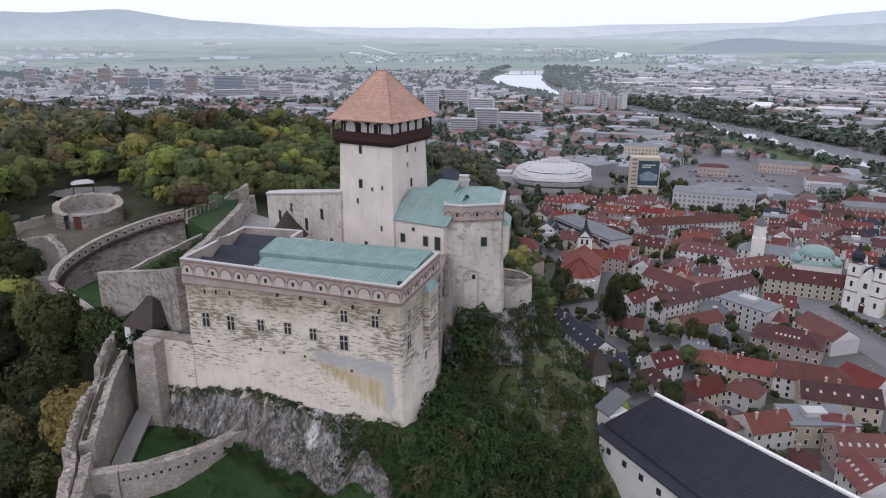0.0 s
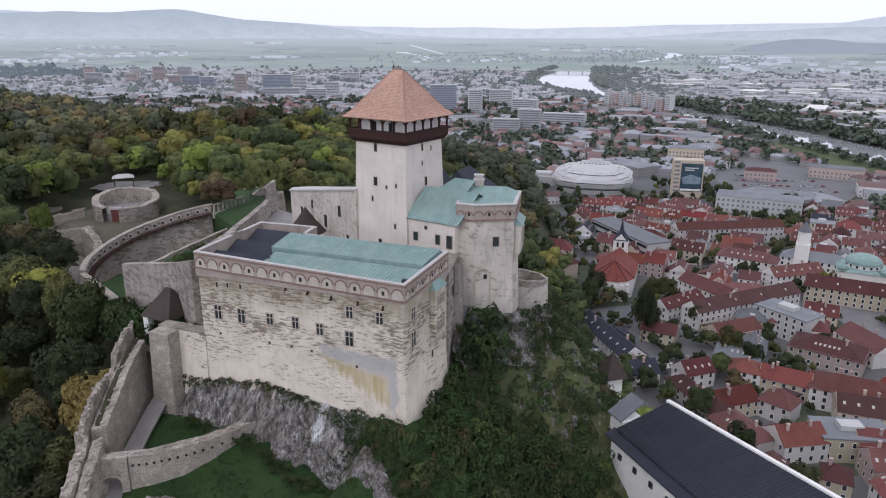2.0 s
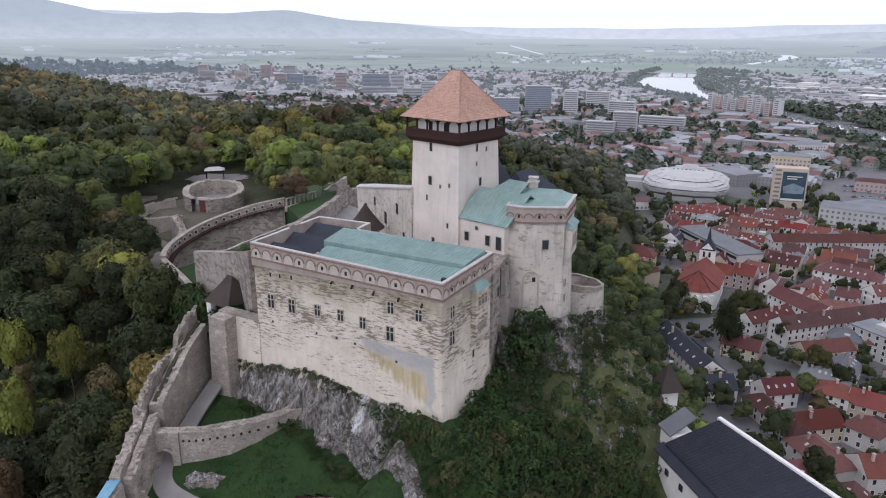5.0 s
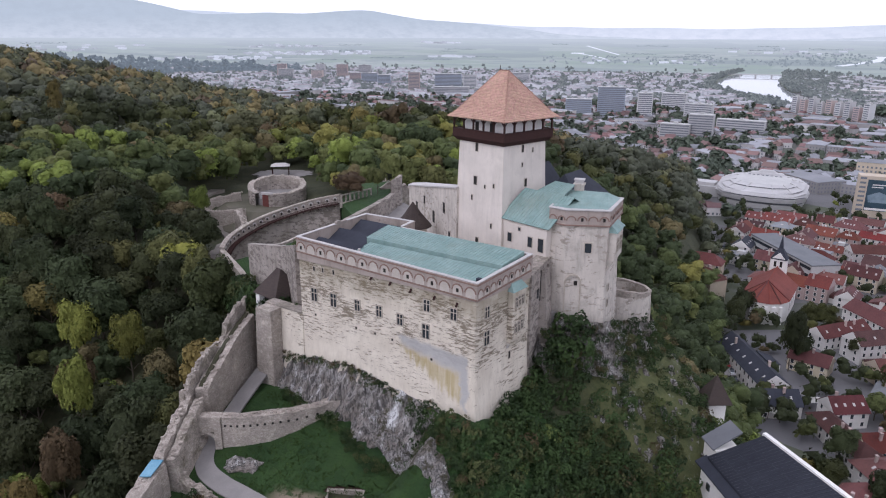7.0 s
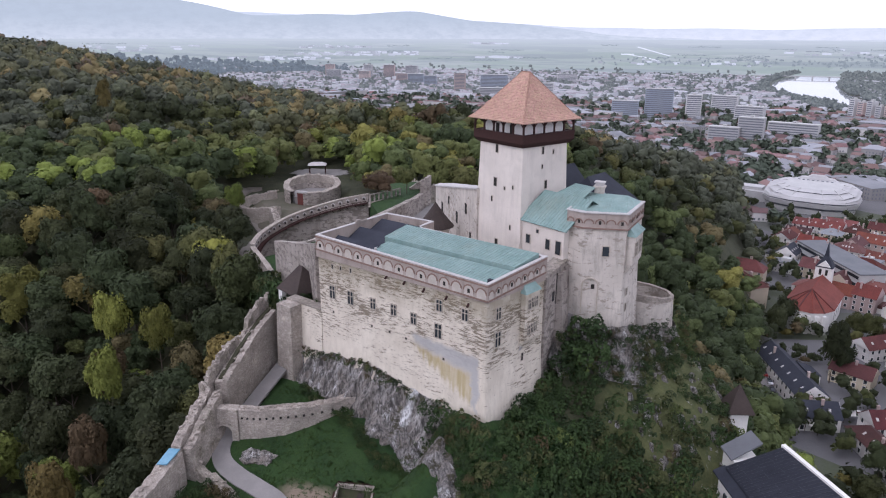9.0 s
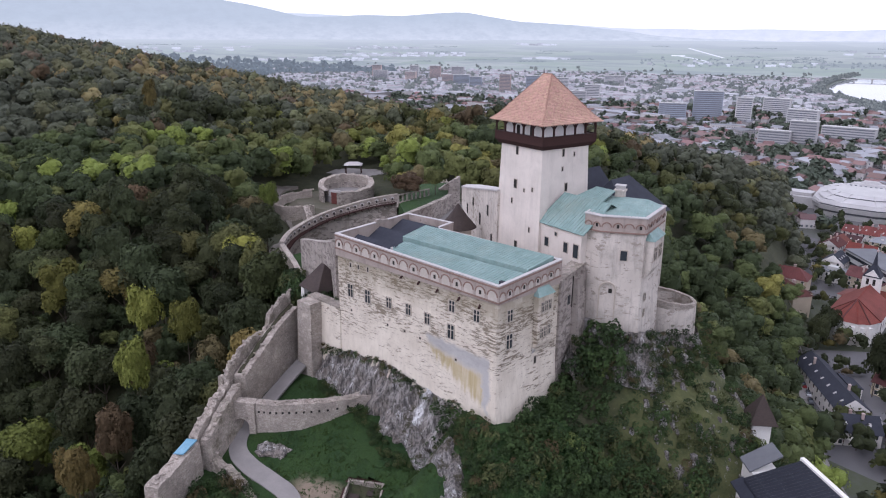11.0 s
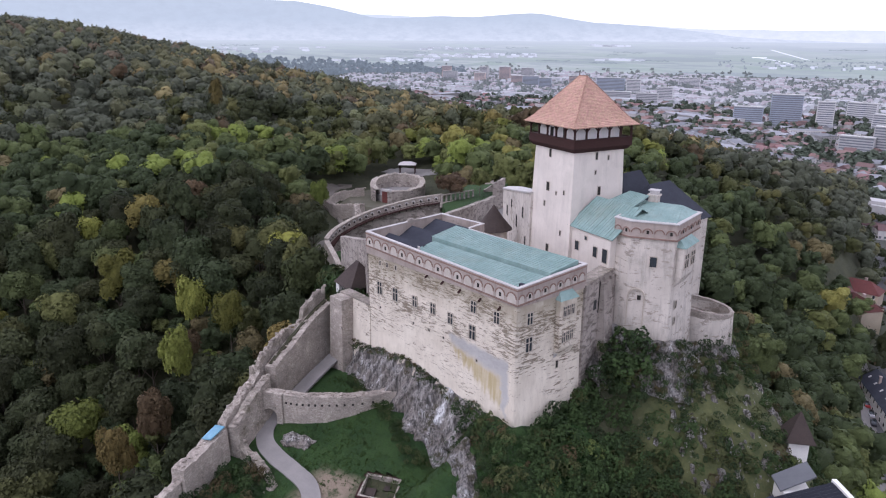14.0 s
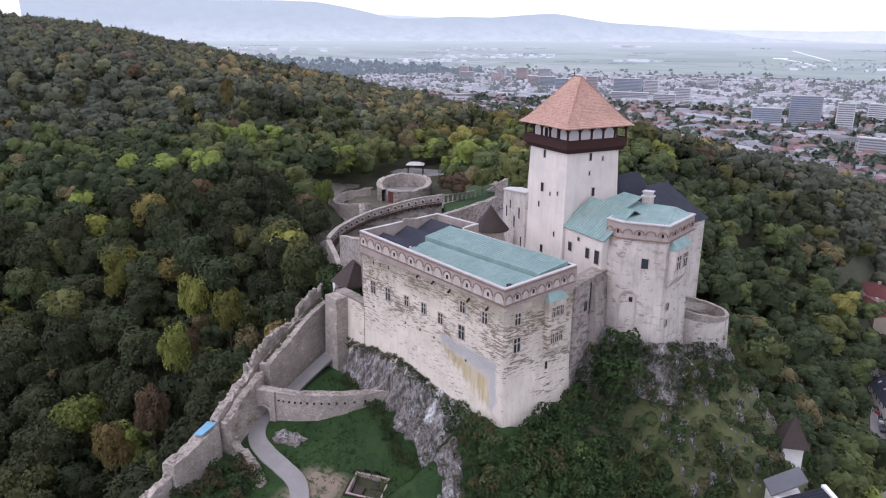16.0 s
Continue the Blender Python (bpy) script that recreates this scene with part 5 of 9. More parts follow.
cross = curve_points([(-47.9, 88.7, 57.1), (-45, 90.2, 56.7), (-41.6, 92.6, 56.4), (-38, 96.2, 55.9), (-34.2, 101.5, 55.5)], 15)
holes = thing("putlog_holes", "row of square putlog holes in the curved wall", "wall holes")
for i in range(1, 15):
    d = (cross[i] - cross[i - 1]).normalized()
    c = cross[i] + Vector((d.y, -d.x, 0)) * 0.85
    # A near-black block paints the shade of each hole.
    part("hole", Geo().box(-0.17, 0.17, -0.25, 0.25, -0.16, 0.16, pose(c.x, c.y, c.z, 0, 0, math.degrees(math.atan2(d.y, d.x)))), M["opening"], holes)
garch = thing("gate_arch", "rubble gate arch over the castle path", "gate", (-50.2, 87.6, 0), 18)
part("wall", Geo().box(-2.4, -1.45, -1.0, 1.0, 48, 58.9).box(1.45, 2.6, -1.0, 1.0, 48, 58.7), M["rubble"], garch)
part("arch", Geo().arch(0, 54.2, 1.45, 0.5, -0.95, 0.95, 10).box(-1.9, 1.9, -0.9, 0.9, 56.05, 58.8), M["rubble"], garch)
# blue sheet laid over the wall's end
whole("tarpaulin", Geo().prism([(-52.3, 76.6), (-50.3, 76.9), (-49.9, 73.4), (-51.6, 73.0)][::-1], 0, 0, top=[56.35, 56.5, 57.0, 56.8], base=[56.2, 56.3, 56.8, 56.6]),
      plain("blue_tarpaulin", (0.10, 0.25, 0.35), (0.20, 0.36, 0.46), 0.8, 3, rough=0.5), "bright blue tarpaulin laid on the ruined wall", "tarpaulin")

# gate pier and low curtain at the palace's foot
pier = thing("gate_pier", "square rubble gate pier beside the palace", "castle tower", (-6.3, 96.6, 0), -16.24)
part("wall", Geo().frustum([(-47.2, -3.4), (-42.4, -3.4), (-42.4, 2), (-47.2, 2)], 50, [(-46.6, -2.8), (-42.6, -2.8), (-42.6, 2), (-46.6, 2)], 70.4), M["rubble"], pier)
part("wall", Geo().frustum([(-42.6, -0.7), (-37.0, -0.7), (-37.0, 2), (-42.6, 2)], 54, [(-42.6, -0.1), (-37.0, -0.1), (-37.0, 2), (-42.6, 2)], 70.3), M["palace"], pier, "pale plastered low wall")
part("coping", Geo().box(-46.8, -37.2, -0.2, 2.1, 70.4, 70.7), M["rubble_mossy"], pier)

gate = thing("gatehouse", "gatehouse with a steep dark brown shingle roof", "gatehouse", (-52.4, 116.6, 0), -24)
for x, y in ((-3.3, -3.4), (2.1, -3.4)):
    part("pillar", Geo().box(x, x + 1.3, y, y + 1.2, 66.0, 70.0), M["white"], gate, "whitewashed pillar")
# Solid block; the passage's shade is put into its near-black colour.
part("wall", Geo().box(-3.2, 3.2, -2.2, 3.6, 56, 69.6), M["opening"], gate, "passage wall coloured near-black for its shade")
part("roof", Geo().add([(-3.7, -3.7, 70.0), (3.7, -3.7, 70.0), (3.7, 4.0, 70.0), (-3.7, 4.0, 70.0), (-0.6, 0.2, 74.9), (0.6, 0.2, 74.9)], [(0, 1, 5, 4), (1, 2, 5), (2, 3, 4, 5), (3, 0, 4), (3, 2, 1, 0)]), M["shingle_dark"], gate)

# ---------------------------------------------------------------- upper ward walls
curtain("ward_wall", "tall weathered plaster wall of the upper ward", [(-44.0, 110.5, 82.5, 60), (-50.0, 117.5, 79.6, 60), (-55.0, 121.5, 78.0, 60)], 1.5, M["ward"], 0.1, 2.5, 31, 0.2)
curtain("ward_wall", "angular plastered bastion wall", [(-55.0, 121.5, 78.0, 58), (-68.4, 132.0, 74.2, 56)], 1.5, M["ward"], 0.08, 2.5, 32, 0.2)
curtain("ward_wall", "return of the plastered bastion wall", [(-68.4, 132.0, 73.6, 56), (-67.5, 140, 71.6, 60), (-65, 150, 71.6, 62), (-60.5, 160, 72.6, 62), (-56, 168, 74, 62)], 0.8, M["rubble"], 0.15, 2.5, 33, 0.2)
curtain("ward_wall", "long plastered wall along the upper ward", [(-43.5, 113, 83.6, 62), (-46.0, 122, 81.8, 62), (-47.9, 136.5, 79.7, 62), (-49.5, 148, 78.7, 62), (-52.3, 168, 76.8, 62), (-54.5, 184, 75.6, 60)], 1.4, M["ward"], 0.1, 3, 34, 0.2)
curtain("outer_ward_wall", "low outer wall in front of the bastion", [(-89.3, 150, 65.2, 50), (-80, 142.5, 64.4, 50), (-70.5, 133.5, 64.0, 50)], 1.4, M["rubble"], 0.1, 2, 35, 0.3)

arc_line = [(-89.3, 150, 65.6), (-90.4, 155, 67.0), (-89.0, 160.5, 68.8), (-85.5, 165.5, 70.8), (-80.0, 169.5, 72.8), (-73.5, 172.0, 74.8), (-66.0, 173.0, 76.6)]
arcade = thing("arcaded_wall", "curved fortress wall with loopholes and a wooden wall walk", "castle wall", (0, 0, 0))


def build_arcade():
    pts = curve_points(arc_line, 40)
    wall, cop, deck = Geo(), Geo(), Geo()
    for i in range(40):
        a, b = pts[i], pts[i + 1]
        d = (b - a).normalized()
        n = Vector((-d.y, d.x, 0)).normalized()
        out = n * 0.5
        for geo, w0, w1, lo, hi in ((wall, -0.5, 0.5, -14, 0), (cop, -0.7, 0.7, 0.0, 0.25), (deck, -2.0, -0.5, -2.3, -2.1)):
            vs = []
            for p in (a, b):
                for w in (w0, w1):
                    for z in (lo, hi):
                        q = p + n * w
                        vs.append((q.x, q.y, q.z + z))
            geo.add(vs, [(0, 1, 3, 2), (4, 6, 7, 5), (0, 2, 6, 4), (1, 5, 7, 3), (0, 4, 5, 1), (2, 3, 7, 6)])
        if i % 2 == 0:
            c = (a + b) / 2
            flat_ = math.degrees(math.atan2(d.y, d.x))
            mm = pose(c.x, c.y, c.z, 0, 0, flat_) @ Matrix.Translation((0, -0.5, 0))
            part("loophole", Geo().box(-0.24, 0.24, -0.07, 0.1, -1.35, -0.75, mm), M["opening"], arcade)
            part("loophole_frame", Geo().arch(0, -0.9, 0.34, 0.22, -0.14, 0.05, 6, mm), M["coping"], arcade)
            part("bracket", Geo().beam(c - n * 0.5 + Vector((0, 0, -3.1)), c - n * 1.7 + Vector((0, 0, -2.3)), 0.16), M["timber"], arcade)
        a_, b_ = a - n * 1.9 + Vector((0, 0, -1.55)), b - n * 1.9 + Vector((0, 0, -1.55))
        part("rail", Geo().beam(a_, b_, 0.12, 0.16).beam(a_, a_ - Vector((0, 0, 0.7)), 0.1), M["timber"], arcade)
    part("wall", wall, M["ward"], arcade)
    part("coping", cop, M["rubble"], arcade, "stone coping")
    part("wall_walk", deck, M["timber"], arcade, "dark timber wall walk")


build_arcade()

# broken round wall at the far end of the ward
stub = thing("ruined_round_wall", "broken round wall of weathered plaster closing the ward", "castle wall", (-57.6, 187.0, 0))
part("wall", ring(4.4, 3.6, 60, lambda a: 77.6 + 2.6 * math.cos(a - 0.1), 22, a0=-0.9, a1=2.5, seed=8, ragged=0.14), M["ward"], stub)

# ward floor: lawn terraces held by the walls
def terrace(name, label, poly, z, material, category="lawn"):
    g = Geo().prism(poly, z - 14, z)
    return whole(name, g, material, label, category, kind="structure")


terrace("lawn_terrace", "sloping lawn between the ward walls", [(-67, 133), (-56, 123), (-46, 114), (-49, 135), (-55, 162), (-63, 150)], 71.5, M["grass"])
terrace("lawn_terrace", "grass strip inside the arcaded wall", [(-86, 150), (-70, 136), (-66, 148), (-60, 160), (-66, 170), (-80, 166)], 62.5, M["grass"])
terrace("ward_floor", "packed earth of the upper ward", [(-42, 118), (-2, 112), (8, 130), (-4, 150), (-30, 168), (-54, 190), (-50, 150), (-46, 130)], 71.5, M["path"], "courtyard")
whole("lawn_terrace", Geo().prism([(-59, 164), (-50.4, 150), (-52.9, 168), (-55.2, 186), (-60, 204), (-71, 198), (-66.5, 174)], 57, 0, top=[74.4, 76.6, 75.5, 75.3, 75.0, 74.4, 74.5]), M["grass"], "lawn of the upper ward below the autumn trees", "lawn", kind="structure")
# stone posts under a lintel at the head of the lawn
colonnade = thing("colonnade", "row of pale stone posts under a thin lintel on the lawn", "colonnade", (-64.8, 171.5, 74.4), math.degrees(math.atan2(10.5, 4.3)))
part("plinth", Geo().box(-0.4, 11.7, -0.35, 0.35, -1.0, 0.35), M["rubble"], colonnade)
part("lintel", Geo().box(-0.3, 11.6, -0.22, 0.22, 2.35, 2.62), M["ward"], colonnade)
for i in range(8):
    part("post", Geo().frustum([(1.6 * i - 0.2, -0.2), (1.6 * i + 0.2, -0.2), (1.6 * i + 0.2, 0.2), (1.6 * i - 0.2, 0.2)], 0.35, [(1.6 * i - 0.16, -0.16), (1.6 * i + 0.16, -0.16), (1.6 * i + 0.16, 0.16), (1.6 * i - 0.16, 0.16)], 2.35), M["ward"], colonnade)

# courtyard buildings behind the palace
cwall = thing("courtyard_range", "roofless plastered range behind the keep", "castle wall", (0, 0, 0))
part("wall", Geo().prism([(-19.5, 130), (-18, 132), (-39, 168), (-42.6, 168.5), (-42.5, 165)], 62, 0, top=[90.6, 90.6, 82.6, 82.2, 82.4]), M["chapel"], cwall)
part("coping", Geo().prism([(-19.7, 129.9), (-18, 132.2), (-39, 168.2), (-42.9, 168.7), (-42.8, 165)], 0, 0, top=[90.9, 90.9, 82.9, 82.5, 82.7], base=[90.6, 90.6, 82.6, 82.2, 82.4]), M["coping"], cwall)

for u, z, w, h in ((0.22, 84.5, 1.2, 2.2), (0.42, 80.5, 1.4, 2.6), (0.62, 82.5, 1.0, 1.8), (0.8, 79.0, 1.4, 2.4), (0.12, 79.5, 1.0, 1.8)):
    cx, cy = -19.5 - 23.0 * u, 130 + 35.0 * u
    a = math.degrees(math.atan2(35.0, -23.0))
    m = pose(cx, cy, z, 0, 0, a + 180)
    part("window", Geo().box(-w / 2, w / 2, -0.12, 0.3, -h / 2, h / 2, m), M["opening"], cwall)
cone = thing("conical_turret", "small round turret with a dark conical roof", "turret", (-32.0, 139.0, 0))
part("wall", Geo().cone(0, 0, 3.0, 66, 3.0, 80.2, 20), M["tower"], cone)
part("roof", Geo().cone(0, 0, 4.1, 79.7, 2.0, 82.2, 20).cone(0, 0, 2.0, 82.2, 0.05, 85.0, 20), M["shingle_dark"], cone)
for a in (-1.9, -1.0):
    part("window", Geo().box(3.0 * math.cos(a) - 0.35, 3.0 * math.cos(a) + 0.35, 3.0 * math.sin(a) - 0.35, 3.0 * math.sin(a) + 0.35, 77.2, 78.6), M["opening"], cone)

hall = thing("castle_hall", "castle hall under a dark hipped slate roof", "castle", (1.5, 146, 0), -20)
part("wall", Geo().box(-6, 6, -7, 8, 60, 85.5), M["chapel"], hall)
part("roof", Geo().add([(-6.6, -7.6, 85.3), (6.6, -7.6, 85.3), (6.6, 8.6, 85.3), (-6.6, 8.6, 85.3), (-1.6, -2.0, 91.9), (-1.6, 5, 91.9)], [(0, 1, 4), (1, 2, 5, 4), (2, 3, 5), (3, 0, 4, 5), (3, 2, 1, 0)]), M["slate_dark"], hall)
hall2 = thing("castle_hall", "narrow castle range under a steep dark slate roof", "castle", (-7.5, 154, 0), -20)
part("wall", Geo().box(-4, 4, -5, 6, 60, 85.0), M["chapel"], hall2)
part("roof", Geo().add([(-4.5, -5.5, 84.8), (4.5, -5.5, 84.8), (4.5, 6.5, 84.8), (-4.5, 6.5, 84.8), (0, -3.0, 92.2), (0, 4, 92.2)], [(0, 1, 4), (1, 2, 5, 4), (2, 3, 5), (3, 0, 4, 5), (3, 2, 1, 0)]), M["slate_dark"], hall2)
stub = thing("round_ruin", "ruined round tower stump at the ward's end", "castle tower", (-63.5, 208, 0))
part("wall", ring(6.0, 4.6, 58, lambda a: 73.6 + 1.6 * math.sin(1.7 * a), 30, seed=8, ragged=0.7, batter=0.8, a0=2.7, a1=6.6), M["rubble_mossy"], stub)
part("wall", Geo().frustum([(-3, -3), (3, -4), (4, 2), (-3, 3)], 60, [(-1.5, -1.5), (1.8, -2), (1.6, 0.8), (-1.4, 1.2)], 72.6), M["rubble"], stub)
hedge_row = [(-73.5 + 1.0 * i, 188 + 1.35 * i) for i in range(7)]
for x, y in hedge_row:
    whole("cypress", Geo().cone(x, y, 0.40, 70.5, 0.46, 72.6, 8).cone(x, y, 0.46, 72.6, 0.12, 73.4, 8), LEAF[0], "narrow clipped dark evergreen on the lawn", "shrub", "clipped evergreens")

# ruined round tower on the far terrace
sand = plain("trodden_sandy_earth", (0.235, 0.205, 0.175), (0.165, 0.145, 0.122), 0.25, 3)
EARTH = [(-93, 152), (-99, 164), (-106, 178), (-113, 192), (-126, 203), (-138, 208), (-147, 219), (-148, 232)]
earth = plain("bare_earth_bank", (0.125, 0.108, 0.082), (0.075, 0.075, 0.045), 0.15, 2.0)
whole("earth_mound", Geo().cone(-119, 226, 33, 45, 27, 54, 30).cone(-119, 226, 27, 54, 18, 59.0, 30), earth, "bare earth mound under the ruined round tower", "mound", kind="structure")
rr = thing("ruined_round_tower", "broad ruined round tower with a red door", "castle tower", (-118.0, 226.5, 0))
part("wall", ring(10.6, 8.6, 50, lambda a: 65.0 + 1.6 * math.sin(a * 1.0 - 0.4), 48, seed=5, ragged=0.30, a0=-1.35, a1=4.4), M["ward"], rr)
part("coping", ring(10.7, 8.5, 63.6, lambda a: 65.15 + 1.6 * math.sin(a * 1.0 - 0.4), 48, seed=5, ragged=0.30, a0=-1.35, a1=4.4), M["rubble"], rr)
part("floor_fill", Geo().cone(0, 0, 9, 50, 9, 61.5, 24), M["path"], rr)
part("door", Geo().box(-0.4, 3.2, -9.9, -9.5, 59.0, 63.4), plain("dull_red_boards", (0.16, 0.05, 0.04), (0.11, 0.04, 0.035), 1, 5), rr, "dull red boarded door")
part("lintel", Geo().box(-0.9, 3.7, -10.1, -9.2, 63.4, 64.2), M["coping"], rr)
curtain("curtain_wall", "low ruined wall at the round tower", [(-131, 222, 62.0, 50), (-138, 215, 61.0, 50), (-137, 206, 60.0, 48), (-129, 201, 60.0, 46), (-118, 205, 60.6, 48)], 1.2, M["rubble"], 0.3, 2, 41)
curtain("curtain_wall", "grey rubble wall below the round tower", [(-118, 200, 62.5, 44), (-106, 186, 62.5, 44), (-98, 172, 63.5, 46), (-92, 158, 64.5, 46)], 2.0, M["rubble"], 0.4, 2, 42)
gz = thing("gazebo", "open timber shelter with a pale tent roof", "pavilion", (-138, 263, float(height(-138, 263)) + 2.8), 28)
for x in (-3.4, 3.4):
    for y in (-2.4, 2.4):
        part("post", Geo().box(x - 0.15, x + 0.15, y - 0.15, y + 0.15, -2, 2.9), M["timber"], gz)
part("roof", Geo().add([(-4, -3, 2.8), (4, -3, 2.8), (4, 3, 2.8), (-4, 3, 2.8), (-2, 0, 4.0), (2, 0, 4.0)], [(0, 1, 5, 4), (1, 2, 5), (2, 3, 4, 5), (3, 0, 4), (3, 2, 1, 0)]), M["coping"], gz, "pale tent roof")
# ---------------------------------------------------------------- rock under the palace
def sheet(name, label, category, material, x0, x1, y0, y1, zf, step, kind="structure", keep=None):
    """A patch of ground: a fine grid laid at zf(x, y) wherever keep(x, y) holds."""
    xs, ys = np.arange(x0, x1 + 1e-6, step), np.arange(y0, y1 + 1e-6, step)
    X, Y = np.meshgrid(xs, ys)
    Z = zf(X, Y)
    idx = np.arange(X.size).reshape(X.shape)
    fs = np.stack([idx[:-1, :-1], idx[:-1, 1:], idx[1:, 1:], idx[1:, :-1]], -1).reshape(-1, 4)
    if keep is not None:
        ok = keep(X, Y).reshape(-1)
        fs = fs[ok[fs].all(1)]
    me = bpy.data.meshes.new(name)
    me.from_pydata(np.stack([X, Y, Z], -1).reshape(-1, 3).tolist(), [], fs.tolist())
    me.materials.append(material)
    bm = bmesh.new()
    bm.from_mesh(me)
    bmesh.ops.delete(bm, geom=[v for v in bm.verts if not v.link_faces], context="VERTS")
    bm.to_mesh(me)
    bm.free()
    return tagged(new(name, me), label, category, kind=kind)


def cliff(name, label, s0, s1, top_of, drop_of, reach, seed):
    """A rock face under the palace front, from its foot outwards and down, broken into ribs and clefts."""
    n, m = int((s1 - s0) / 0.40), 34
    g = Geo()
    c, sn = math.cos(radians(-16.24)), math.sin(radians(-16.24))
    for j in range(m + 1):
        u = j / m
        for i in range(n + 1):
            s = s0 + (s1 - s0) * i / n
            zt, zb = top_of(s), drop_of(s)
            z = zt + (zb - zt) * u
            out = 0.2 + reach(s) * (u ** 1.25)
            r = noise.fractal(Vector((s * 0.32 + z * 0.12, z * 0.10, seed)), 0.75, 2.1, 6)
            rib = noise.ridged_multi_fractal(Vector((s * 0.30 + z * 0.16, z * 0.06, seed + 7)), 0.9, 2.2, 5, 1.0, 2.0)
            out += (1.0 * r + 0.85 * (rib - 1.0)) * min(1, 5 * u) * 1.2
            zz = z + 0.6 * noise.fractal(Vector((s * 0.5, z * 0.5, seed + 3)), 1, 2, 4)
            x, y = -s, -out
            g.v.append((-6.3 + c * x - sn * y, 96.6 + sn * x + c * y, zz))
    for j in range(m):
        for i in range(n):
            a = j * (n + 1) + i
            g.f.append((a, a + 1, a + n + 2, a + n + 1))
    return whole(name, g, M["rock"], label, "rock", kind="structure")


cliff("rock_face", "pale grey limestone cliff streaked white under the palace", 2.0, 46.0,
      lambda s: np.interp(s, [2, 8, 13, 19, 26, 37, 46], [60.2, 61.0, 61.3, 62.2, 63.2, 62.0, 61.2]),
      lambda s: np.interp(s, [2, 10, 18, 26, 34, 40, 46], [48, 47.5, 49, 51, 52, 52, 52]),
      lambda s: np.interp(s, [2, 8, 14, 20, 26, 32, 40, 46], [4, 8.5, 10, 8, 6, 6, 4, 1]), 1.5)


def cliff_path(name, label, pts, reach, seed, material, rows=16, step=0.7):
    """Broken rock along a line of (x, y, top, bottom), leaning out to the right of it."""
    line = []
    for (x0, y0, t0, b0), (x1, y1, t1, b1) in zip(pts, pts[1:]):
        n = max(1, int(math.hypot(x1 - x0, y1 - y0) / step))
        line += [(x0 + (x1 - x0) * i / n, y0 + (y1 - y0) * i / n, t0 + (t1 - t0) * i / n, b0 + (b1 - b0) * i / n) for i in range(n)]
    line.append(pts[-1])
    g, n = Geo(), len(line)
    for j in range(rows + 1):
        u = j / rows
        for i, (x, y, zt, zb) in enumerate(line):
            d = Vector((line[min(i + 3, n - 1)][0] - line[max(i - 3, 0)][0], line[min(i + 3, n - 1)][1] - line[max(i - 3, 0)][1], 0)).normalized()
            r = noise.fractal(Vector((i * 0.19, j * 0.33, seed)), 0.7, 2.1, 6)
            q = -0.4 + reach * u ** 1.2 + (1.5 * r) * min(1, 4 * u)
            g.v.append((x + d.y * q, y - d.x * q, zt + (zb - zt) * u + 0.9 * noise.fractal(Vector((i * 0.3, j * 0.4, seed + 5)), 0.9, 2, 4)))
    for j in range(rows):
        for i in range(n - 1):
            a = j * n + i
            g.f.append((a, a + 1, a + n + 1, a + n))
    return whole(name, g, material, label, "rock", kind="structure")


cliff_path("rock_face", "broken pale rock under the corner tower", [(0.5, 112, 66.5, 61), (1.0, 117, 69, 63), (3.4, 118.8, 70.6, 63), (8.0, 119.2, 70.4, 62), (11.6, 120.2, 70.6, 61), (13.4, 124.5, 69.5, 59), (15.5, 130, 67.0, 57), (19.2, 134.5, 65.5, 53), (20.0, 140, 64.0, 52), (18.5, 145, 64, 52)], 3.2, 2.7, M["scree"])
cliff_path("rock_face", "pale rock steps in the scrub below the tower", [(14, 119, 61.0, 57), (17, 122, 60.0, 56), (20, 127, 58.5, 54)], 2.5, 5.1, M["scree"])


def spur():
    """A broken rib of rock running from the cliff down through the lawn."""
    line = curve_points([(-25, 101.5, 58.5), (-21, 98, 56.0), (-17, 94.5, 54.6), (-13.5, 91.5, 53.4), (-10.5, 88.0, 52.6), (-8, 83.5, 51.0), (-6, 77, 48.6), (-4.5, 70, 45.6)], 48)
    g = Geo()
    for i, p in enumerate(line):
        d = (line[min(i + 1, 48)] - line[max(i - 1, 0)]).normalized()
        w = Vector((-d.y, d.x, 0)).normalized()
        for j in range(13):
            u = j / 6 - 1
            r = noise.fractal(Vector((i * 0.22, j * 0.55, 4.2)), 0.8, 2.1, 5)
            q = p + w * (u * (3.0 + 0.9 * r))
            ground_z = float(height(q.x, q.y))
            g.v.append((q.x, q.y, max(p.z, ground_z + 1.25) - 2.2 * abs(u) ** 2.0 + 1.0 * r))
    for i in range(48):
        for j in range(12):
            a = 13 * i + j
            g.f.append((a, a + 1, a + 14, a + 13))
    return whole("rock_spur", g, M["scree"], "pale broken limestone rib running down through the grass", "rock", kind="structure")


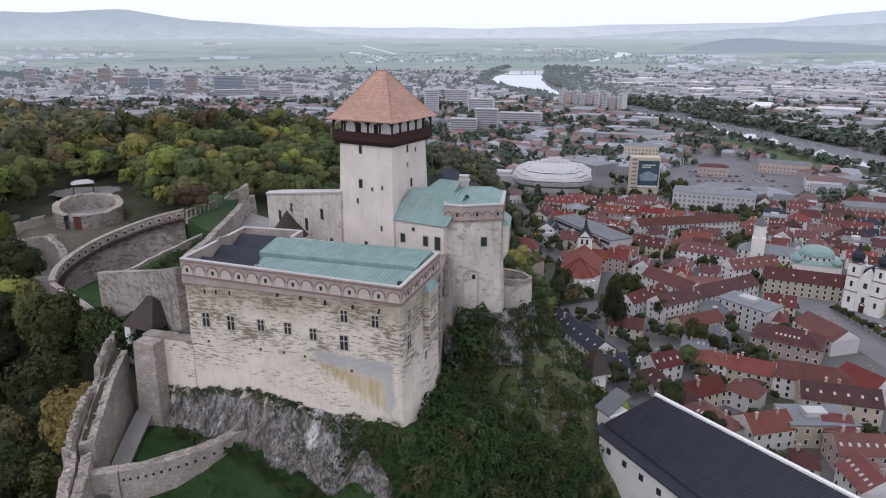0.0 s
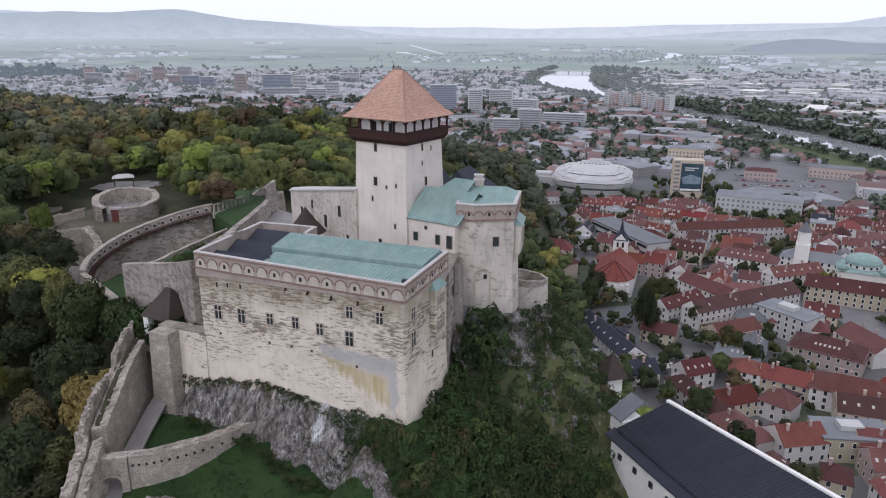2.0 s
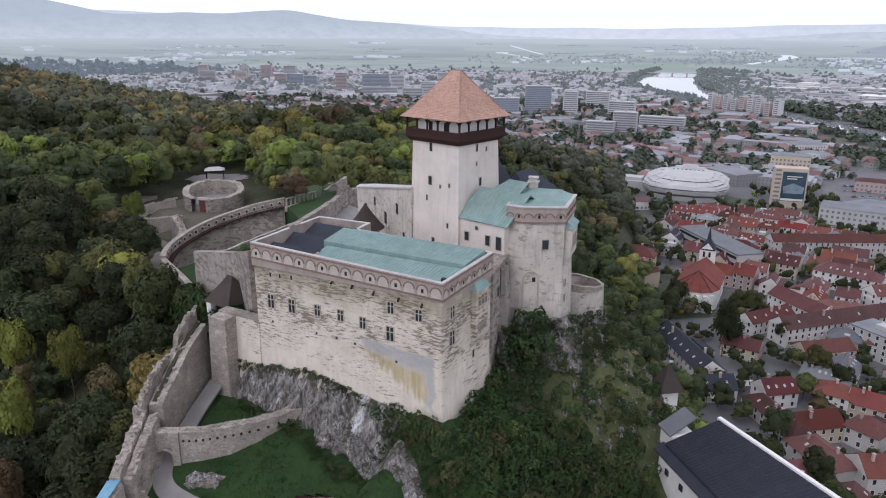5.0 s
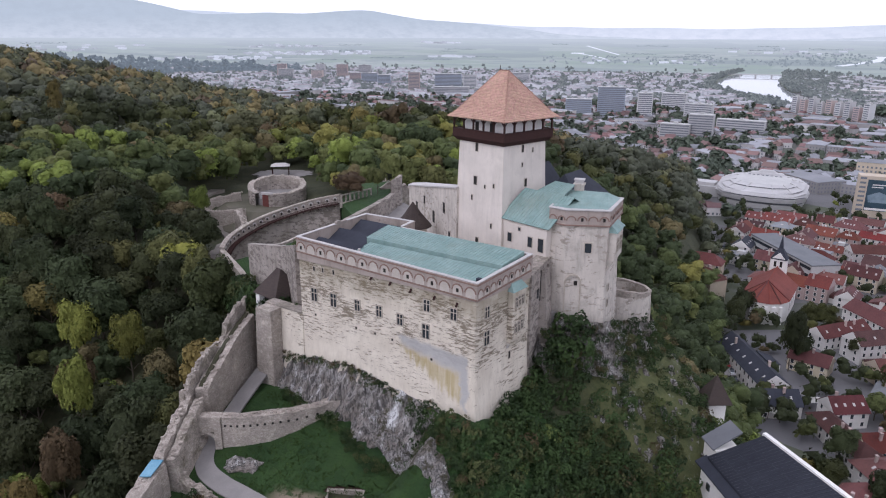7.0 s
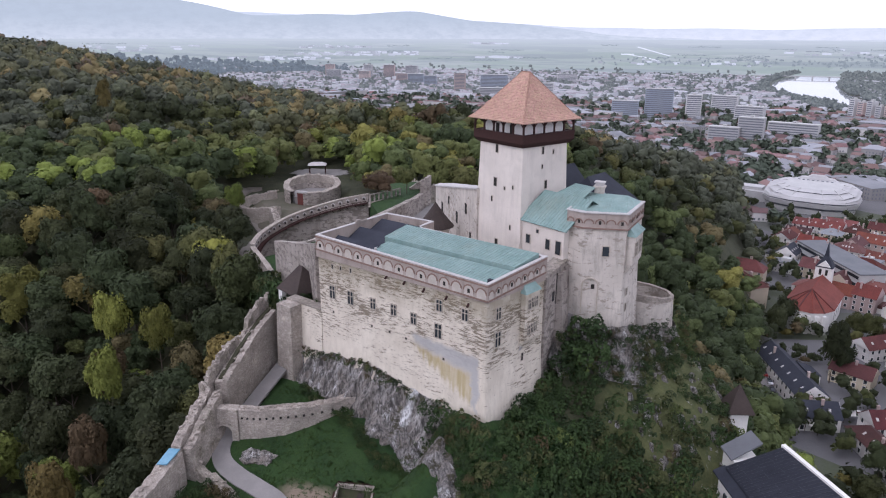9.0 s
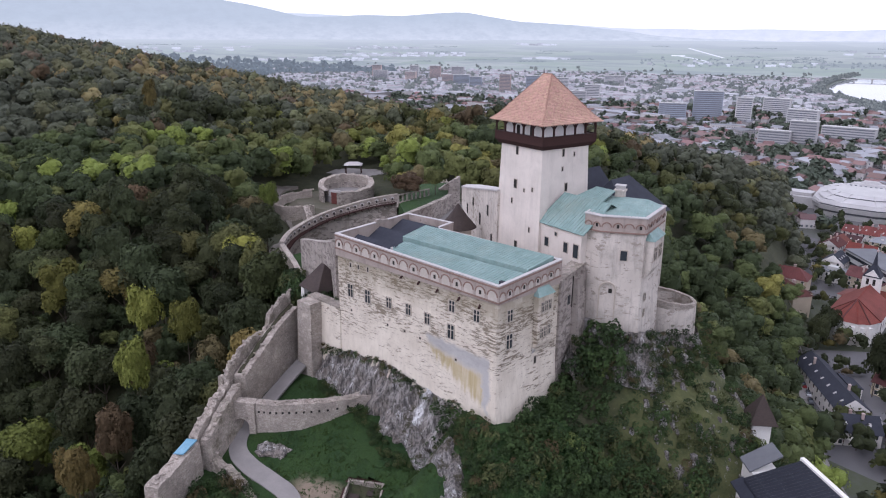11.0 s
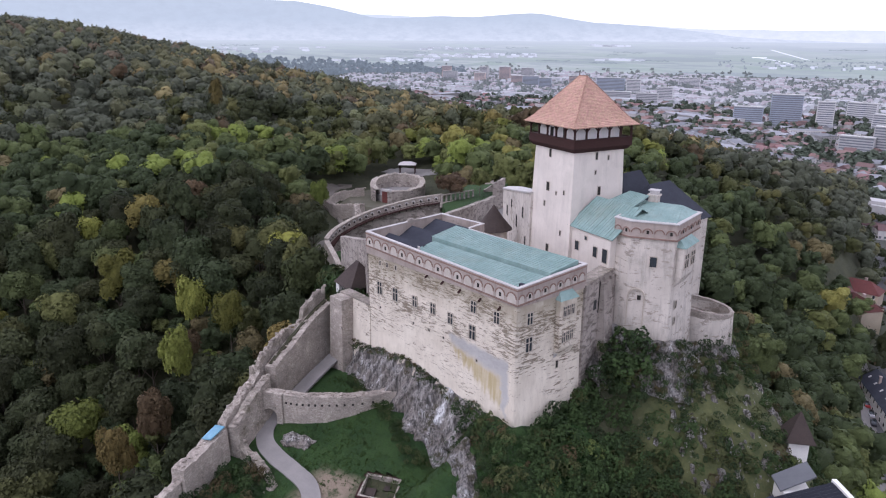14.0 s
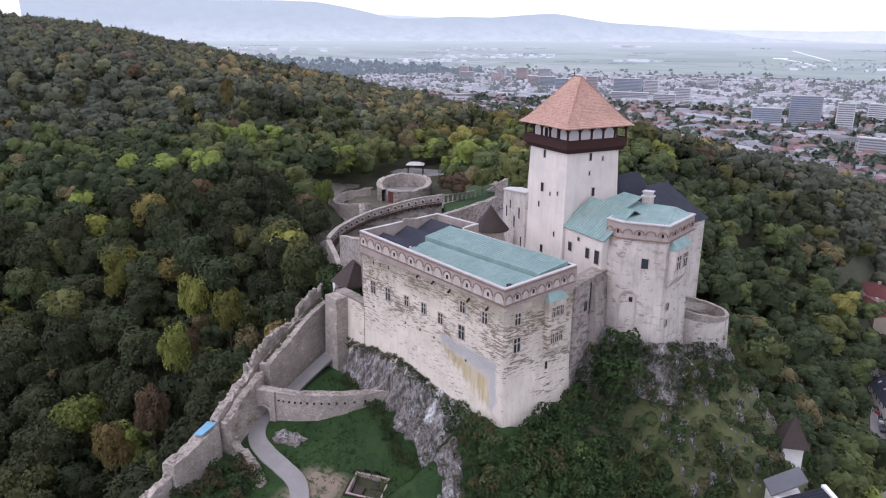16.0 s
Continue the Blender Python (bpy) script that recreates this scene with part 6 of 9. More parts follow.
spur()
for x, y, z, r, sd in ((-38.5, 101, 54.5, 2.2, 1), (-43, 97, 53.2, 1.8, 2), (-41.5, 99.5, 53.8, 2.0, 3), (-43.6, 85.6, 51.8, 2.0, 4), (-41.4, 86.4, 52.0, 1.5, 5)):
    g = Geo()
    for a in range(7):
        for b in range(12):
            d = Vector((math.cos(b * math.pi / 6) * math.cos(a * 0.26), math.sin(b * math.pi / 6) * math.cos(a * 0.26), math.sin(a * 0.26)))
            k_ = r * (1 + 0.45 * noise.fractal(d * 1.6 + Vector((sd, 0, 0)), 0.8, 2, 4))
            g.v.append((x + d.x * k_ * 1.3, y + d.y * k_, z - 0.6 + d.z * k_ * 0.75))
    for a in range(6):
        for b in range(12):
            g.f.append((12 * a + b, 12 * a + (b + 1) % 12, 12 * a + 12 + (b + 1) % 12, 12 * a + 12 + b))
    whole("boulder", g, M["rock"], "pale limestone outcrop in the lawn", "rock", "rock outcrops")

# lawn before the cliff, path
def lawn_top(X, Y):
    """The turf's surface; east of the rock rib it lies on the natural slope."""
    e = smooth01(X, -12, -3)
    return np.maximum(lawn_level(X, Y) * (1 - e) + (rough_ground(X, Y) + 0.45) * e, np.where(X > -30, rough_ground(X, Y) + 0.35, 0.0))


PIT = pose(-23.6, 84.2, float(lawn_top(np.array(-23.6), np.array(84.2))) - 0.4, 10.5, 3.5, 18)


def off_pit(X, Y):
    """False inside the pit."""
    c, sn = math.cos(radians(18)), math.sin(radians(18))
    u, v = c * (X + 23.6) + sn * (Y - 84.2), -sn * (X + 23.6) + c * (Y - 84.2)
    return (np.abs(u) > 2.7) | (np.abs(v) > 2.1)


lawn = sheet("lawn", "damp dark green lawn below the castle rock", "lawn", M["grass"], -53, 6, 60, 106, lawn_top, 0.6, keep=off_pit)


def ribbon(name, label, category, pts, width, zf, material, lift=0.05, n=60, kind="structure", thick=0.4):
    """A path or road along pts at zf(x, y)."""
    line = curve_points([(x, y, 0) for x, y in pts], n)
    g = Geo()
    for i, p in enumerate(line):
        d = (line[min(i + 1, n)] - line[max(i - 1, 0)]).normalized()
        w = Vector((-d.y, d.x, 0)) * width / 2
        for q in (p - w, p + w):
            z = float(zf(q.x, q.y)) + lift
            g.v += [(q.x, q.y, z), (q.x, q.y, z - thick)]
    for i in range(n):
        o, q = 4 * i, 4 * i + 4
        g.f += [(o, o + 2, q + 2, q), (o, q, q + 1, o + 1), (o + 2, o + 3, q + 3, q + 2)]
    return whole(name, g, material, label, category, kind=kind)


def gate_ramp(x, y):
    return np.maximum(np.interp(y, [60, 78, 82, 86, 96, 108], [46, 49.9, 51.2, 52.6, 54.6, 57.5]), lawn_level(x, y) * (np.asarray(y) < 86))


ribbon("path", "curving grey path up to the castle gate", "path", [(-51.4, 110), (-51.2, 100), (-50.6, 92), (-49.9, 86.5), (-47.6, 83), (-43.4, 81.2), (-38.5, 80.0), (-33.5, 78.4), (-29, 74)], 3.0, gate_ramp, M["path"], 0.22)
ribbon("path", "trodden sandy path outside the fortress wall", "path", EARTH, 6.0, lambda x, y: rough_ground(x, y), sand, 0.9, 60, thick=1.5)
pit = thing("excavation_pit", "dark stone-lined excavation pit sunk into the lawn", "pit", PIT.translation, 18)
pit.matrix_basis = PIT
part("wall", Geo().box(-3, 3, -2.5, -2.1, -1.6, 0.12).box(-3, 3, 2.1, 2.5, -1.6, 0.12).box(-3, -2.7, -2.1, 2.1, -1.6, 0.12).box(2.7, 3, -2.1, 2.1, -1.6, 0.12), M["rubble"], pit)
part("edging", Geo().box(-3.3, 3.3, -2.75, -2.5, -1, 0.2).box(-3.3, 3.3, 2.5, 2.75, -1, 0.2).box(-3.3, -3.0, -2.5, 2.5, -1, 0.2).box(3.0, 3.3, -2.5, 2.5, -1, 0.2), M["timber"], pit, "dark timber edging")
part("floor_fill", Geo().box(-2.7, 2.7, -2.1, 2.1, -1.8, -1.1).box(-2.2, -0.6, -1.4, 0.2, -1.1, -0.6).box(0.4, 1.6, 0.3, 1.6, -1.1, -0.75), M["shingle_dark"], pit, "dark pit floor")

yard = sheet("gravel_yard", "pale gravel yard round the open shelter", "yard", M["path"], -170, -104, 240, 296, lambda X, Y: height(X, Y) + 1.05, 2.0,
             keep=lambda X, Y: ((X + 139) / 14.5) ** 2 + ((Y - 266) / 9.5) ** 2 < 1 + 0.22 * np.sin(X * 0.5) * np.sin(Y * 0.6))


def tufts():
    """Grass blades in loose tufts over the lawn."""
    rng = np.random.default_rng(4)
    cx, cy = rng.uniform(-52, 0, 3600), rng.uniform(64, 104, 3600)
    x = (cx[:, None] + rng.normal(0, 0.28, (3600, 5))).reshape(-1)
    y = (cy[:, None] + rng.normal(0, 0.28, (3600, 5))).reshape(-1)
    lx, ly = local_palace(x, y)
    trail = np.interp(y, [67, 74, 78.4, 80, 81.2, 83, 86.5, 92, 110], [-24, -29, -33.5, -38.5, -43.4, -47.6, -49.9, -50.6, -51.4])
    ok = (ly < -3) & (np.abs(x - trail) > np.where(y < 84, 5.0, 2.4)) & (np.sin(x * 0.31) + np.sin(y * 0.37 + 1) + rng.normal(0, 0.4, len(x)) > -0.4)
    x, y = x[ok], y[ok]
    z = lawn_top(x, y)
    a, s = rng.uniform(0, 3.14, len(x)), rng.uniform(0.05, 0.13, len(x))
    dx, dy = np.cos(a) * s, np.sin(a) * s
    hgt = rng.uniform(0.10, 0.30, len(x))
    lean = rng.normal(0, 0.15, (2, len(x)))
    V = np.stack([np.stack([x - dx, y - dy, z - 0.05], 1), np.stack([x + dx, y + dy, z - 0.05], 1), np.stack([x + dx * 0.7 + lean[0], y + dy * 0.7 + lean[1], z + hgt], 1), np.stack([x - dx * 0.6 + lean[0], y - dy * 0.6 + lean[1], z + hgt * 0.8], 1)], 1).reshape(-1, 3)
    return V, np.arange(len(V)).reshape(-1, 4)


def slope_stones():
    """Pale rock fragments breaking through the steep turf below the corner tower."""
    rng, g = random.Random(91), Geo()
    for _ in range(420):
        x, y = rng.uniform(10, 33), rng.uniform(112, 148)
        if x < 12.5 and y > 117 or (x - 13) ** 2 + (y - 138.6) ** 2 < 6.8 ** 2 or noise.noise(Vector((x * 0.16, y * 0.16, 3.0))) < -0.12:
            continue
        r = rng.uniform(0.2, 0.8) * (1.5 if rng.random() < 0.15 else 1.0)
        z = float(rough_ground(x, y))
        g.frustum([(x + r * rng.uniform(0.8, 1.3) * math.cos(a), y + r * rng.uniform(0.6, 1.1) * math.sin(a)) for a in (0, 1.2, 2.3, 3.3, 4.4, 5.4)], z - 0.8, [(x + r * rng.uniform(0.3, 0.8) * math.cos(a), y + r * rng.uniform(0.3, 0.7) * math.sin(a)) for a in (0, 1.2, 2.3, 3.3, 4.4, 5.4)], z + r * rng.uniform(0.35, 0.9))
    tagged(new("slope_stones", g.mesh("slope_stones", M["scree"])), "pale limestone fragments in the steep turf", "rocks", kind="stuff")


slope_stones()
# ---------------------------------------------------------------- trees
def crown_template(seed, count, size, core=10, tall=1.0, sides=6, more=11):
    """Leaf clumps over a crown of uneven lobes, unit radius about 1, base at z = 0: vertices and quads."""
    rng = np.random.default_rng(seed)
    lobes = [(0.0, 0.0, 0.95 * tall, 0.72)]
    for i in range(more):
        a, r = rng.uniform(0, 6.28), rng.uniform(0.25, 0.66)
        lobes.append((r * math.cos(a), r * math.sin(a), rng.uniform(0.45, 1.40) * tall, rng.uniform(0.30, 0.50) * (11 / more) ** 0.3))
    lobes = np.array(lobes)
    pts, nrm = [], []
    while len(pts) < count:
        l = lobes[rng.integers(len(lobes))]
        d = rng.normal(size=3)
        d /= np.linalg.norm(d)
        if d[2] < -0.55:
            continue
        p = l[:3] + d * l[3] * rng.uniform(0.86, 1.10) * np.array([1, 1, 0.95])
        inside = ((np.linalg.norm((p - lobes[:, :3]) / np.array([1, 1, 0.9]), axis=1) < lobes[:, 3] * 0.8)).any()
        if not inside:
            pts.append(p)
            nrm.append(d + np.array([0, 0, 0.3]) + rng.normal(size=3) * 0.34)
    pts, nrm = np.array(pts), np.array(nrm)
    nrm /= np.linalg.norm(nrm, axis=1)[:, None]
    t = np.cross(nrm, rng.normal(size=(len(pts), 3)))
    t /= np.linalg.norm(t, axis=1)[:, None]
    b = np.cross(nrm, t)
    s = (size * rng.uniform(0.6, 1.35, len(pts)))[:, None]
    bend = nrm * s * 0.35
    V = np.stack([pts - t * s - b * s * 0.7 - bend, pts + t * s - b * s * 0.6, pts + t * s * 0.8 + b * s - bend, pts - t * s * 0.7 + b * s * 0.8], 1).reshape(-1, 3)
    F = np.arange(len(V)).reshape(-1, 4)
    if core:
        cv, cf = [], []
        bands = ((0.90, -0.40), (0.97, 0.2), (0.66, 0.74), (0.10, 0.98)) if core > 4 else ((0.85, -0.45), (0.9, 0.4), (0.05, 0.95))
        for lx, ly, lz, lr in lobes[:core]:
            o = len(cv)
            r = lr * (0.94 if core > 1 else 1.05)
            for k, (rr, zz) in enumerate(bands):
                for q in range(sides):
                    a = (q + 0.5 * k) * 2 * math.pi / sides
                    w = r * rng.uniform(0.82, 1.14)
                    cv.append((lx + w * rr * math.cos(a), ly + w * rr * math.sin(a), lz + w * zz * 0.9))
            for k in range(len(bands) - 1):
                for q in range(sides):
                    cf.append((o + sides * k + q, o + sides * k + (q + 1) % sides, o + sides * k + sides + (q + 1) % sides, o + sides * k + sides + q))
        F = np.concatenate([F, np.array(cf) + len(V)])
        V = np.concatenate([V, np.array(cv)])
    return V, F, np.arange(len(F)) >= count


def raw_mesh(name, V, F, mats, index=None, smooth=None):
    me = bpy.data.meshes.new(name)
    me.vertices.add(len(V))
    me.vertices.foreach_set("co", np.asarray(V, np.float32).reshape(-1))
    me.loops.add(F.size)
    me.loops.foreach_set("vertex_index", F.reshape(-1).astype(np.int32))
    me.polygons.add(len(F))
    me.polygons.foreach_set("loop_start", np.arange(0, F.size, 4, dtype=np.int32))
    for mt in mats:
        me.materials.append(mt)
    if index is not None:
        me.polygons.foreach_set("material_index", index.astype(np.int32))
    if smooth is not None:
        me.polygons.foreach_set("use_smooth", smooth)
    me.update(calc_edges=True)
    me.validate()
    return me


def trunk_geo(h, r):
    g = Geo().cone(0, 0, r, -1.5, r * 0.75, h * 0.35, 7).cone(0, 0, r * 0.75, h * 0.35, r * 0.3, h * 0.75, 7)
    for a in (0.4, 2.3, 4.3):
        g.beam((0, 0, h * 0.3), (0.25 * h * math.cos(a), 0.25 * h * math.sin(a), h * 0.6), r * 0.5)
    return g


NEAR = [crown_template(s, 1500, 0.048, 10, tall=tl, sides=7, more=16) for s, tl in ((1, 1.0), (2, 1.15), (3, 0.95), (4, 1.3))]
MIDC = [crown_template(s, 230, 0.066, 9, tall=tl, sides=6, more=12) for s, tl in ((11, 1.0), (12, 1.15), (13, 0.95), (14, 1.25))]
SCRUBC = [crown_template(s, 175, 0.092, 0, tall=tl) for s, tl in ((51, 0.7), (52, 0.8), (53, 0.65), (54, 0.95))]
BUSHC = [crown_template(s, 64, 0.19, 0, tall=tl) for s, tl in ((31, 0.7), (32, 0.8), (33, 0.65), (34, 0.9))]
TOWNC = [crown_template(s, 10, 0.46, 1, tall=tl, sides=5) for s, tl in ((41, 1.0), (42, 1.1), (43, 0.9))]
RIDGEC = [crown_template(s, 22, 0.125, 3, tall=tl, sides=5, more=5) for s, tl in ((61, 0.9), (62, 1.0), (63, 0.85))]
FARC = [crown_template(s, 72, 0.085, 5, tall=tl, sides=5, more=8) for s, tl in ((21, 1.0), (22, 1.1), (23, 0.9))]
CROWN_MESH = [[raw_mesh("crown", V, F, [lf], None, S) for lf in LEAF] for V, F, S in NEAR]
TRUNK_MESH = trunk_geo(1.6, 0.05).mesh("trunk", M["bark"])
TREE_LABEL = ["dark green deciduous tree on the castle hill", "green deciduous tree on the castle hill", "olive green tree turning in early autumn", "yellow autumn tree among green woods", "russet brown autumn tree on the slope", "bright yellow-green young tree on the slope"]


def one_tree(x, y, z, r, hue, rng, label=None, stretch=1.0):
    tree = thing("tree", label or TREE_LABEL[hue], "tree", (x, y, z), rng.uniform(0, 360), "trees of the castle hill")
    c = part("crown", CROWN_MESH[rng.randrange(4)][hue], None, tree)
    c.matrix_basis = Matrix.Translation((0, 0, r * 0.55)) @ Matrix.Diagonal((r, r, r * stretch, 1))
    t = part("trunk", TRUNK_MESH, None, tree)
    t.matrix_basis = Matrix.Diagonal((r, r, r, 1))
    return tree


def hue_at(x, y, rng):
    """Mostly greens; yellow and russet in drifts; dark leaves paint in the hollow's shade."""
    d = noise.fractal(Vector((x * 0.011, y * 0.011, 3.0)), 1, 2, 3)
    w = [0.42, 0.33, 0.17, 0.012, 0.045, 0.025]
    if d > 0.15:
        w = [0.25, 0.32, 0.27, 0.04, 0.07, 0.05]
    if 400 < math.hypot(x - 20, y) < 640 and x > -1.15 * y:
        w = [0.12, 0.22, 0.28, 0.26, 0.08, 0.04]
    # Near hollow: its shade is put in as mostly the darkest leaves.
    if y < 165:
        w = [0.80, 0.10, 0.03, 0.012, 0.018, 0.04]
    elif x < -130 - 0.25 * y and y < 330:
        w = [0.56, 0.26, 0.10, 0.02, 0.03, 0.03]
    elif x > -40:
        w = [0.74, 0.16, 0.06, 0.008, 0.02, 0.012]
    # A lighter leaf mix stands in for the brighter-lit ridge.
    elif x > -330 and y > 210 and math.hypot(x - 20, y) < 400:
        w = [0.13, 0.31, 0.33, 0.08, 0.05, 0.10]
    return rng.choices(range(6), w)[0]


CASTLE_GROUND = [(-96, 150), (-76, 129), (-63.5, 113), (-62.5, 95), (-58, 56), (0, 56), (20, 175), (-32, 219), (-80, 219), (-84, 180), (-97, 163)]


def inside(poly, x, y):
    hit_ = False
    for (x0, y0), (x1, y1) in zip(poly, poly[1:] + poly[:1]):
        if (y0 > y) != (y1 > y) and x < x0 + (y - y0) * (x1 - x0) / (y1 - y0):
            hit_ = not hit_
    return hit_


def clear_of_castle(x, y):
    """False where the castle, its walls, lawn and yards stand."""
    if inside(CASTLE_GROUND, x, y):
        return False
    if (x + 120) ** 2 + (y - 226) ** 2 < 20 ** 2:
        return False
    for f in (0.0, 0.25, 0.5, 0.75, 1.0):
        if (x + 146 - 44 * f) ** 2 + (y - 280 + 108 * f) ** 2 < (8.0 if f > 0.3 else 3.0) ** 2:
            return False
    if (x + 134) ** 2 + (y - 250) ** 2 < 15 ** 2 or (x + 122) ** 2 + (y - 214) ** 2 < 16 ** 2 or (x + 102) ** 2 + (y - 203) ** 2 < 16 ** 2:
        return False
    if inside([(-142, 203), (-118, 178), (-98, 158), (-74, 168), (-77, 206), (-100, 232), (-135, 238)], x, y):
        return False
    if (x > 28 and 336 < y < 388) or (x > 45 and 222 < y < 340):
        return False
    return not ((x + 140) / 17) ** 2 + ((y - 266) / 11) ** 2 < 1


def wood_at(x, y):
    """True on the hill and its long wooded foot."""
    return height(x, y) > TOWN + 5 or (230 < y < 690 and -70 < x < 42)


# trees that stand out by their colour or height: x, y, top, crown radius, hue
MARKED = [(-104.8, 115.8, 59.5, 4.4, 5), (-87.2, 111.7, 61.0, 3.8, 5), (-86.6, 96.0, 57.0, 4.0, 5), (-75.4, 72.2, 50.5, 3.6, 3), (-80, 84, 50.0, 4.0, 4), (-120.0, 182.7, 71.5, 3.4, 5), (-82.7, 132.0, 69.0, 4.6, 1),
          (-76.0, 108.0, 55.0, 4.4, 4), (-95.0, 104.0, 54.0, 4.6, 4), (-161, 310, 74.0, 6.0, 3), (-234.7, 244, 95.0, 4.0, 3)]


def plant_forest():
    rng = random.Random(11)
    near, groups = [], {}
    def bucket(tag, tmpl, x, y, z, r, hue):
        groups.setdefault(tag, []).append((tmpl, x, y, z, r, hue))
    y = 62.0
    while y < 900:
        dist_row = y
        gap = 7.9 if y < 330 else (9.2 if y < 520 else 11.4)
        full = gap
        x = -110 - 1.75 * y
        while x < 62:
            px, py = x + rng.uniform(-0.45, 0.45) * gap, y + rng.uniform(-0.45, 0.45) * gap
            gap = full if x > -330 else 12.2
            x += gap
            if not wood_at(px, py) or not clear_of_castle(px, py):
                continue
            if px > -25 and py < 175:
                continue
            z = float(height(px, py))
            d = math.hypot(px - 20, py)
            r = rng.choice((3.6, 4.6, 5.4, 6.0, 6.6)) * rng.uniform(0.9, 1.1)
            hue = hue_at(px, py, rng)
            if d < 235 and len(near) < 290 and px < -40:
                near.append((px, py, z, r, hue))
            elif d < 340:
                bucket("mid", rng.randrange(4), px, py, z, r, hue)
            else:
                # Farther trees switch to the haze-paled leaf colours.
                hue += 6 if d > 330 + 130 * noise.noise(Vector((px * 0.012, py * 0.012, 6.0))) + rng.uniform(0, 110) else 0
                bucket("far" if d < 430 else "ridge", rng.randrange(3), px, py, z, r * (1.0 if gap < 10 else 1.12), hue)
        y += full * 0.9
    near = [q for q in near if all((q[0] - k[0]) ** 2 + (q[1] - k[1]) ** 2 > (0.7 * k[3] + 3) ** 2 for k in MARKED)]
    for px, py, top, r, hue in MARKED:
        z = max(float(height(px, py)), top - 3.6 * r)
        one_tree(px, py, z, r, hue, rng, None, min(2.0, max(0.8, (top - z - 0.55 * r) / (1.55 * r))))
    for px, py, z, r, hue in near:
        one_tree(px, py, z - 0.5, r, hue, rng, None, rng.uniform(0.95, 1.35))
    # young trees filling the gaps below the tall ones
    for _ in range(900):
        px, py = rng.uniform(-200, -48), rng.uniform(58, 225)
        if math.hypot(px - 20, py) > 235 or not wood_at(px, py) or not clear_of_castle(px, py):
            continue
        if any((px - q[0]) ** 2 + (py - q[1]) ** 2 < (0.62 * q[3]) ** 2 for q in near):
            continue
        bucket("mid", rng.randrange(4), px, py, float(height(px, py)) - 0.5, rng.uniform(2.2, 3.6), rng.choices(range(6), [0.6, 0.2, 0.08, 0.01, 0.07, 0.04])[0])
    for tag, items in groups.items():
        join_trees("woodland", "mixed woodland in early autumn colours over the ridge", items, {"mid": MIDC, "far": FARC, "ridge": RIDGEC}[tag], rng, LEAF + HAZE_LEAF)


def join_trees(name, label, items, templates, rng, mats=None, sink=0.55):
    Vs, Fs, mi, sm, o = [], [], [], [], 0
    for tmpl, x, y, z, r, hue in items:
        V, F, S = templates[tmpl]
        sm.append(S)
        a = rng.uniform(0, 6.28)
        c, s = math.cos(a), math.sin(a)
        hgt = r * rng.uniform(0.85, 1.2)
        Vs.append(np.stack([x + r * (c * V[:, 0] - s * V[:, 1]), y + r * (s * V[:, 0] + c * V[:, 1]), z + sink * r + hgt * V[:, 2]], 1))
        Fs.append(F + o)
        mi.append(np.full(len(F), hue))
        o += len(V)
    me = raw_mesh(name, np.concatenate(Vs), np.concatenate(Fs), mats or LEAF, np.concatenate(mi), np.concatenate(sm))
    return tagged(new(name, me), label, "trees", kind="stuff")


plant_forest()


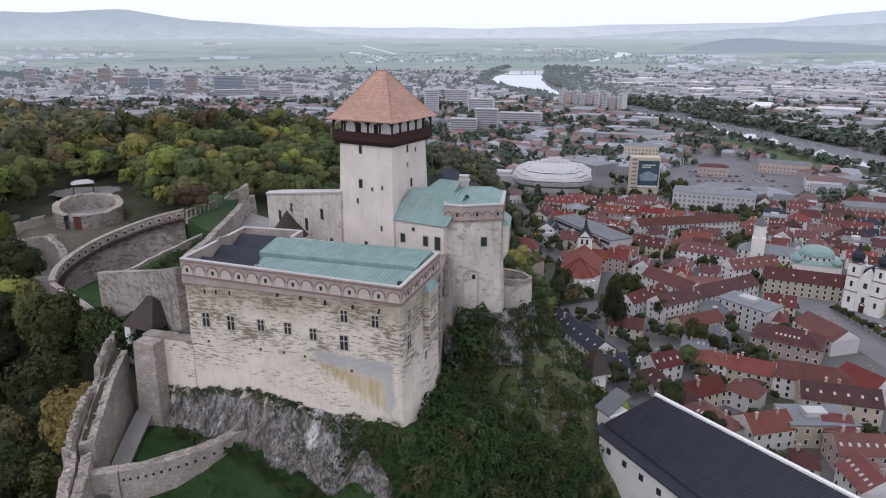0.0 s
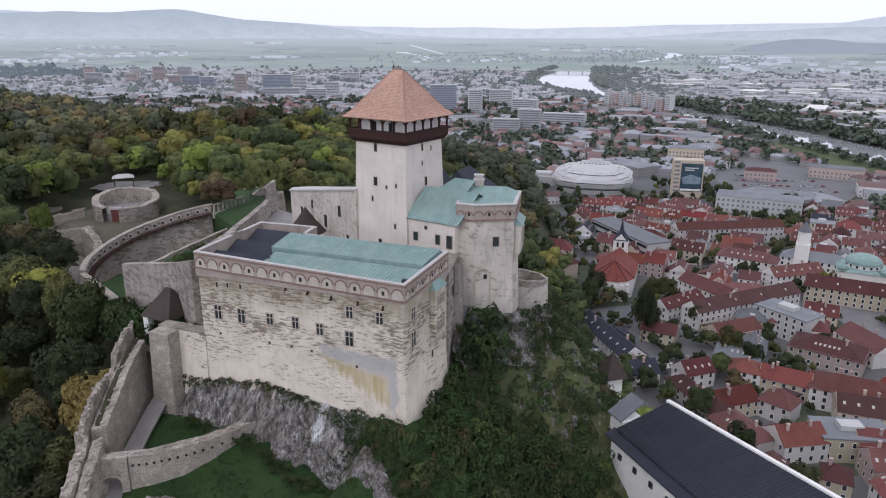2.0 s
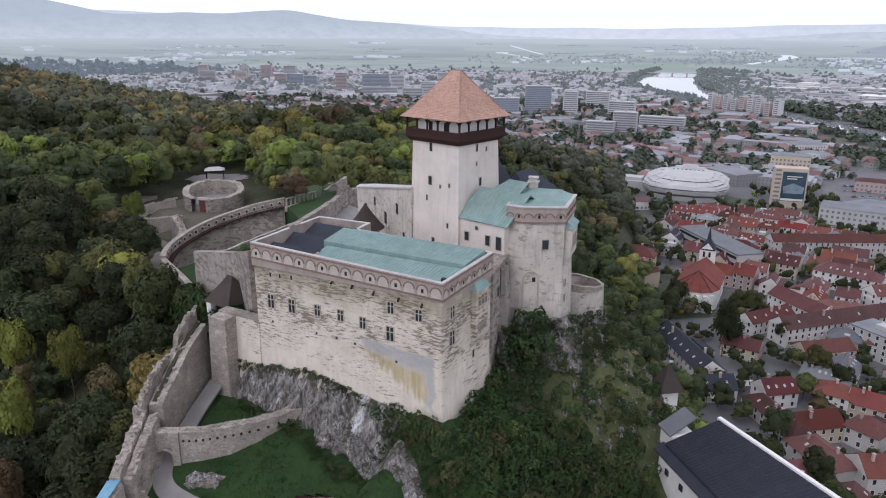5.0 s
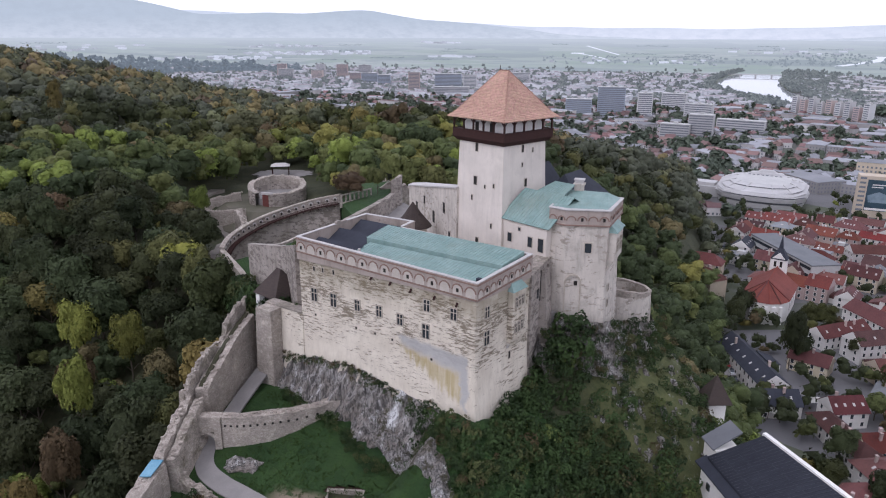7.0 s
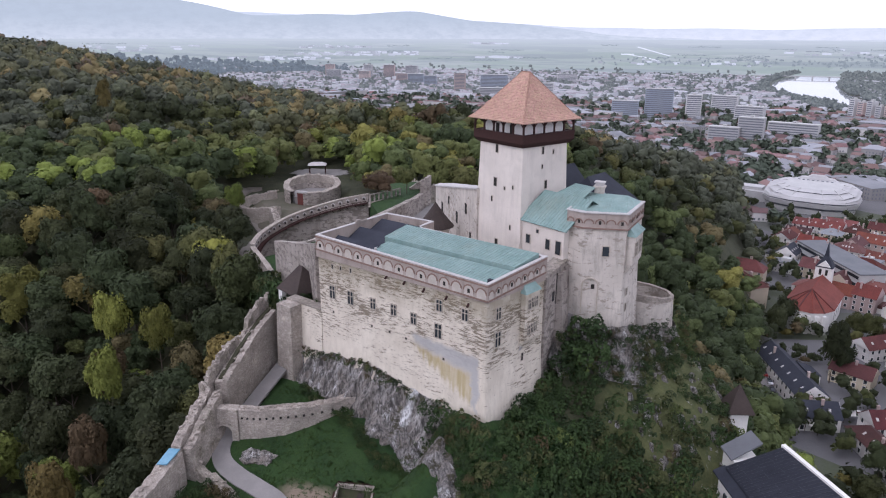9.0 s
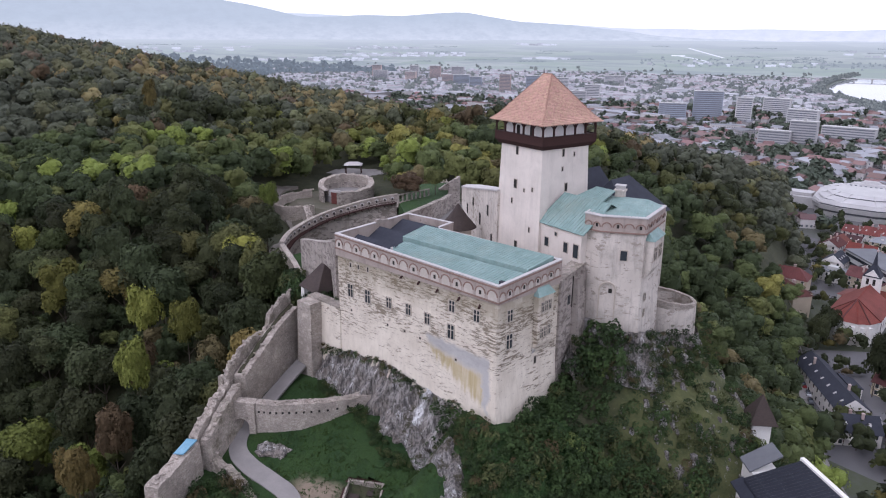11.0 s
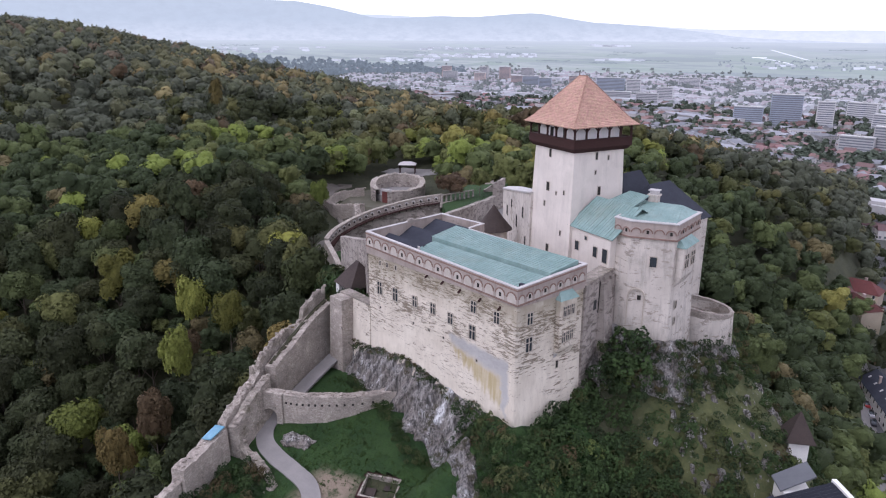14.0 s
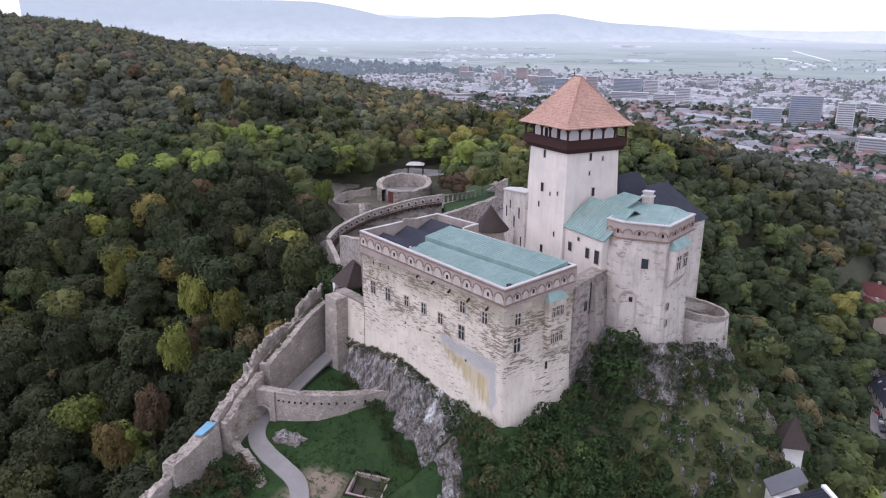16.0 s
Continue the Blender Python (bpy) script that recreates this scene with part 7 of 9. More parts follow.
# scrub on the castle rock and the town-side slope
def plant_scrub():
    rng = random.Random(23)
    near, rest = [], []
    for _ in range(5200):
        x, y = rng.uniform(-18, 64), rng.uniform(60, 250)
        lx, ly = (float(v) for v in local_palace(np.array(x), np.array(y)))
        if lx < 1.6 and -1.2 < ly < 30:
            continue
        if y < 96 and x < -14.5 + (93 - y) * 0.9 + 5.6:
            continue
        if lx < -11 and ly < 0:
            continue
        if -22 < x < 12.0 and 112 + 0.2 * x < y < 170 and not (x > 2 and y < 119.5):
            continue
        if (x - 13) ** 2 + (y - 138.6) ** 2 < 6.6 ** 2 or (x - 32.4) ** 2 + (y - 134.3) ** 2 < 3.5 ** 2:
            continue
        if 27 < x < 90 and y < 124 and x > 28 + (118 - y) * 0.46 - 1:
            continue
        h = float(height(x, y))
        if h < TOWN + 3:
            continue
        bare = noise.noise(Vector((x * 0.07, y * 0.07, 9)))
        if bare > 0.46 and y > 114 and x < 40:
            continue
        hue = rng.choices(range(6), [0.30, 0.44, 0.17, 0.0, 0.05, 0.04])[0]
        if y < 150 and x < 45:
            rocky = 13 < x < 29 and 119 + 0.25 * (x - 13) < y < 149
            if rng.random() < (0.75 if rocky else 0.85):
                r = rng.uniform(0.5, 1.5) if rocky else rng.uniform(1.1, 2.2)
                near.append((rng.randrange(4), x, y, h - 0.5 * r, r, hue))
        else:
            r = rng.uniform(1.2, 3.0)
            rest.append((rng.randrange(4), x, y, h - 0.4 * r, r, hue))
    for _ in range(420):
        x, y = rng.uniform(-3, 30), rng.uniform(74, 112)
        lx, ly = (float(v) for v in local_palace(np.array(x), np.array(y)))
        if (lx < 1.6 and ly > -1.2) or x < -14.5 + (93 - y) * 0.9 + 5.6 or x > 28 + (118 - y) * 0.46 - 2:
            continue
        r = rng.uniform(1.1, 2.0)
        near.append((rng.randrange(4), x, y, float(height(x, y)) - 0.5 * r, r, rng.choice((0, 0, 1, 1, 1, 2))))
    # plants rooted along the top of the rock face
    cp, sp = math.cos(radians(-16.24)), math.sin(radians(-16.24))
    for _ in range(130):
        s_, o_ = rng.uniform(6, 45), abs(rng.gauss(0.4, 0.8)) + 0.3
        zt = float(np.interp(s_, [2, 8, 13, 19, 26, 37, 46], [60.5, 61.8, 60.6, 62.3, 63.6, 62.2, 61.5]))
        r = rng.uniform(0.25, 0.6)
        near.append((rng.randrange(4), -6.3 - cp * s_ + sp * o_, 96.6 - sp * s_ - cp * o_, zt - 0.5 * o_ - 0.4, r, rng.choice((0, 0, 1, 4, 4, 2))))
    for _ in range(420):
        y = rng.uniform(70, 97)
        x = float(np.interp(y, [70, 77, 83.5, 88, 91.5, 94.5, 98], [-4.5, -6, -8, -10.5, -13.5, -17, -21])) + abs(rng.gauss(0, 4.0)) + 2.6
        lx, ly = (float(v) for v in local_palace(np.array(x), np.array(y)))
        if ly > -1.2 and lx < 1.6:
            continue
        r = rng.uniform(0.35, 1.0)
        near.append((rng.randrange(4), x, y, float(lawn_top(np.array(x), np.array(y))) - 0.3 * r, r, rng.choice((0, 0, 1, 1, 2, 4))))
    # weeds along the foot of the rock face
    for _ in range(170):
        s_ = rng.uniform(4, 40)
        o_ = float(np.interp(s_, [2, 8, 14, 20, 26, 32, 40, 46], [4, 8.5, 10, 8, 6, 6, 4, 1])) + rng.uniform(-1.8, 0.8)
        x, y = -6.3 - cp * s_ + sp * o_, 96.6 - sp * s_ - cp * o_
        r = rng.uniform(0.3, 0.75)
        near.append((rng.randrange(4), x, y, float(lawn_top(np.array(x), np.array(y))) - 0.1, r, rng.choice((0, 1, 1, 2))))
    for _ in range(60):
        u = rng.uniform(0, 1)
        x, y = -61.5 + 5.5 * u + rng.uniform(-1.6, 1.6), 140 + 20 * u + rng.uniform(-1.5, 1.5)
        near.append((rng.randrange(4), x, y, 71.3, rng.uniform(0.5, 1.1), rng.choice((1, 5, 5, 2))))
    # rough bushes between the ruined wall and the path
    for _ in range(60):
        x, y = rng.uniform(-49, -39.5), rng.uniform(64, 77)
        r = rng.uniform(0.8, 1.5)
        near.append((rng.randrange(4), x, y, float(lawn_level(x, y)) - 0.3 * r, r, rng.choice((0, 0, 1, 4))))
    for _ in range(46):
        x, y = rng.uniform(-64, -50), rng.uniform(117, 127)
        if y > 113.5 + (-50 - x) * 0.78 - 1.2:
            continue
        r = rng.uniform(1.0, 2.0)
        near.append((rng.randrange(4), x, y, 63.0 + rng.uniform(0, 2.5), r, rng.choice((0, 0, 1, 2))))
    for _ in range(90):
        x, y = rng.uniform(2, 24), rng.uniform(112, 134)
        if y > 119.0 + 0.2 * x or (x > 11 and y > 118 + (x - 11) * 2.2):
            continue
        r = rng.uniform(0.6, 1.3)
        near.append((rng.randrange(4), x, y, float(height(x, y)) + rng.uniform(0, 1.2), r, rng.choice((0, 0, 1, 2))))
    rim = [(0.5, 112), (1.0, 117), (3.4, 118.8), (8.0, 119.2), (11.6, 120.2), (13.4, 124.5), (15.5, 130), (19.2, 134.5), (20.0, 140)]
    for _ in range(230):
        q = rng.uniform(0.4, len(rim) - 1.01)
        k_, f_ = int(q), q - int(q)
        dx, dy = rim[k_ + 1][0] - rim[k_][0], rim[k_ + 1][1] - rim[k_][1]
        ln, o_ = math.hypot(dx, dy), rng.uniform(0.2, 4.4)
        x, y = rim[k_][0] + dx * f_ + dy / ln * o_, rim[k_][1] + dy * f_ - dx / ln * o_
        near.append((rng.randrange(4), x, y, 69.2 - 2.0 * o_ - 0.35 * max(0, q - 4.5) + rng.uniform(-0.3, 0.3), rng.uniform(0.3, 0.85), rng.choice((0, 0, 1, 2, 4))))
    # overgrown foot of the bastion wall behind the gatehouse
    for _ in range(95):
        u, o_ = rng.uniform(0.3, 1.0), rng.uniform(1.4, 6.0)
        x, y = -50 - 19.5 * u - 0.62 * o_, 116.5 + 15.0 * u - 0.78 * o_
        r = rng.uniform(1.2, 2.6)
        near.append((rng.randrange(4), x, y, 65.0 + rng.uniform(0, 3.0) - 4.0 * u - 0.35 * o_, r, rng.choice((0, 0, 1, 1, 2))))
    for _ in range(70):
        u, o_ = rng.uniform(0.0, 1.0), rng.uniform(1.2, 4.5)
        x, y = -46.5 - 10.5 * u - 0.62 * o_, 113.0 + 9.5 * u - 0.78 * o_
        near.append((rng.randrange(4), x, y, 68.2 - 0.9 * o_ - 2.0 * u + rng.uniform(-1, 1.0), rng.uniform(1.2, 2.2), rng.choice((0, 0, 1, 2))))
    for x, y, z, r in ((-45.6, 111.6, 67.6, 1.3), (-44.6, 110.6, 68.4, 1.1)):
        near.append((rng.randrange(4), x, y, z, r, 1))
    # taller bushes against the palace corner and the link wall
    for x, y, z, r in ((-11.2, 96.6, 57.2, 1.8), (-13.4, 97.4, 57.6, 1.9), (-15.8, 98.0, 57.8, 1.8), (-17.8, 98.8, 57.8, 1.5), (-12.4, 95.0, 55.6, 1.9), (-9.5, 95.5, 56.4, 1.6), (-14.8, 96.2, 56.0, 1.7), (4.5, 117.0, 66.0, 3.0), (6.5, 117.5, 65.5, 3.2), (3.0, 114.5, 64.5, 2.6), (8.0, 115.5, 63.5, 2.8), (5.5, 114.0, 63.5, 3.0), (2.2, 111.0, 63.5, 2.0), (-6.4, 95.0, 57.4, 1.4), (-4.6, 95.6, 57.6, 1.4), (-8.0, 94.6, 56.4, 1.5), (-3.2, 97.5, 58.4, 1.4), (-2.4, 100.0, 59.2, 1.5), (-1.8, 103.0, 60.6, 1.5)):
        near.append((rng.randrange(4), x, y, z, r, rng.choice((0, 0, 1))))
    join_trees("scrub", "dense dark scrub and ivy over the castle rock", near, SCRUBC, rng, SCRUB_LEAF)
    join_trees("scrub", "scrub and young trees on the town-side slope", rest, BUSHC, rng, SCRUB_LEAF)


plant_scrub()

V, F = tufts()
tagged(new("grass", raw_mesh("grass", V, F, [foliage("fresh_grass_blades", (0.030, 0.058, 0.014), (0.048, 0.085, 0.020), 0.0)])), "tall rough grass tufts on the lawn", "grass", kind="stuff")

rng = random.Random(44)
for x, y, z, r, hue, tall in ((-64.8, 176.6, 73.9, 4.7, 4, 0.74), (-59.2, 183.6, 75.0, 2.9, 2, 1.15)):
    one_tree(x, y, z, r, hue, rng, "russet brown autumn tree beside the colonnade on the lawn", tall)
# ---------------------------------------------------------------- the town
def house_window_mesh(w, h):
    return framed("window", [-w / 2 - 0.12, -w / 2, w / 2, w / 2 + 0.12], [-h / 2 - 0.12, -h / 2, h / 2, h / 2 + 0.12], lambda i, j: i != 1 or j != 1, M["white"], M["window"], -0.08)


HOUSE_WIN = house_window_mesh(1.1, 1.6)
SKYLIGHT = Geo().box(-0.4, 0.4, -0.6, 0.6, 0, 0.1).mesh("skylight", M["coping"])
WALLS = ["house_white", "house_cream", "house_pink"]
WALL_WORD = {"house_white": "pale rendered", "house_cream": "cream rendered", "house_pink": "pinkish rendered", "concrete": "concrete", "tower": "cream"}
ROOF_WORD = {"red_a": "red tiled", "red_b": "old brown-red tiled", "grey_roof": "grey sheet-metal", "slate_dark": "dark slate", "church_red": "bright red tiled", "far_grey": "grey"}


def house(x, y, rz, w, d, h, rise, wall="house_white", roofing="red_a", hip=False, floors=2, z=TOWN, windows=True, name="house", group="town houses", flat=False, skylights=0, seed=0):
    """A town house, w along its ridge, d across, eaves at h; windows on the long front, the gable and the back."""
    ob = thing(name, "%s house with a %s roof" % (WALL_WORD[wall], ROOF_WORD[roofing]) + (", flat" if flat else ""), "house", (x, y, z), rz, group)
    part("wall", Geo().box(-w / 2, w / 2, -d / 2, d / 2, -6, h), M[wall], ob)
    e = 0.45
    if flat:
        part("roof", Geo().box(-w / 2 - 0.2, w / 2 + 0.2, -d / 2 - 0.2, d / 2 + 0.2, h, h + 0.5), M[roofing], ob)
        part("roof_hut", Geo().box(-w * 0.2, w * 0.12, -d * 0.15, d * 0.2, h + 0.5, h + 2.2), M["concrete"], ob)
    else:
        q = min(w / 2 - 0.5, d / 2) if hip else -0.3
        a, b = -w / 2 + q, w / 2 - q
        top = [(-w / 2 - e, -d / 2 - e, h - 0.25), (w / 2 + e, -d / 2 - e, h - 0.25), (w / 2 + e, d / 2 + e, h - 0.25), (-w / 2 - e, d / 2 + e, h - 0.25), (a, 0, h + rise), (b, 0, h + rise)]
        roof = part("roof", Geo().add(top, [(0, 1, 5, 4), (1, 2, 5), (2, 3, 4, 5), (3, 0, 4), (3, 2, 1, 0)]), M[roofing], ob)
        if not hip:
            for sx in (-1, 1):
                xx, xi = sx * (w / 2 + e + 0.04), sx * (w / 2 - 0.3)
                g = Geo().add([(xx, -d / 2, h - 0.3), (xx, d / 2, h - 0.3), (xx, 0, h + rise - 0.22), (xi, -d / 2, h - 0.3), (xi, d / 2, h - 0.3), (xi, 0, h + rise - 0.22)], [(0, 1, 2), (3, 5, 4), (0, 3, 4, 1), (1, 4, 5, 2), (2, 5, 3, 0)])
                part("gable", g, M[wall], ob)
        rnd = random.Random(int(x * 13 + y * 7))
        for i in range(2 if w > 12 else 1):
            cx, cy = rnd.uniform(-w * 0.3, w * 0.3), rnd.choice((-1, 1)) * d * rnd.uniform(0.05, 0.2)
            part("chimney", Geo().box(cx - 0.4, cx + 0.4, cy - 0.35, cy + 0.35, h + rise * 0.4, h + rise + 0.9).box(cx - 0.5, cx + 0.5, cy - 0.45, cy + 0.45, h + rise + 0.9, h + rise + 1.1), M["house_pink"], ob)
        for i in range(skylights):
            u = (i + 0.5) / max(1, skylights)
            sl = math.atan2(rise + 0.25, d / 2 + e)
            yy = -d / 2 * 0.55
            placed("skylight", SKYLIGHT, roof, pose(-w / 2 + q + (w - 2 * q) * u, yy, h - 0.25 + (rise + 0.25) * (d / 2 + e + yy) / (d / 2 + e) + 0.04, math.degrees(sl), 0, 0))
    rn = random.Random(int(x * 31 + y * 17))
    if not flat and w > 9 and rn.random() < 0.62:
        aw, ad, ah, ax = rn.uniform(4.5, 0.6 * w), rn.uniform(4, 8), h * rn.uniform(0.5, 0.8), rn.uniform(-0.2, 0.2) * w
        wing_ = part("annexe", Geo().box(ax - aw / 2, ax + aw / 2, d / 2, d / 2 + ad, -6, ah), M[wall], ob, "lower wing behind the house")
        part("roof", Geo().add([(ax - aw / 2 - 0.3, d / 2 - 0.1, ah + 2.4), (ax + aw / 2 + 0.3, d / 2 - 0.1, ah + 2.4), (ax + aw / 2 + 0.3, d / 2 + ad + 0.4, ah), (ax - aw / 2 - 0.3, d / 2 + ad + 0.4, ah), (ax - aw / 2 - 0.3, d / 2 - 0.1, ah), (ax + aw / 2 + 0.3, d / 2 - 0.1, ah)], [(0, 1, 2, 3), (0, 3, 4), (1, 5, 2), (3, 2, 5, 4), (0, 4, 5, 1)]), M[roofing], wing_)
    if windows:
        fh = h / floors
        n = max(2, int(w / 3.2))
        k = max(1, int(d / 4.0))
        for f in range(floors):
            zz = fh * (f + 0.55)
            for i in range(n):
                xx = -w / 2 + w * (i + 0.5) / n
                placed("window", HOUSE_WIN, ob, pose(xx, -d / 2, zz))
            for i in range(k):
                yy = -d / 2 + d * (i + 0.5) / k
                placed("window", HOUSE_WIN, ob, pose(-w / 2, yy, zz, 0, 0, -90))
    return ob


KEY_HOUSES = [(132, 330, -7, 22, 10, 7.5, 3.5, "house_white", "red_a"),
              (126, 315, 28, 63, 11, 8.5, 4, "house_white", "red_b"),
              (112, 285, 24, 22, 10, 6.5, 3.5, "house_cream", "red_b"),
              (144, 267, -35, 27, 17, 7, 4, "house_pink", "red_a"),
              (163, 274, -75, 22, 14, 7, 4, "house_white", "red_b"),
              (183, 335, -24, 37, 13, 8, 4.5, "house_cream", "red_a"),
              (136, 231, -24, 27, 15, 8, 4, "house_white", "red_a"),
              (138, 218, -17, 25, 13, 7, 4, "house_cream", "red_b"),
              (92, 225, 22, 16, 11, 6, 3.5, "house_cream", "red_a"),
              (89, 205, -66, 19, 12, 6, 3.5, "house_white", "red_a"),
              (104, 200, 12, 15, 12, 7, 4, "house_white", "red_a"),
              (127, 187, -4, 15, 12, 7, 4, "house_pink", "red_a"),
              (108, 223, -44, 11, 10, 6.5, 4, "house_white", "red_b"),
              (85, 246, 22, 12, 10, 6, 4, "house_white", "red_b"),
              (158, 440, 11, 70, 12, 10, 3.5, "house_white", "red_b"),
              (150, 379, -29, 31, 12, 9, 4, "house_white", "red_b"),
              (116, 334, -60, 30, 11, 7, 4, "house_white", "red_a"),
              (97, 317, 37, 26, 10, 6, 3.5, "house_white", "red_b"),
              (187, 382, -31, 33, 12, 8, 4, "house_white", "grey_roof"),
              (166, 358, 19, 30, 11, 8, 4, "house_white", "red_a"),
              (127, 200, -11, 9, 13, 7, 3, "house_cream", "red_b"),
              (82, 228, -68, 28, 9, 5, 3, "house_white", "red_b"),
              (152, 227, -65, 15, 12, 8, 4, "house_white", "red_a"),
              (121, 170, -91, 13, 12, 7, 4, "house_white", "red_a"),
              (108, 181, -23, 8, 9, 6, 3, "house_cream", "red_b")]
for i, (x, y, rz, w, d, h, rise, wall, rf) in enumerate(KEY_HOUSES):
    house(x, y, rz, w, d, h, rise, wall, rf, i % 3 == 0, 3 if h > 7.5 else 2, skylights=(0, 4, 0, 6)[i % 4])


def near_key(x, y, gap):
    """True close to one of the larger houses set by hand."""
    for kx, ky, rz, w, d, *_ in KEY_HOUSES:
        a = radians(rz)
        u, v = math.cos(a) * (x - kx) + math.sin(a) * (y - ky), -math.sin(a) * (x - kx) + math.cos(a) * (y - ky)
        if abs(u) < w / 2 + gap and abs(v) < d / 2 + gap:
            return True
    return False


def old_town():
    """Terraces of red-roofed houses round the square, in rows along the streets."""
    rng = random.Random(5)
    made = []
    keep_out = [(203, 362, 17), (71, 340, 28), (179, 379, 14), (204, 308, 22), (100, 600, 62), (160, 566, 26), (190, 290, 24), (182, 322, 16), (176, 262, 18), (200, 498, 34)]
    a = radians(-24)
    ux, uy = math.cos(a), math.sin(a)
    row = 0
    v = -160.0
    while v < 340:
        u = -140.0
        while u < 330:
            w = rng.uniform(9, 20)
            x = 150 + ux * (u + w / 2) - uy * v
            y = 330 + uy * (u + w / 2) + ux * v
            u += w + (0.0 if rng.random() < 0.6 else rng.uniform(2, 9))
            if not (62 < x < 330 and 100 < y < 520) or height(x, y) > TOWN + 1.0:
                continue
            if any((x - cx) ** 2 + (y - cy) ** 2 < (r + w * 0.35) ** 2 for cx, cy, r in keep_out):
                continue
            if x > 60 + 0.95 * y + 20:
                continue
            if x < 76 and y < 300:
                continue
            if rng.random() < 0.10 or near_key(x, y, 6.0):
                continue
            d = rng.uniform(8.5, 12)
            turned = rng.random() < 0.25
            wall = rng.choices(WALLS, [0.6, 0.25, 0.15])[0]
            rf = rng.choices(["red_a", "red_b", "grey_roof", "slate_dark"], [0.5, 0.28, 0.14, 0.08])[0]
            h = rng.uniform(5.0, 8.5)
            floors = 2 if h < 7.6 else 3
            flat = rf == "grey_roof" and rng.random() < 0.6
            house(x, y, -24 + rng.uniform(-4, 4) + (90 if turned else 0), w if not turned else d + 2, d if not turned else min(w, 11), h, rng.uniform(3.0, 4.6), wall, rf, rng.random() < 0.3, floors, flat=flat, windows=True, skylights=rng.choice((0, 0, 0, 3, 4)))
            made.append((x, y))
        v += rng.choice((13.0, 13.5, 19.0))
    return made


MADE = old_town()


CAR_PARK = [(208, 566), (232, 556), (254, 506), (304, 545), (338, 600), (322, 700), (280, 742), (214, 655)]


def town_greens():
    """Garden and street trees between the houses."""
    rng = random.Random(31)
    items = []
    for _ in range(2600):
        x, y = rng.uniform(44, 330), rng.uniform(110, 620)
        if height(x, y) > TOWN + 6 or near_key(x, y, 2.5) or x > 80 + 0.95 * y or inside(CAR_PARK, x, y):
            continue
        if any((x - a) ** 2 + (y - b) ** 2 < 60 for a, b in MADE) or noise.noise(Vector((x * 0.03, y * 0.03, 5))) < -0.12:
            continue
        if (168 < x < 215 and 236 < y < 336) or (x - 71) ** 2 + (y - 343) ** 2 < 16 ** 2 or (x - 100) ** 2 + (y - 600) ** 2 < 48 ** 2:
            continue
        items.append((rng.randrange(4), x, y, float(height(x, y)), rng.uniform(2.0, 4.6), rng.choices(range(6), [0.66, 0.22, 0.06, 0.01, 0.04, 0.01])[0]))
    join_trees("town_trees", "garden and street trees between the houses", [(t_ % 3, *rest_) for t_, *rest_ in items], RIDGEC, rng, None, 0.4)


town_greens()
rng = random.Random(8)
for x, y, r, hue, st in ((73, 281, 5.4, 0, 2.0), (78, 287, 4.0, 0, 1.8), (60, 330, 5.0, 0, 1.4), (56, 318, 5.0, 0, 1.4), (88, 330, 4.6, 1, 1.3), (92, 322, 5.0, 2, 1.2), (100, 300, 4.0, 0, 1.2), (104, 262, 5.5, 2, 1.1), (110, 256, 4.5, 0, 1.2), (96, 250, 4.5, 1, 1.1), (78, 214, 4.8, 0, 1.2), (84, 190, 5.0, 0, 1.2), (73, 200, 4.6, 1, 1.2), (96, 176, 5, 0, 1.1), (84, 176, 5, 1, 1.1), (70, 186, 4.6, 0, 1.1)):
    one_tree(x, y, float(height(x, y)), r, hue, rng, "dark tree beside the old town's houses", st)
for i in range(9):
    one_tree(186.5 + 0.5 * i, 308 - 4.6 * i, TOWN, 2.1, 0 if i % 3 else 1, rng, "clipped street tree in a row on the square", 0.95)
for x, y, rz in ((76.6, 253.8, 20), (64.4, 242.1, 65)):
    tent = thing("garden_canopy", "white fabric canopy in a garden below the castle", "canopy", (x, y, float(height(x, y))), rz, "garden canopies")
    part("roof", Geo().add([(-3.5, -2.2, 2.6), (3.5, -2.2, 2.6), (3.5, 2.2, 2.6), (-3.5, 2.2, 2.6), (-3.2, 0, 3.5), (3.2, 0, 3.5)], [(0, 1, 5, 4), (1, 2, 5), (2, 3, 4, 5), (3, 0, 4), (3, 2, 1, 0)]), M["white"], tent)
    for px in (-3.3, 3.3):
        for py in (-2.0, 2.0):
            part("post", Geo().box(px - 0.08, px + 0.08, py - 0.08, py + 0.08, -0.5, 2.7), M["timber"], tent)
# office block with long window bands, slate-roofed house, hillside red house
ob = thing("office_building", "long grey office building with window bands", "office building", (92, 418, TOWN), -66)
part("wall", Geo().box(-30, 30, -8, 8, -2, 12), M["concrete"], ob)
part("roof", Geo().box(-30.3, 30.3, -8.3, 8.3, 12, 12.6), M["grey_roof"], ob)
for f in range(3):
    part("window_band", Geo().box(-29, 29, -8.15, -7.9, 4 * f + 1.4, 4 * f + 3.0), M["window"], ob)
    part("window_band", Geo().box(-30.15, -29.9, -7, 7, 4 * f + 1.4, 4 * f + 3.0), M["window"], ob)
house(139, 295, -54, 24, 14, 11, 0, "concrete", "grey_roof", flat=True, floors=4)
house(122, 202, -2, 22, 13, 8, 0, "house_cream", "grey_roof", flat=True, floors=2)
house(58, 272, -71, 38, 11, 6.5, 4.0, "house_white", "slate_dark", skylights=7)
house(64, 246, 15, 14, 10, 5, 4.0, "house_white", "slate_dark", skylights=2)
house(43.0, 371, -14, 19, 10, 6, 4.4, "house_cream", "red_b", True, z=1)
house(43.5, 354, -52, 19, 10, 6, 4.0, "house_cream", "red_b", True, z=-1)
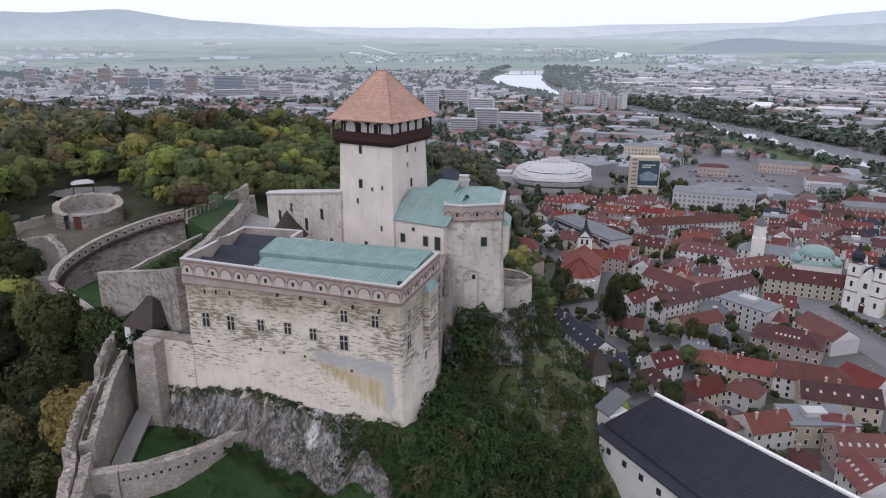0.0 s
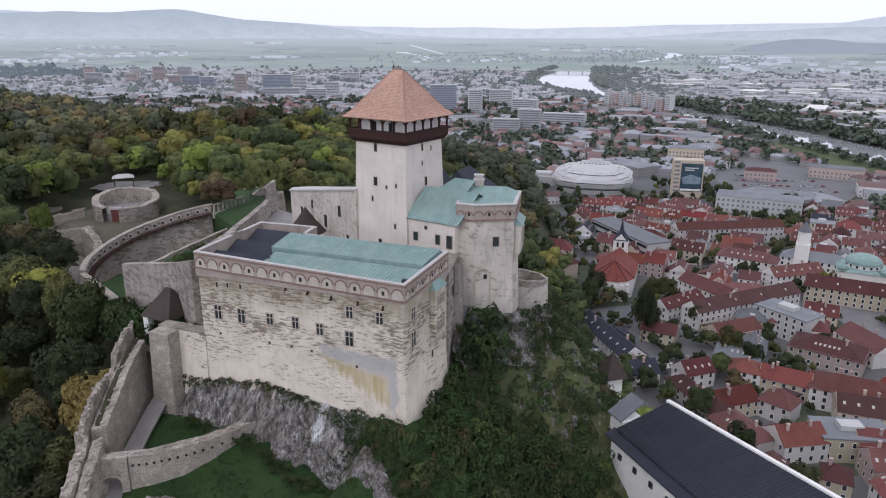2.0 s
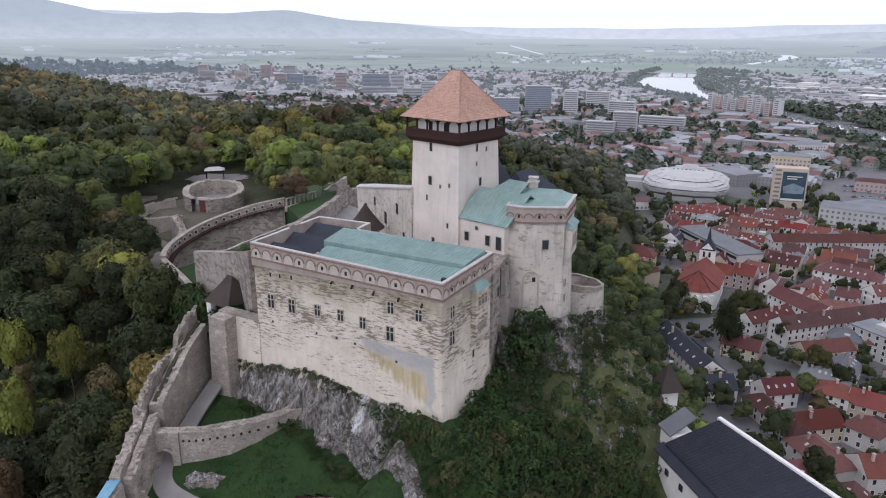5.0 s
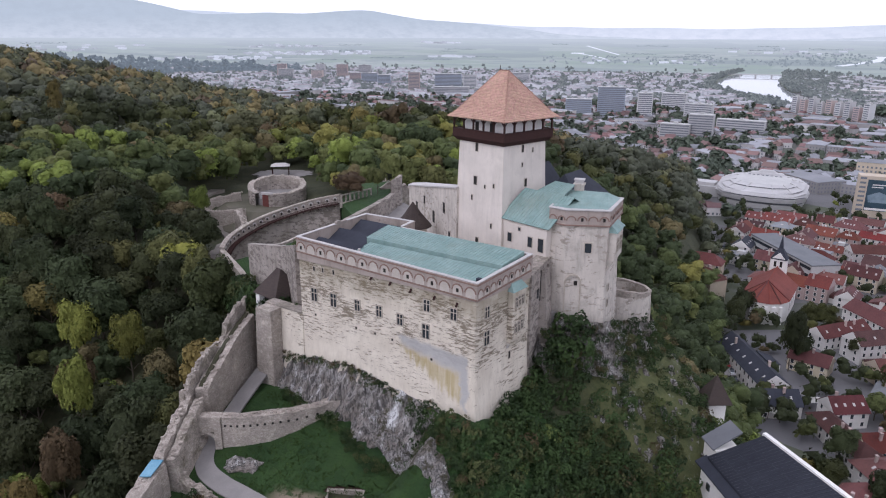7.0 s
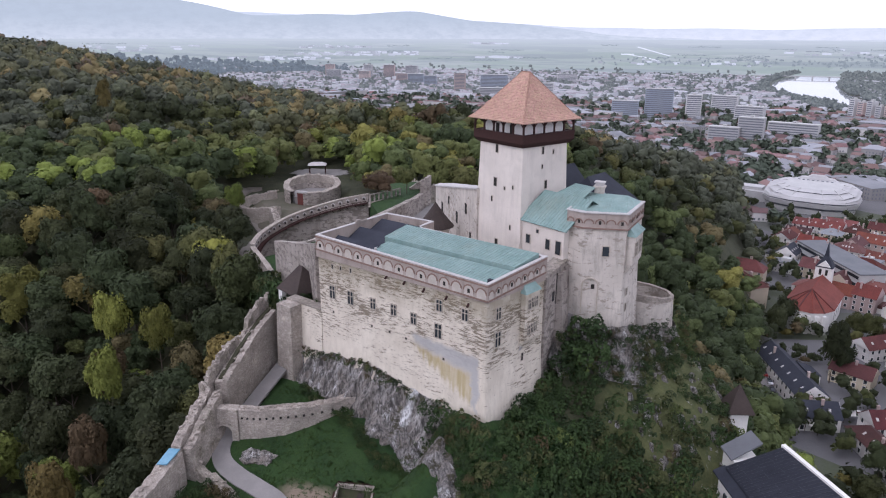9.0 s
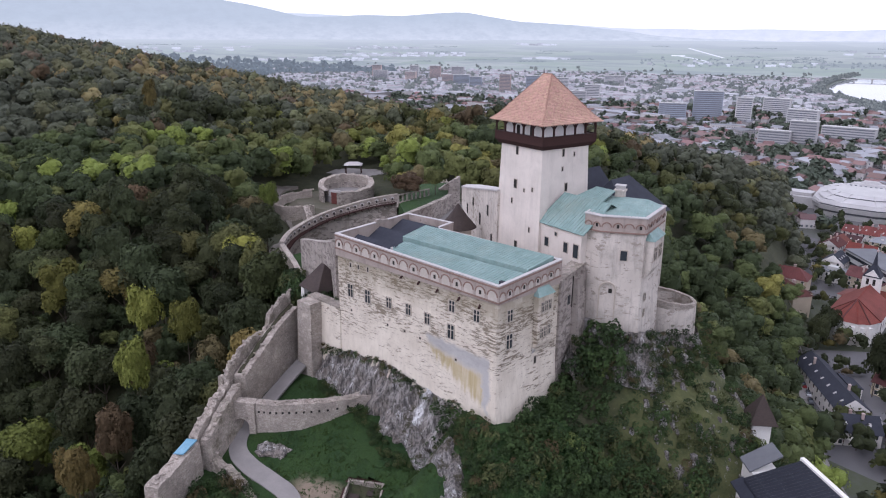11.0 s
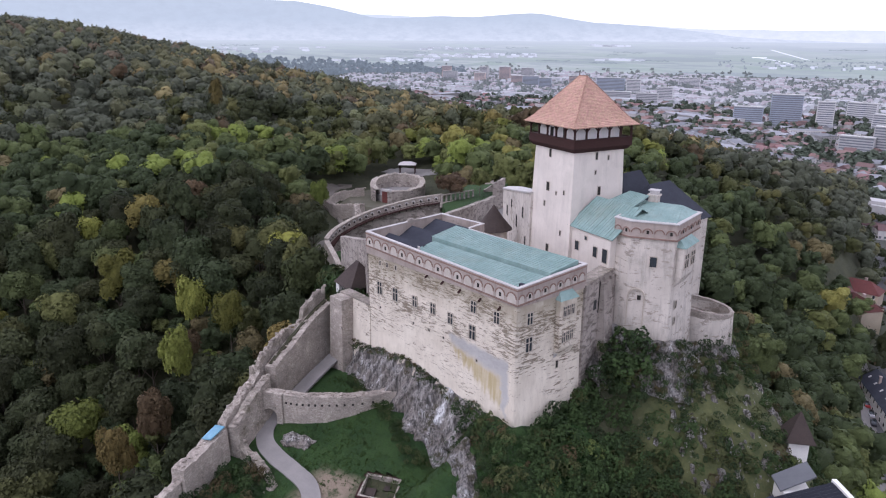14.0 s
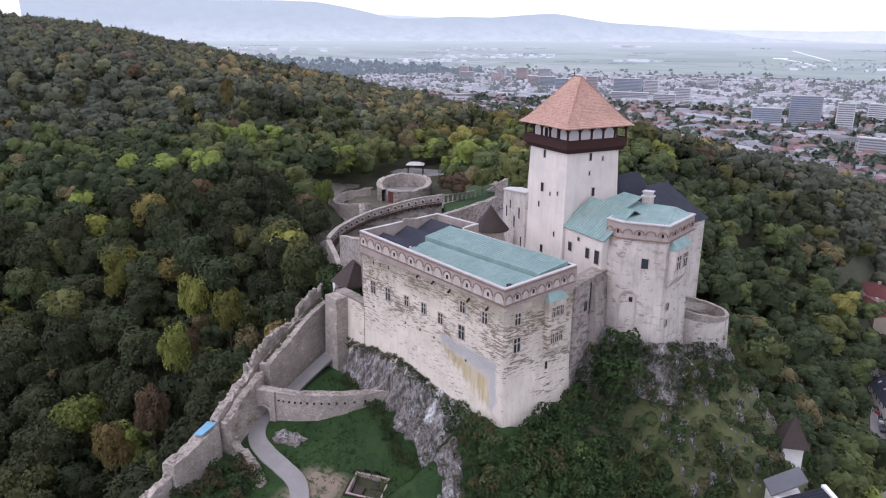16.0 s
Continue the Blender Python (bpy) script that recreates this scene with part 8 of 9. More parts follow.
house(37.5, 361, 30, 11, 8, 5.5, 3.6, "house_cream", "red_b", True, z=1)


# ---- far town: several thousand small houses and blocks
def far_town():
    rng = random.Random(77)
    g = {"wall": Geo(), "red": Geo(), "grey": Geo(), "leafy": [], "far_leafy": [], "back_wall": Geo(), "back_roof": Geo(), "window": Geo()}

    def river_clear(x, y):
        return abs(x - river_x(y)) > river_w(y) / 2 + (75 if x < river_x(y) and y < 1000 else 30)

    def add_house(x, y, w, d, h, rz, red, rise):
        m = pose(x, y, TOWN, 0, 0, rz)
        far = y > 1350
        g["back_wall" if far else "wall"].box(-w / 2, w / 2, -d / 2, d / 2, -0.5, h, m)
        if y < 1050:
            for lv in range(max(1, int(h / 3.2))):
                for q in range(int(w / 3.0)):
                    x0, z0 = -w / 2 + 0.8 + 3.0 * q, 0.9 + 3.1 * lv
                    g["window"].add([tuple(m @ Vector(p)) for p in ((x0, -d / 2 - 0.06, z0), (x0 + 1.3, -d / 2 - 0.06, z0), (x0 + 1.3, -d / 2 - 0.06, z0 + 1.6), (x0, -d / 2 - 0.06, z0 + 1.6))], [(0, 1, 2, 3)])
                for q in range(int(d / 3.4)):
                    y0, z0 = -d / 2 + 1.0 + 3.2 * q, 0.9 + 3.1 * lv
                    for sx in (-1, 1):
                        xx = sx * (w / 2 + 0.06)
                        g["window"].add([tuple(m @ Vector(p)) for p in ((xx, y0, z0), (xx, y0 + 1.2, z0), (xx, y0 + 1.2, z0 + 1.6), (xx, y0, z0 + 1.6))], [(0, 1, 2, 3)])
        top = [tuple(m @ Vector(p)) for p in ((-w / 2 - .3, -d / 2 - .3, h), (w / 2 + .3, -d / 2 - .3, h), (w / 2 + .3, d / 2 + .3, h), (-w / 2 - .3, d / 2 + .3, h), (-w / 2, 0, h + rise), (w / 2, 0, h + rise))]
        g["back_roof" if far else "red" if red else "grey"].add(top, [(0, 1, 5, 4), (1, 2, 5), (2, 3, 4, 5), (3, 0, 4), (3, 2, 1, 0)])

    for _ in range(9600):
        y = 430 + 1900 * rng.random() ** 1.15
        x = rng.uniform(-0.80, 0.75) * y + 20
        if height(x, y) > TOWN + 0.5 or not river_clear(x, y) or inside(CAR_PARK, x, y):
            continue
        if y < 640 and 30 < x < 340 and (x < 235 or y < 545) and not (215 < x < 300 and 400 < y < 540):
            if (x - 100) ** 2 + (y - 605) ** 2 < 75 ** 2 or 120 < x < 340:
                continue
        if y < 520 and x < 330:
            continue
        east = x > river_x(y)
        k = noise.noise(Vector((x * 0.004, y * 0.004, 2)))
        if rng.random() < 0.38:
            for _k in range(rng.randint(2, 5)):
                g["leafy" if y < 1350 else "far_leafy"].append((rng.randrange(3), x + rng.uniform(-14, 14), y + rng.uniform(-14, 14), TOWN, rng.uniform(3, 6), 0))
            continue
        big = rng.random() < (0.35 if east else (0.22 if k > 0.1 else 0.08))
        rz = rng.choice((-24, -24, 66, 15, -60)) + rng.uniform(-6, 6)
        if big:
            w, d, h = rng.uniform(22, 60), rng.uniform(14, 30), rng.uniform(6, 11)
            add_house(x, y, w, d, h, rz, rng.random() < 0.15, rng.uniform(0.2, 1.2))
        else:
            add_house(x, y, rng.uniform(9, 15), rng.uniform(8, 11), rng.uniform(4, 7.5), rz, rng.random() < 0.72, rng.uniform(2.4, 4))
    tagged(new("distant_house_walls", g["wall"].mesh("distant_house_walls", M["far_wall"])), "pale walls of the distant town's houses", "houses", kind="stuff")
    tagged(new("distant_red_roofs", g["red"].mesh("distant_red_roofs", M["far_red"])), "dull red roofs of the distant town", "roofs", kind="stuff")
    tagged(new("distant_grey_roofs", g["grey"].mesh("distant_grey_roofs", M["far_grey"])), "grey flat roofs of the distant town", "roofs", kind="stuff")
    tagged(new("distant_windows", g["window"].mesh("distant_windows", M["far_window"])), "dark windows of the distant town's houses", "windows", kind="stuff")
    # river woods
    for _ in range(2700):
        y = rng.uniform(560, 2600)
        side = rng.choice((-1, -1, 1, 1, 1, 1, 1))
        low = side < 0 and y < 1300
        if low and rng.random() < 0.12:
            continue
        x = river_x(y) + side * (river_w(y) / 2 + (12 if side < 0 else 4) + abs(rng.gauss(0, 10 if side < 0 else (36 if y < 1000 else 75))))
        g["leafy" if y < 1350 else "far_leafy"].append((rng.randrange(3), x, y, TOWN, rng.uniform(3.0, 5.2) if low else rng.uniform(4, 7), 0))
    for _ in range(350):
        y = rng.uniform(1500, 2600)
        x = rng.uniform(-0.7, 0.7) * y
        if abs(x - river_x(y)) > river_w(y):
            g["far_leafy"].append((rng.randrange(3), x, y, TOWN - 2, rng.uniform(5, 8), 0))
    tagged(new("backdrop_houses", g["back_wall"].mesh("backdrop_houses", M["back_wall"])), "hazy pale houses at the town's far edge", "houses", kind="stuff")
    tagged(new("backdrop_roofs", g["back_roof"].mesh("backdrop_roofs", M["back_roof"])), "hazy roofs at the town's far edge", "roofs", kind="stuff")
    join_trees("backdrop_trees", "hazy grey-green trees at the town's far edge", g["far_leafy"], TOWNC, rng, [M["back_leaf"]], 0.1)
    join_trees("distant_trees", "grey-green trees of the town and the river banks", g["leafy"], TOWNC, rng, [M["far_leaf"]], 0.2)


def river_x(y):
    return float(np.interp(y, [400, 671, 800, 945, 1163, 1350, 1547, 1800, 2100, 2573, 3000, 3622, 4300], [640, 452, 425, 395, 338, 290, 232, 195, 215, 300, 480, 892, 1300]))


def river_w(y):
    return float(np.interp(y, [400, 671, 945, 1163, 1350, 1500, 1800, 2300, 2573, 3000, 4300], [80, 70, 64, 52, 56, 95, 150, 150, 110, 60, 50]))


def river():
    g = Geo()
    ys = np.arange(300, 2560, 40)
    for y in ys:
        x, w = river_x(y), river_w(y)
        g.v += [(x - w / 2, y, TOWN + 0.5), (x + w / 2, y, TOWN + 0.5), (x - w / 2 - 2, y, TOWN - 2), (x + w / 2 + 2, y, TOWN - 2)]
    for i in range(len(ys) - 1):
        o, p = 4 * i, 4 * i + 4
        g.f += [(o, o + 1, p + 1, p), (o, p, p + 2, o + 2), (o + 1, o + 3, p + 3, p + 1)]
    whole("water", g, M["water"], "broad pale river reflecting the white sky", "river", kind="structure")


def plain_clutter():
    """Villages, sheds, hedgerows and woods far out on the plain."""
    rng = random.Random(19)
    sheds, trees, near_woods = Geo(), [], []
    for b0, b1, e0, e1, n, w in ((-33, -23.5, -1.86, -1.62, 90, 26), (-33, -27, -1.30, -1.12, 30, 22), (-19.2, -15.8, -0.98, -0.86, 14, 60), (-18.9, -14.6, -2.02, -1.92, 10, 90), (-40, -30, -2.2, -1.95, 40, 26),
                                 (-10, 3, -2.45, -2.05, 26, 20), (16, 32, -2.9, -2.0, 90, 60), (4, 12, -1.7, -1.1, 16, 34), (16, 24, -1.95, -1.75, 24, 110), (-52, -40, -1.5, -1.1, 30, 40)):
        for _ in range(n):
            x, y, z = on_plain(rng.uniform(b0, b1), rng.uniform(e0, e1))
            k = w * rng.uniform(0.4, 1.2)
            sheds.box(-k / 2, k / 2, -8, 8, -3, rng.uniform(4, 9), pose(x, y, z, 0, 0, rng.uniform(-20, 20)))
    for _ in range(46):
        b, e, span = rng.uniform(-55, 31), rng.uniform(-2.35, -0.9), rng.uniform(0.6, 3.0)
        for q in range(int(span * 9)):
            x, y, z = on_plain(b + span * q / (span * 9), e + rng.gauss(0, 0.012))
            trees.append((rng.randrange(3), x, y, z - 1, rng.uniform(2.2, 4.0), 0))
    for _ in range(420):
        b, e = rng.choice(((rng.uniform(7.0, 13.0), rng.uniform(-2.3, -1.5)), (rng.uniform(13.5, 20), rng.uniform(-2.5, -1.8)), (rng.uniform(-10, 8), rng.uniform(-2.5, -1.9))))
        x, y, z = on_plain(b, e)
        trees.append((rng.randrange(3), x, y, z - 1, rng.uniform(3, 6.5), 0))
    for _ in range(620):
        b = rng.uniform(-47, -29)
        e = rng.uniform(-3.3, -1.75 - 0.075 * (b + 47)) if rng.random() < 0.8 else rng.uniform(-3.4, -2.6)
        x, y, z = on_plain(b, e) if e > -2.9 else (EYE_MEAN.x + 2300 * math.sin(radians(b)), EYE_MEAN.y + 2300 * math.cos(radians(b)), TOWN)
        near_woods.append((rng.randrange(3), x, y, z - 1, rng.uniform(6, 13), 0))
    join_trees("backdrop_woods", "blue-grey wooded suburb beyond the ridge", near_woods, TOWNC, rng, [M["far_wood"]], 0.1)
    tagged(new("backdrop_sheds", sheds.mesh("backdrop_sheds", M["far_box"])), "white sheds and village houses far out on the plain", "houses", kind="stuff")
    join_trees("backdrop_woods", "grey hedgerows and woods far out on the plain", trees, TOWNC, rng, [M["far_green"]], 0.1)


river()
far_town()
plain_clutter()


# ---- landmarks
def flat_patch(name, label, category, poly, material, lift=0.15):
    return whole(name, Geo().prism(poly, TOWN - 0.5, TOWN + lift), material, label, category, kind="structure")


PARK = plain("mown_meadow", (0.060, 0.085, 0.034), (0.085, 0.105, 0.045), 0.03, 0.4)
flat_patch("meadow", "green meadow between the river and the road", "meadow", [(352, 560), (405, 590), (392, 690), (388, 790), (352, 880), (325, 880), (345, 760), (352, 680)], PARK, 0.22)
flat_patch("embankment", "long pale embankment path above the river meadow", "path", [(330, 690), (338, 690), (330, 800), (296, 960), (288, 958), (321, 800)], M["paving"], 0.5)
flat_patch("car_park", "wide asphalt junction and car park by the river road", "road", [(235, 560), (330, 545), (335, 640), (322, 720), (282, 760), (250, 700), (238, 640)], M["asphalt"], 0.18)
for x, y, rz, w, d, h, mt, rf, word in ((250, 640, -18, 26, 14, 9, "house_pink", "red_b", "dusty pink corner house with a dark red roof"), (322, 652, -28, 44, 15, 10, "house_pink", "grey_roof", "long pinkish block by the river meadow"), (203, 715, -15, 34, 18, 17, "house_cream", "grey_roof", "cream office block with brown window bands"), (206, 520, -22, 58, 24, 12, "concrete", "grey_roof", "long grey commercial hall"), (300, 480, -20, 30, 18, 11, "house_pink", "grey_roof", "pale pink town block"), (232, 545, -26, 46, 26, 9, "concrete", "grey_roof", "low grey shopping hall")):
    blk = thing("town_block", word, "building", (x, y, TOWN), rz, "blocks by the river road")
    part("wall", Geo().box(-w / 2, w / 2, -d / 2, d / 2, -0.5, h), M[mt], blk)
    part("roof", Geo().add([(-w / 2 - .4, -d / 2 - .4, h), (w / 2 + .4, -d / 2 - .4, h), (w / 2 + .4, d / 2 + .4, h), (-w / 2 - .4, d / 2 + .4, h), (-w / 2 + 6, 0, h + 2.2), (w / 2 - 6, 0, h + 2.2)], [(0, 1, 5, 4), (1, 2, 5), (2, 3, 4, 5), (3, 0, 4), (3, 2, 1, 0)]), M[rf], blk)
    for f in range(int(h / 3.6)):
        for q in range(int(w / 3.4)):
            part("window", Geo().box(-w / 2 + 1.2 + 3.4 * q, -w / 2 + 2.7 + 3.4 * q, -d / 2 - 0.08, -d / 2 + 0.1, 3.6 * f + 1.1, 3.6 * f + 2.8), M["far_window"], blk)
bridge = thing("bridge", "long low road bridge over the river", "bridge", (0, 0, TOWN))
part("deck", Geo().beam((100, 2330, 7), (420, 2330, 7), 9, 1.4), M["concrete"], bridge)
for i in range(7):
    part("pier", Geo().box(120 + 44 * i, 124 + 44 * i, 2327, 2333, -2, 6.4), M["concrete"], bridge)


def halls():
    rng = random.Random(5)
    for _ in range(70):
        y = rng.uniform(760, 1900)
        x = river_x(y) + river_w(y) / 2 + 150 + rng.uniform(0, 0.35) * y
        w, d, h, rz = rng.uniform(40, 110), rng.uniform(24, 50), rng.uniform(7, 12), rng.choice((-30, -30, 60)) + rng.uniform(-4, 4)
        ob = thing("industrial_hall", "low pale industrial hall beyond the river", "industrial hall", (x, y, TOWN), rz, "industrial halls")
        part("wall", Geo().box(-w / 2, w / 2, -d / 2, d / 2, -0.5, h), M["far_wall"], ob)
        part("roof", Geo().box(-w / 2 - 0.3, w / 2 + 0.3, -d / 2 - 0.3, d / 2 + 0.3, h, h + 0.8), rng.choice((M["far_grey"], M["concrete"], M["house_white"])), ob)


halls()
def slab_block(x, y, rz, w, d, floors, wall, label, band="far_window"):
    """A prefabricated block of flats with a window band on every floor."""
    ob = thing("apartment_block", label, "apartment building", (x, y, TOWN), rz, "apartment blocks")
    h = floors * 3.0
    part("wall", Geo().box(-w / 2, w / 2, -d / 2, d / 2, 0, h), wall, ob)
    part("roof", Geo().box(-w / 2 - 0.3, w / 2 + 0.3, -d / 2 - 0.3, d / 2 + 0.3, h, h + 0.6).box(-2, 2, -2, 2, h + 0.6, h + 3), M["concrete"], ob)
    for f in range(floors):
        part("window_band", Geo().box(-w / 2 + 1.2, w / 2 - 1.2, -d / 2 - 0.12, -d / 2 + 0.1, 3 * f + 0.9, 3 * f + 2.3), M[band], ob)
    return ob


BLOCK_PINK = plain("pinkish_panel_wall", (0.50, 0.39, 0.36), (0.44, 0.36, 0.335), 0.05, 0.5, vary="object", amount=0.2)
BLOCK_WHITE = plain("white_panel_wall", (0.52, 0.505, 0.50), (0.43, 0.425, 0.425), 0.05, 0.5, vary="object", amount=0.2)
BLOCK_GREY = plain("blue_grey_panel_wall", (0.34, 0.37, 0.42), (0.28, 0.31, 0.36), 0.05, 0.5)
for x, y, rz, w, fl, mt, word in ((-1020, 1780, 20, 26, 13, BLOCK_PINK, "pinkish"), (-985, 1740, 20, 40, 9, BLOCK_WHITE, "white"), (-905, 1790, 15, 24, 13, BLOCK_WHITE, "white"), (-850, 1810, 15, 30, 13, BLOCK_PINK, "pinkish"), (-880, 1720, 15, 30, 9, BLOCK_PINK, "pinkish"), (-800, 1850, 10, 34, 12, BLOCK_WHITE, "white"),
                              (-760, 1700, 10, 30, 8, BLOCK_PINK, "pinkish"), (-700, 1650, 20, 40, 9, BLOCK_GREY, "blue-grey"), (-640, 1600, 20, 30, 9, BLOCK_GREY, "blue-grey"), (-516, 1470, 12, 24, 14, BLOCK_PINK, "pinkish"), (-462, 1545, 12, 60, 12, BLOCK_GREY, "dark glass-fronted"), (-415, 1560, 12, 30, 11, BLOCK_WHITE, "white"), (-400, 1370, 10, 70, 7, BLOCK_WHITE, "white"), (-330, 1360, 10, 40, 7, BLOCK_WHITE, "white"),
                              (-310, 1410, 8, 30, 10, BLOCK_WHITE, "white"), (-350, 1800, 8, 50, 9, BLOCK_WHITE, "white"), (-70, 1150, 5, 42, 15, BLOCK_GREY, "grey"), (-18, 1128, 5, 22, 13, BLOCK_WHITE, "white"), (-118, 1130, 5, 40, 9, BLOCK_GREY, "grey"), (58, 935, -10, 30, 10, BLOCK_WHITE, "white"), (28, 930, -10, 36, 6, BLOCK_WHITE, "white"), (110, 1000, -15, 60, 6, BLOCK_WHITE, "white"), (60, 1110, -15, 40, 9, BLOCK_WHITE, "white"), (25, 1250, -10, 40, 10, BLOCK_WHITE, "white")):
    slab_block(x, y, rz, w, 13, fl, mt, "tall %s panel block of flats" % word)
for i in range(9):
    u = i / 8
    slab_block(212 + 80 * u, 1258 - 100 * u, -50, 10, 12, (10, 9, 10, 8)[i % 4], (BLOCK_WHITE, BLOCK_PINK, BLOCK_WHITE)[i % 3], ("white", "pinkish", "white")[i % 3] + " tower block in a row by the river")

# domed arena
ar = thing("arena", "white polygonal arena with sloping terraces", "arena", (94, 592, TOWN), -14)


ARENA_WHITE = M["arena_white"] = plain("weathered_white_panels", (0.50, 0.485, 0.475), (0.40, 0.385, 0.38), 0.08, 0.9, stretch=(1, 1, 0.3))


def arena_ring(rx, ry, shift=0.0):
    return [(rx * math.copysign(abs(math.cos(a)) ** 0.75, math.cos(a)), ry * math.copysign(abs(math.sin(a)) ** 0.75, math.sin(a)) + shift) for a in ((i + 0.5) * math.pi / 6 for i in range(12))]


for r0, r1, z0, z1, mt in (((31, 25), (32, 26), 0, 3.6, "concrete"), ((30.5, 24.5), (30.5, 24.5), 3.6, 5.4, "far_window"), ((33, 27), (34, 28), 5.4, 8.6, "arena_white"), ((32, 26), (32, 26), 8.6, 9.6, "far_window"), ((33.5, 27.5), (31.5, 25.5), 9.6, 12.2, "arena_white")):
    part("tier", Geo().frustum(arena_ring(*r0), z0, arena_ring(*r1), z1), M[mt], ar)
def raked(geo, rise=0.13):
    """Tilts a tier: it climbs from the front to the back."""
    geo.v = [(x, y, z + rise * (y + 24)) for x, y, z in geo.v]
    return geo


part("roof", raked(Geo().frustum(arena_ring(33, 27), 10.4, arena_ring(30, 24, 0.5), 11.2)), ARENA_WHITE, ar)
part("window_band", raked(Geo().frustum(arena_ring(29.6, 23.6, 0.5), 11.2, arena_ring(29.6, 23.6, 0.5), 12.1)), M["far_window"], ar)
part("roof", raked(Geo().frustum(arena_ring(30.6, 24.6, 0.5), 12.1, arena_ring(25, 18, 2.0), 12.9)), ARENA_WHITE, ar)
part("window_band", raked(Geo().frustum(arena_ring(24.6, 17.6, 2.0), 12.9, arena_ring(24.6, 17.6, 2.0), 13.6)), M["far_window"], ar)
part("roof", raked(Geo().frustum(arena_ring(25.4, 18.4, 2.0), 13.6, arena_ring(20, 13, 3.0), 13.9)), ARENA_WHITE, ar)
part("roof", raked(Geo().frustum(arena_ring(20, 13, 3.0), 13.9, arena_ring(19, 12, 3.0), 14.1)), M["concrete"], ar, "grey flat middle of the roof")
for i in range(12):
    (xa, ya), (xb, yb) = arena_ring(30, 24, 0.5)[i], arena_ring(20, 13, 3.0)[i]
    part("rib", raked(Geo().beam((xa, ya, 11.9), (xb, yb, 14.3), 0.5, 0.7)), M["concrete"], ar)
part("roof", Geo().frustum(arena_ring(16, 6, 18.0), 17.0, arena_ring(12, 4, 18.0), 20.5).frustum(arena_ring(8, 3, 18.0), 20.5, arena_ring(5, 2, 18.0), 22.4), ARENA_WHITE, ar)
for i in range(8):
    part("window", Geo().box(-13 + 3.3 * i, -11.4 + 3.3 * i, 11.6, 12.6, 17.6, 19.2), M["far_window"], ar)
part("annexe", Geo().box(-64, -30, -2, 18, 0, 8).box(-58, -36, 2, 14, 8, 10.5), ARENA_WHITE, ar)

bb = thing("billboard_building", "concrete tower block carrying a large dark advertising screen", "office building", (166, 570, TOWN), -6)
part("wall", Geo().box(-11.5, 11.5, -6, 6, 0, 30), M["house_cream"], bb)
part("screen", Geo().box(-6, 10.5, -6.4, -6.0, 5, 27.5), plain("dark_blue_screen", (0.022, 0.045, 0.062), (0.07, 0.11, 0.14), 0.10, 0.3, rough=0.4, bump=0), bb, "large dark blue poster")
for f in range(9):
    part("window_band", Geo().box(-11, -7, -6.15, -5.9, 3.3 * f + 1.2, 3.3 * f + 2.6), M["far_window"], bb)
part("poster_picture", Geo().prism([(-4, 0), (9, 0), (10, 5), (2, 8), (-5, 5)], -0.2, 0.0).move(pose(0, -6.42, 11, 90, 0, 0)), plain("pale_poster_shapes", (0.28, 0.34, 0.38), (0.12, 0.17, 0.21), 0.15, 0.5, rough=0.4, bump=0), bb, "pale shapes on the poster")
for i in range(2):
    part("letter_bar", Geo().box(-3, 7.5 - 3.5 * i, -6.5, -6.35, 23.6 - 1.7 * i, 24.3 - 1.7 * i), M["white"], bb)
part("letter_bar", Geo().box(-5.6, 10.1, -6.5, -6.35, 5.4, 7.0), M["white"], bb)

# church with the red roof
ch = thing("church", "white parish church with a steep red tiled roof", "church", (71, 343, TOWN), 74)
ch.matrix_basis = ch.matrix_basis @ Matrix.Diagonal((1.15, 1.22, 1, 1))
part("wall", Geo().box(-4, 18, -8, 8, -4, 10).prism([(-4, -8), (-4, 8), (-9, 6), (-11.5, 2.5), (-11.5, -2.5), (-9, -6)], -4, 10), M["white"], ch)
part("roof", Geo().add([(18.3, -8.6, 9.8), (18.3, 8.6, 9.8), (-4, 8.6, 9.8), (-9.3, 6.3, 9.8), (-12, 2.7, 9.8), (-12, -2.7, 9.8), (-9.3, -6.3, 9.8), (-4, -8.6, 9.8), (18.3, 0, 17.6), (-3, 0, 17.6)],
     [(8, 0, 7, 9), (1, 8, 9, 2), (2, 9, 3), (3, 9, 4), (4, 9, 5), (5, 9, 6), (6, 9, 7), (0, 8, 1), (0, 1, 2, 3, 4, 5, 6, 7)]), M["church_red"], ch)
for i in range(6):
    a = radians(130 + 20 * i)
    part("buttress", Geo().box(-0.5, 0.5, -0.7, 0.7, -4, 8.5, pose(-4 + 8.4 * math.cos(a), 8.4 * math.sin(a), 0, 0, 0, math.degrees(a))), M["white"], ch)
for i in range(3):
    placed("window", HOUSE_WIN, ch, pose(2 + 5 * i, -8, 5) @ Matrix.Diagonal((1.3, 1, 2.6, 1)))
part("belfry", Geo().box(18.2, 23.8, -3.0, 3.0, -4, 21).add([(18.2, -3.0, 21), (18.2, 3.0, 21), (18.2, 0, 24.5), (23.8, -3.0, 21), (23.8, 3.0, 21), (23.8, 0, 24.5)], [(0, 2, 1), (3, 4, 5), (0, 3, 5, 2), (1, 2, 5, 4)]), M["white"], ch, "white gabled belfry")
for y in (-1, 1):
    part("belfry_opening", Geo().box(18.1, 18.3, y * 1.1 - 0.45, y * 1.1 + 0.45, 17.5, 20.3), M["opening"], ch)
APSE = [(-4, 8.6), (-9.3, 6.3), (-12, 2.7), (-12, -2.7), (-9.3, -6.3), (-4, -8.6)]
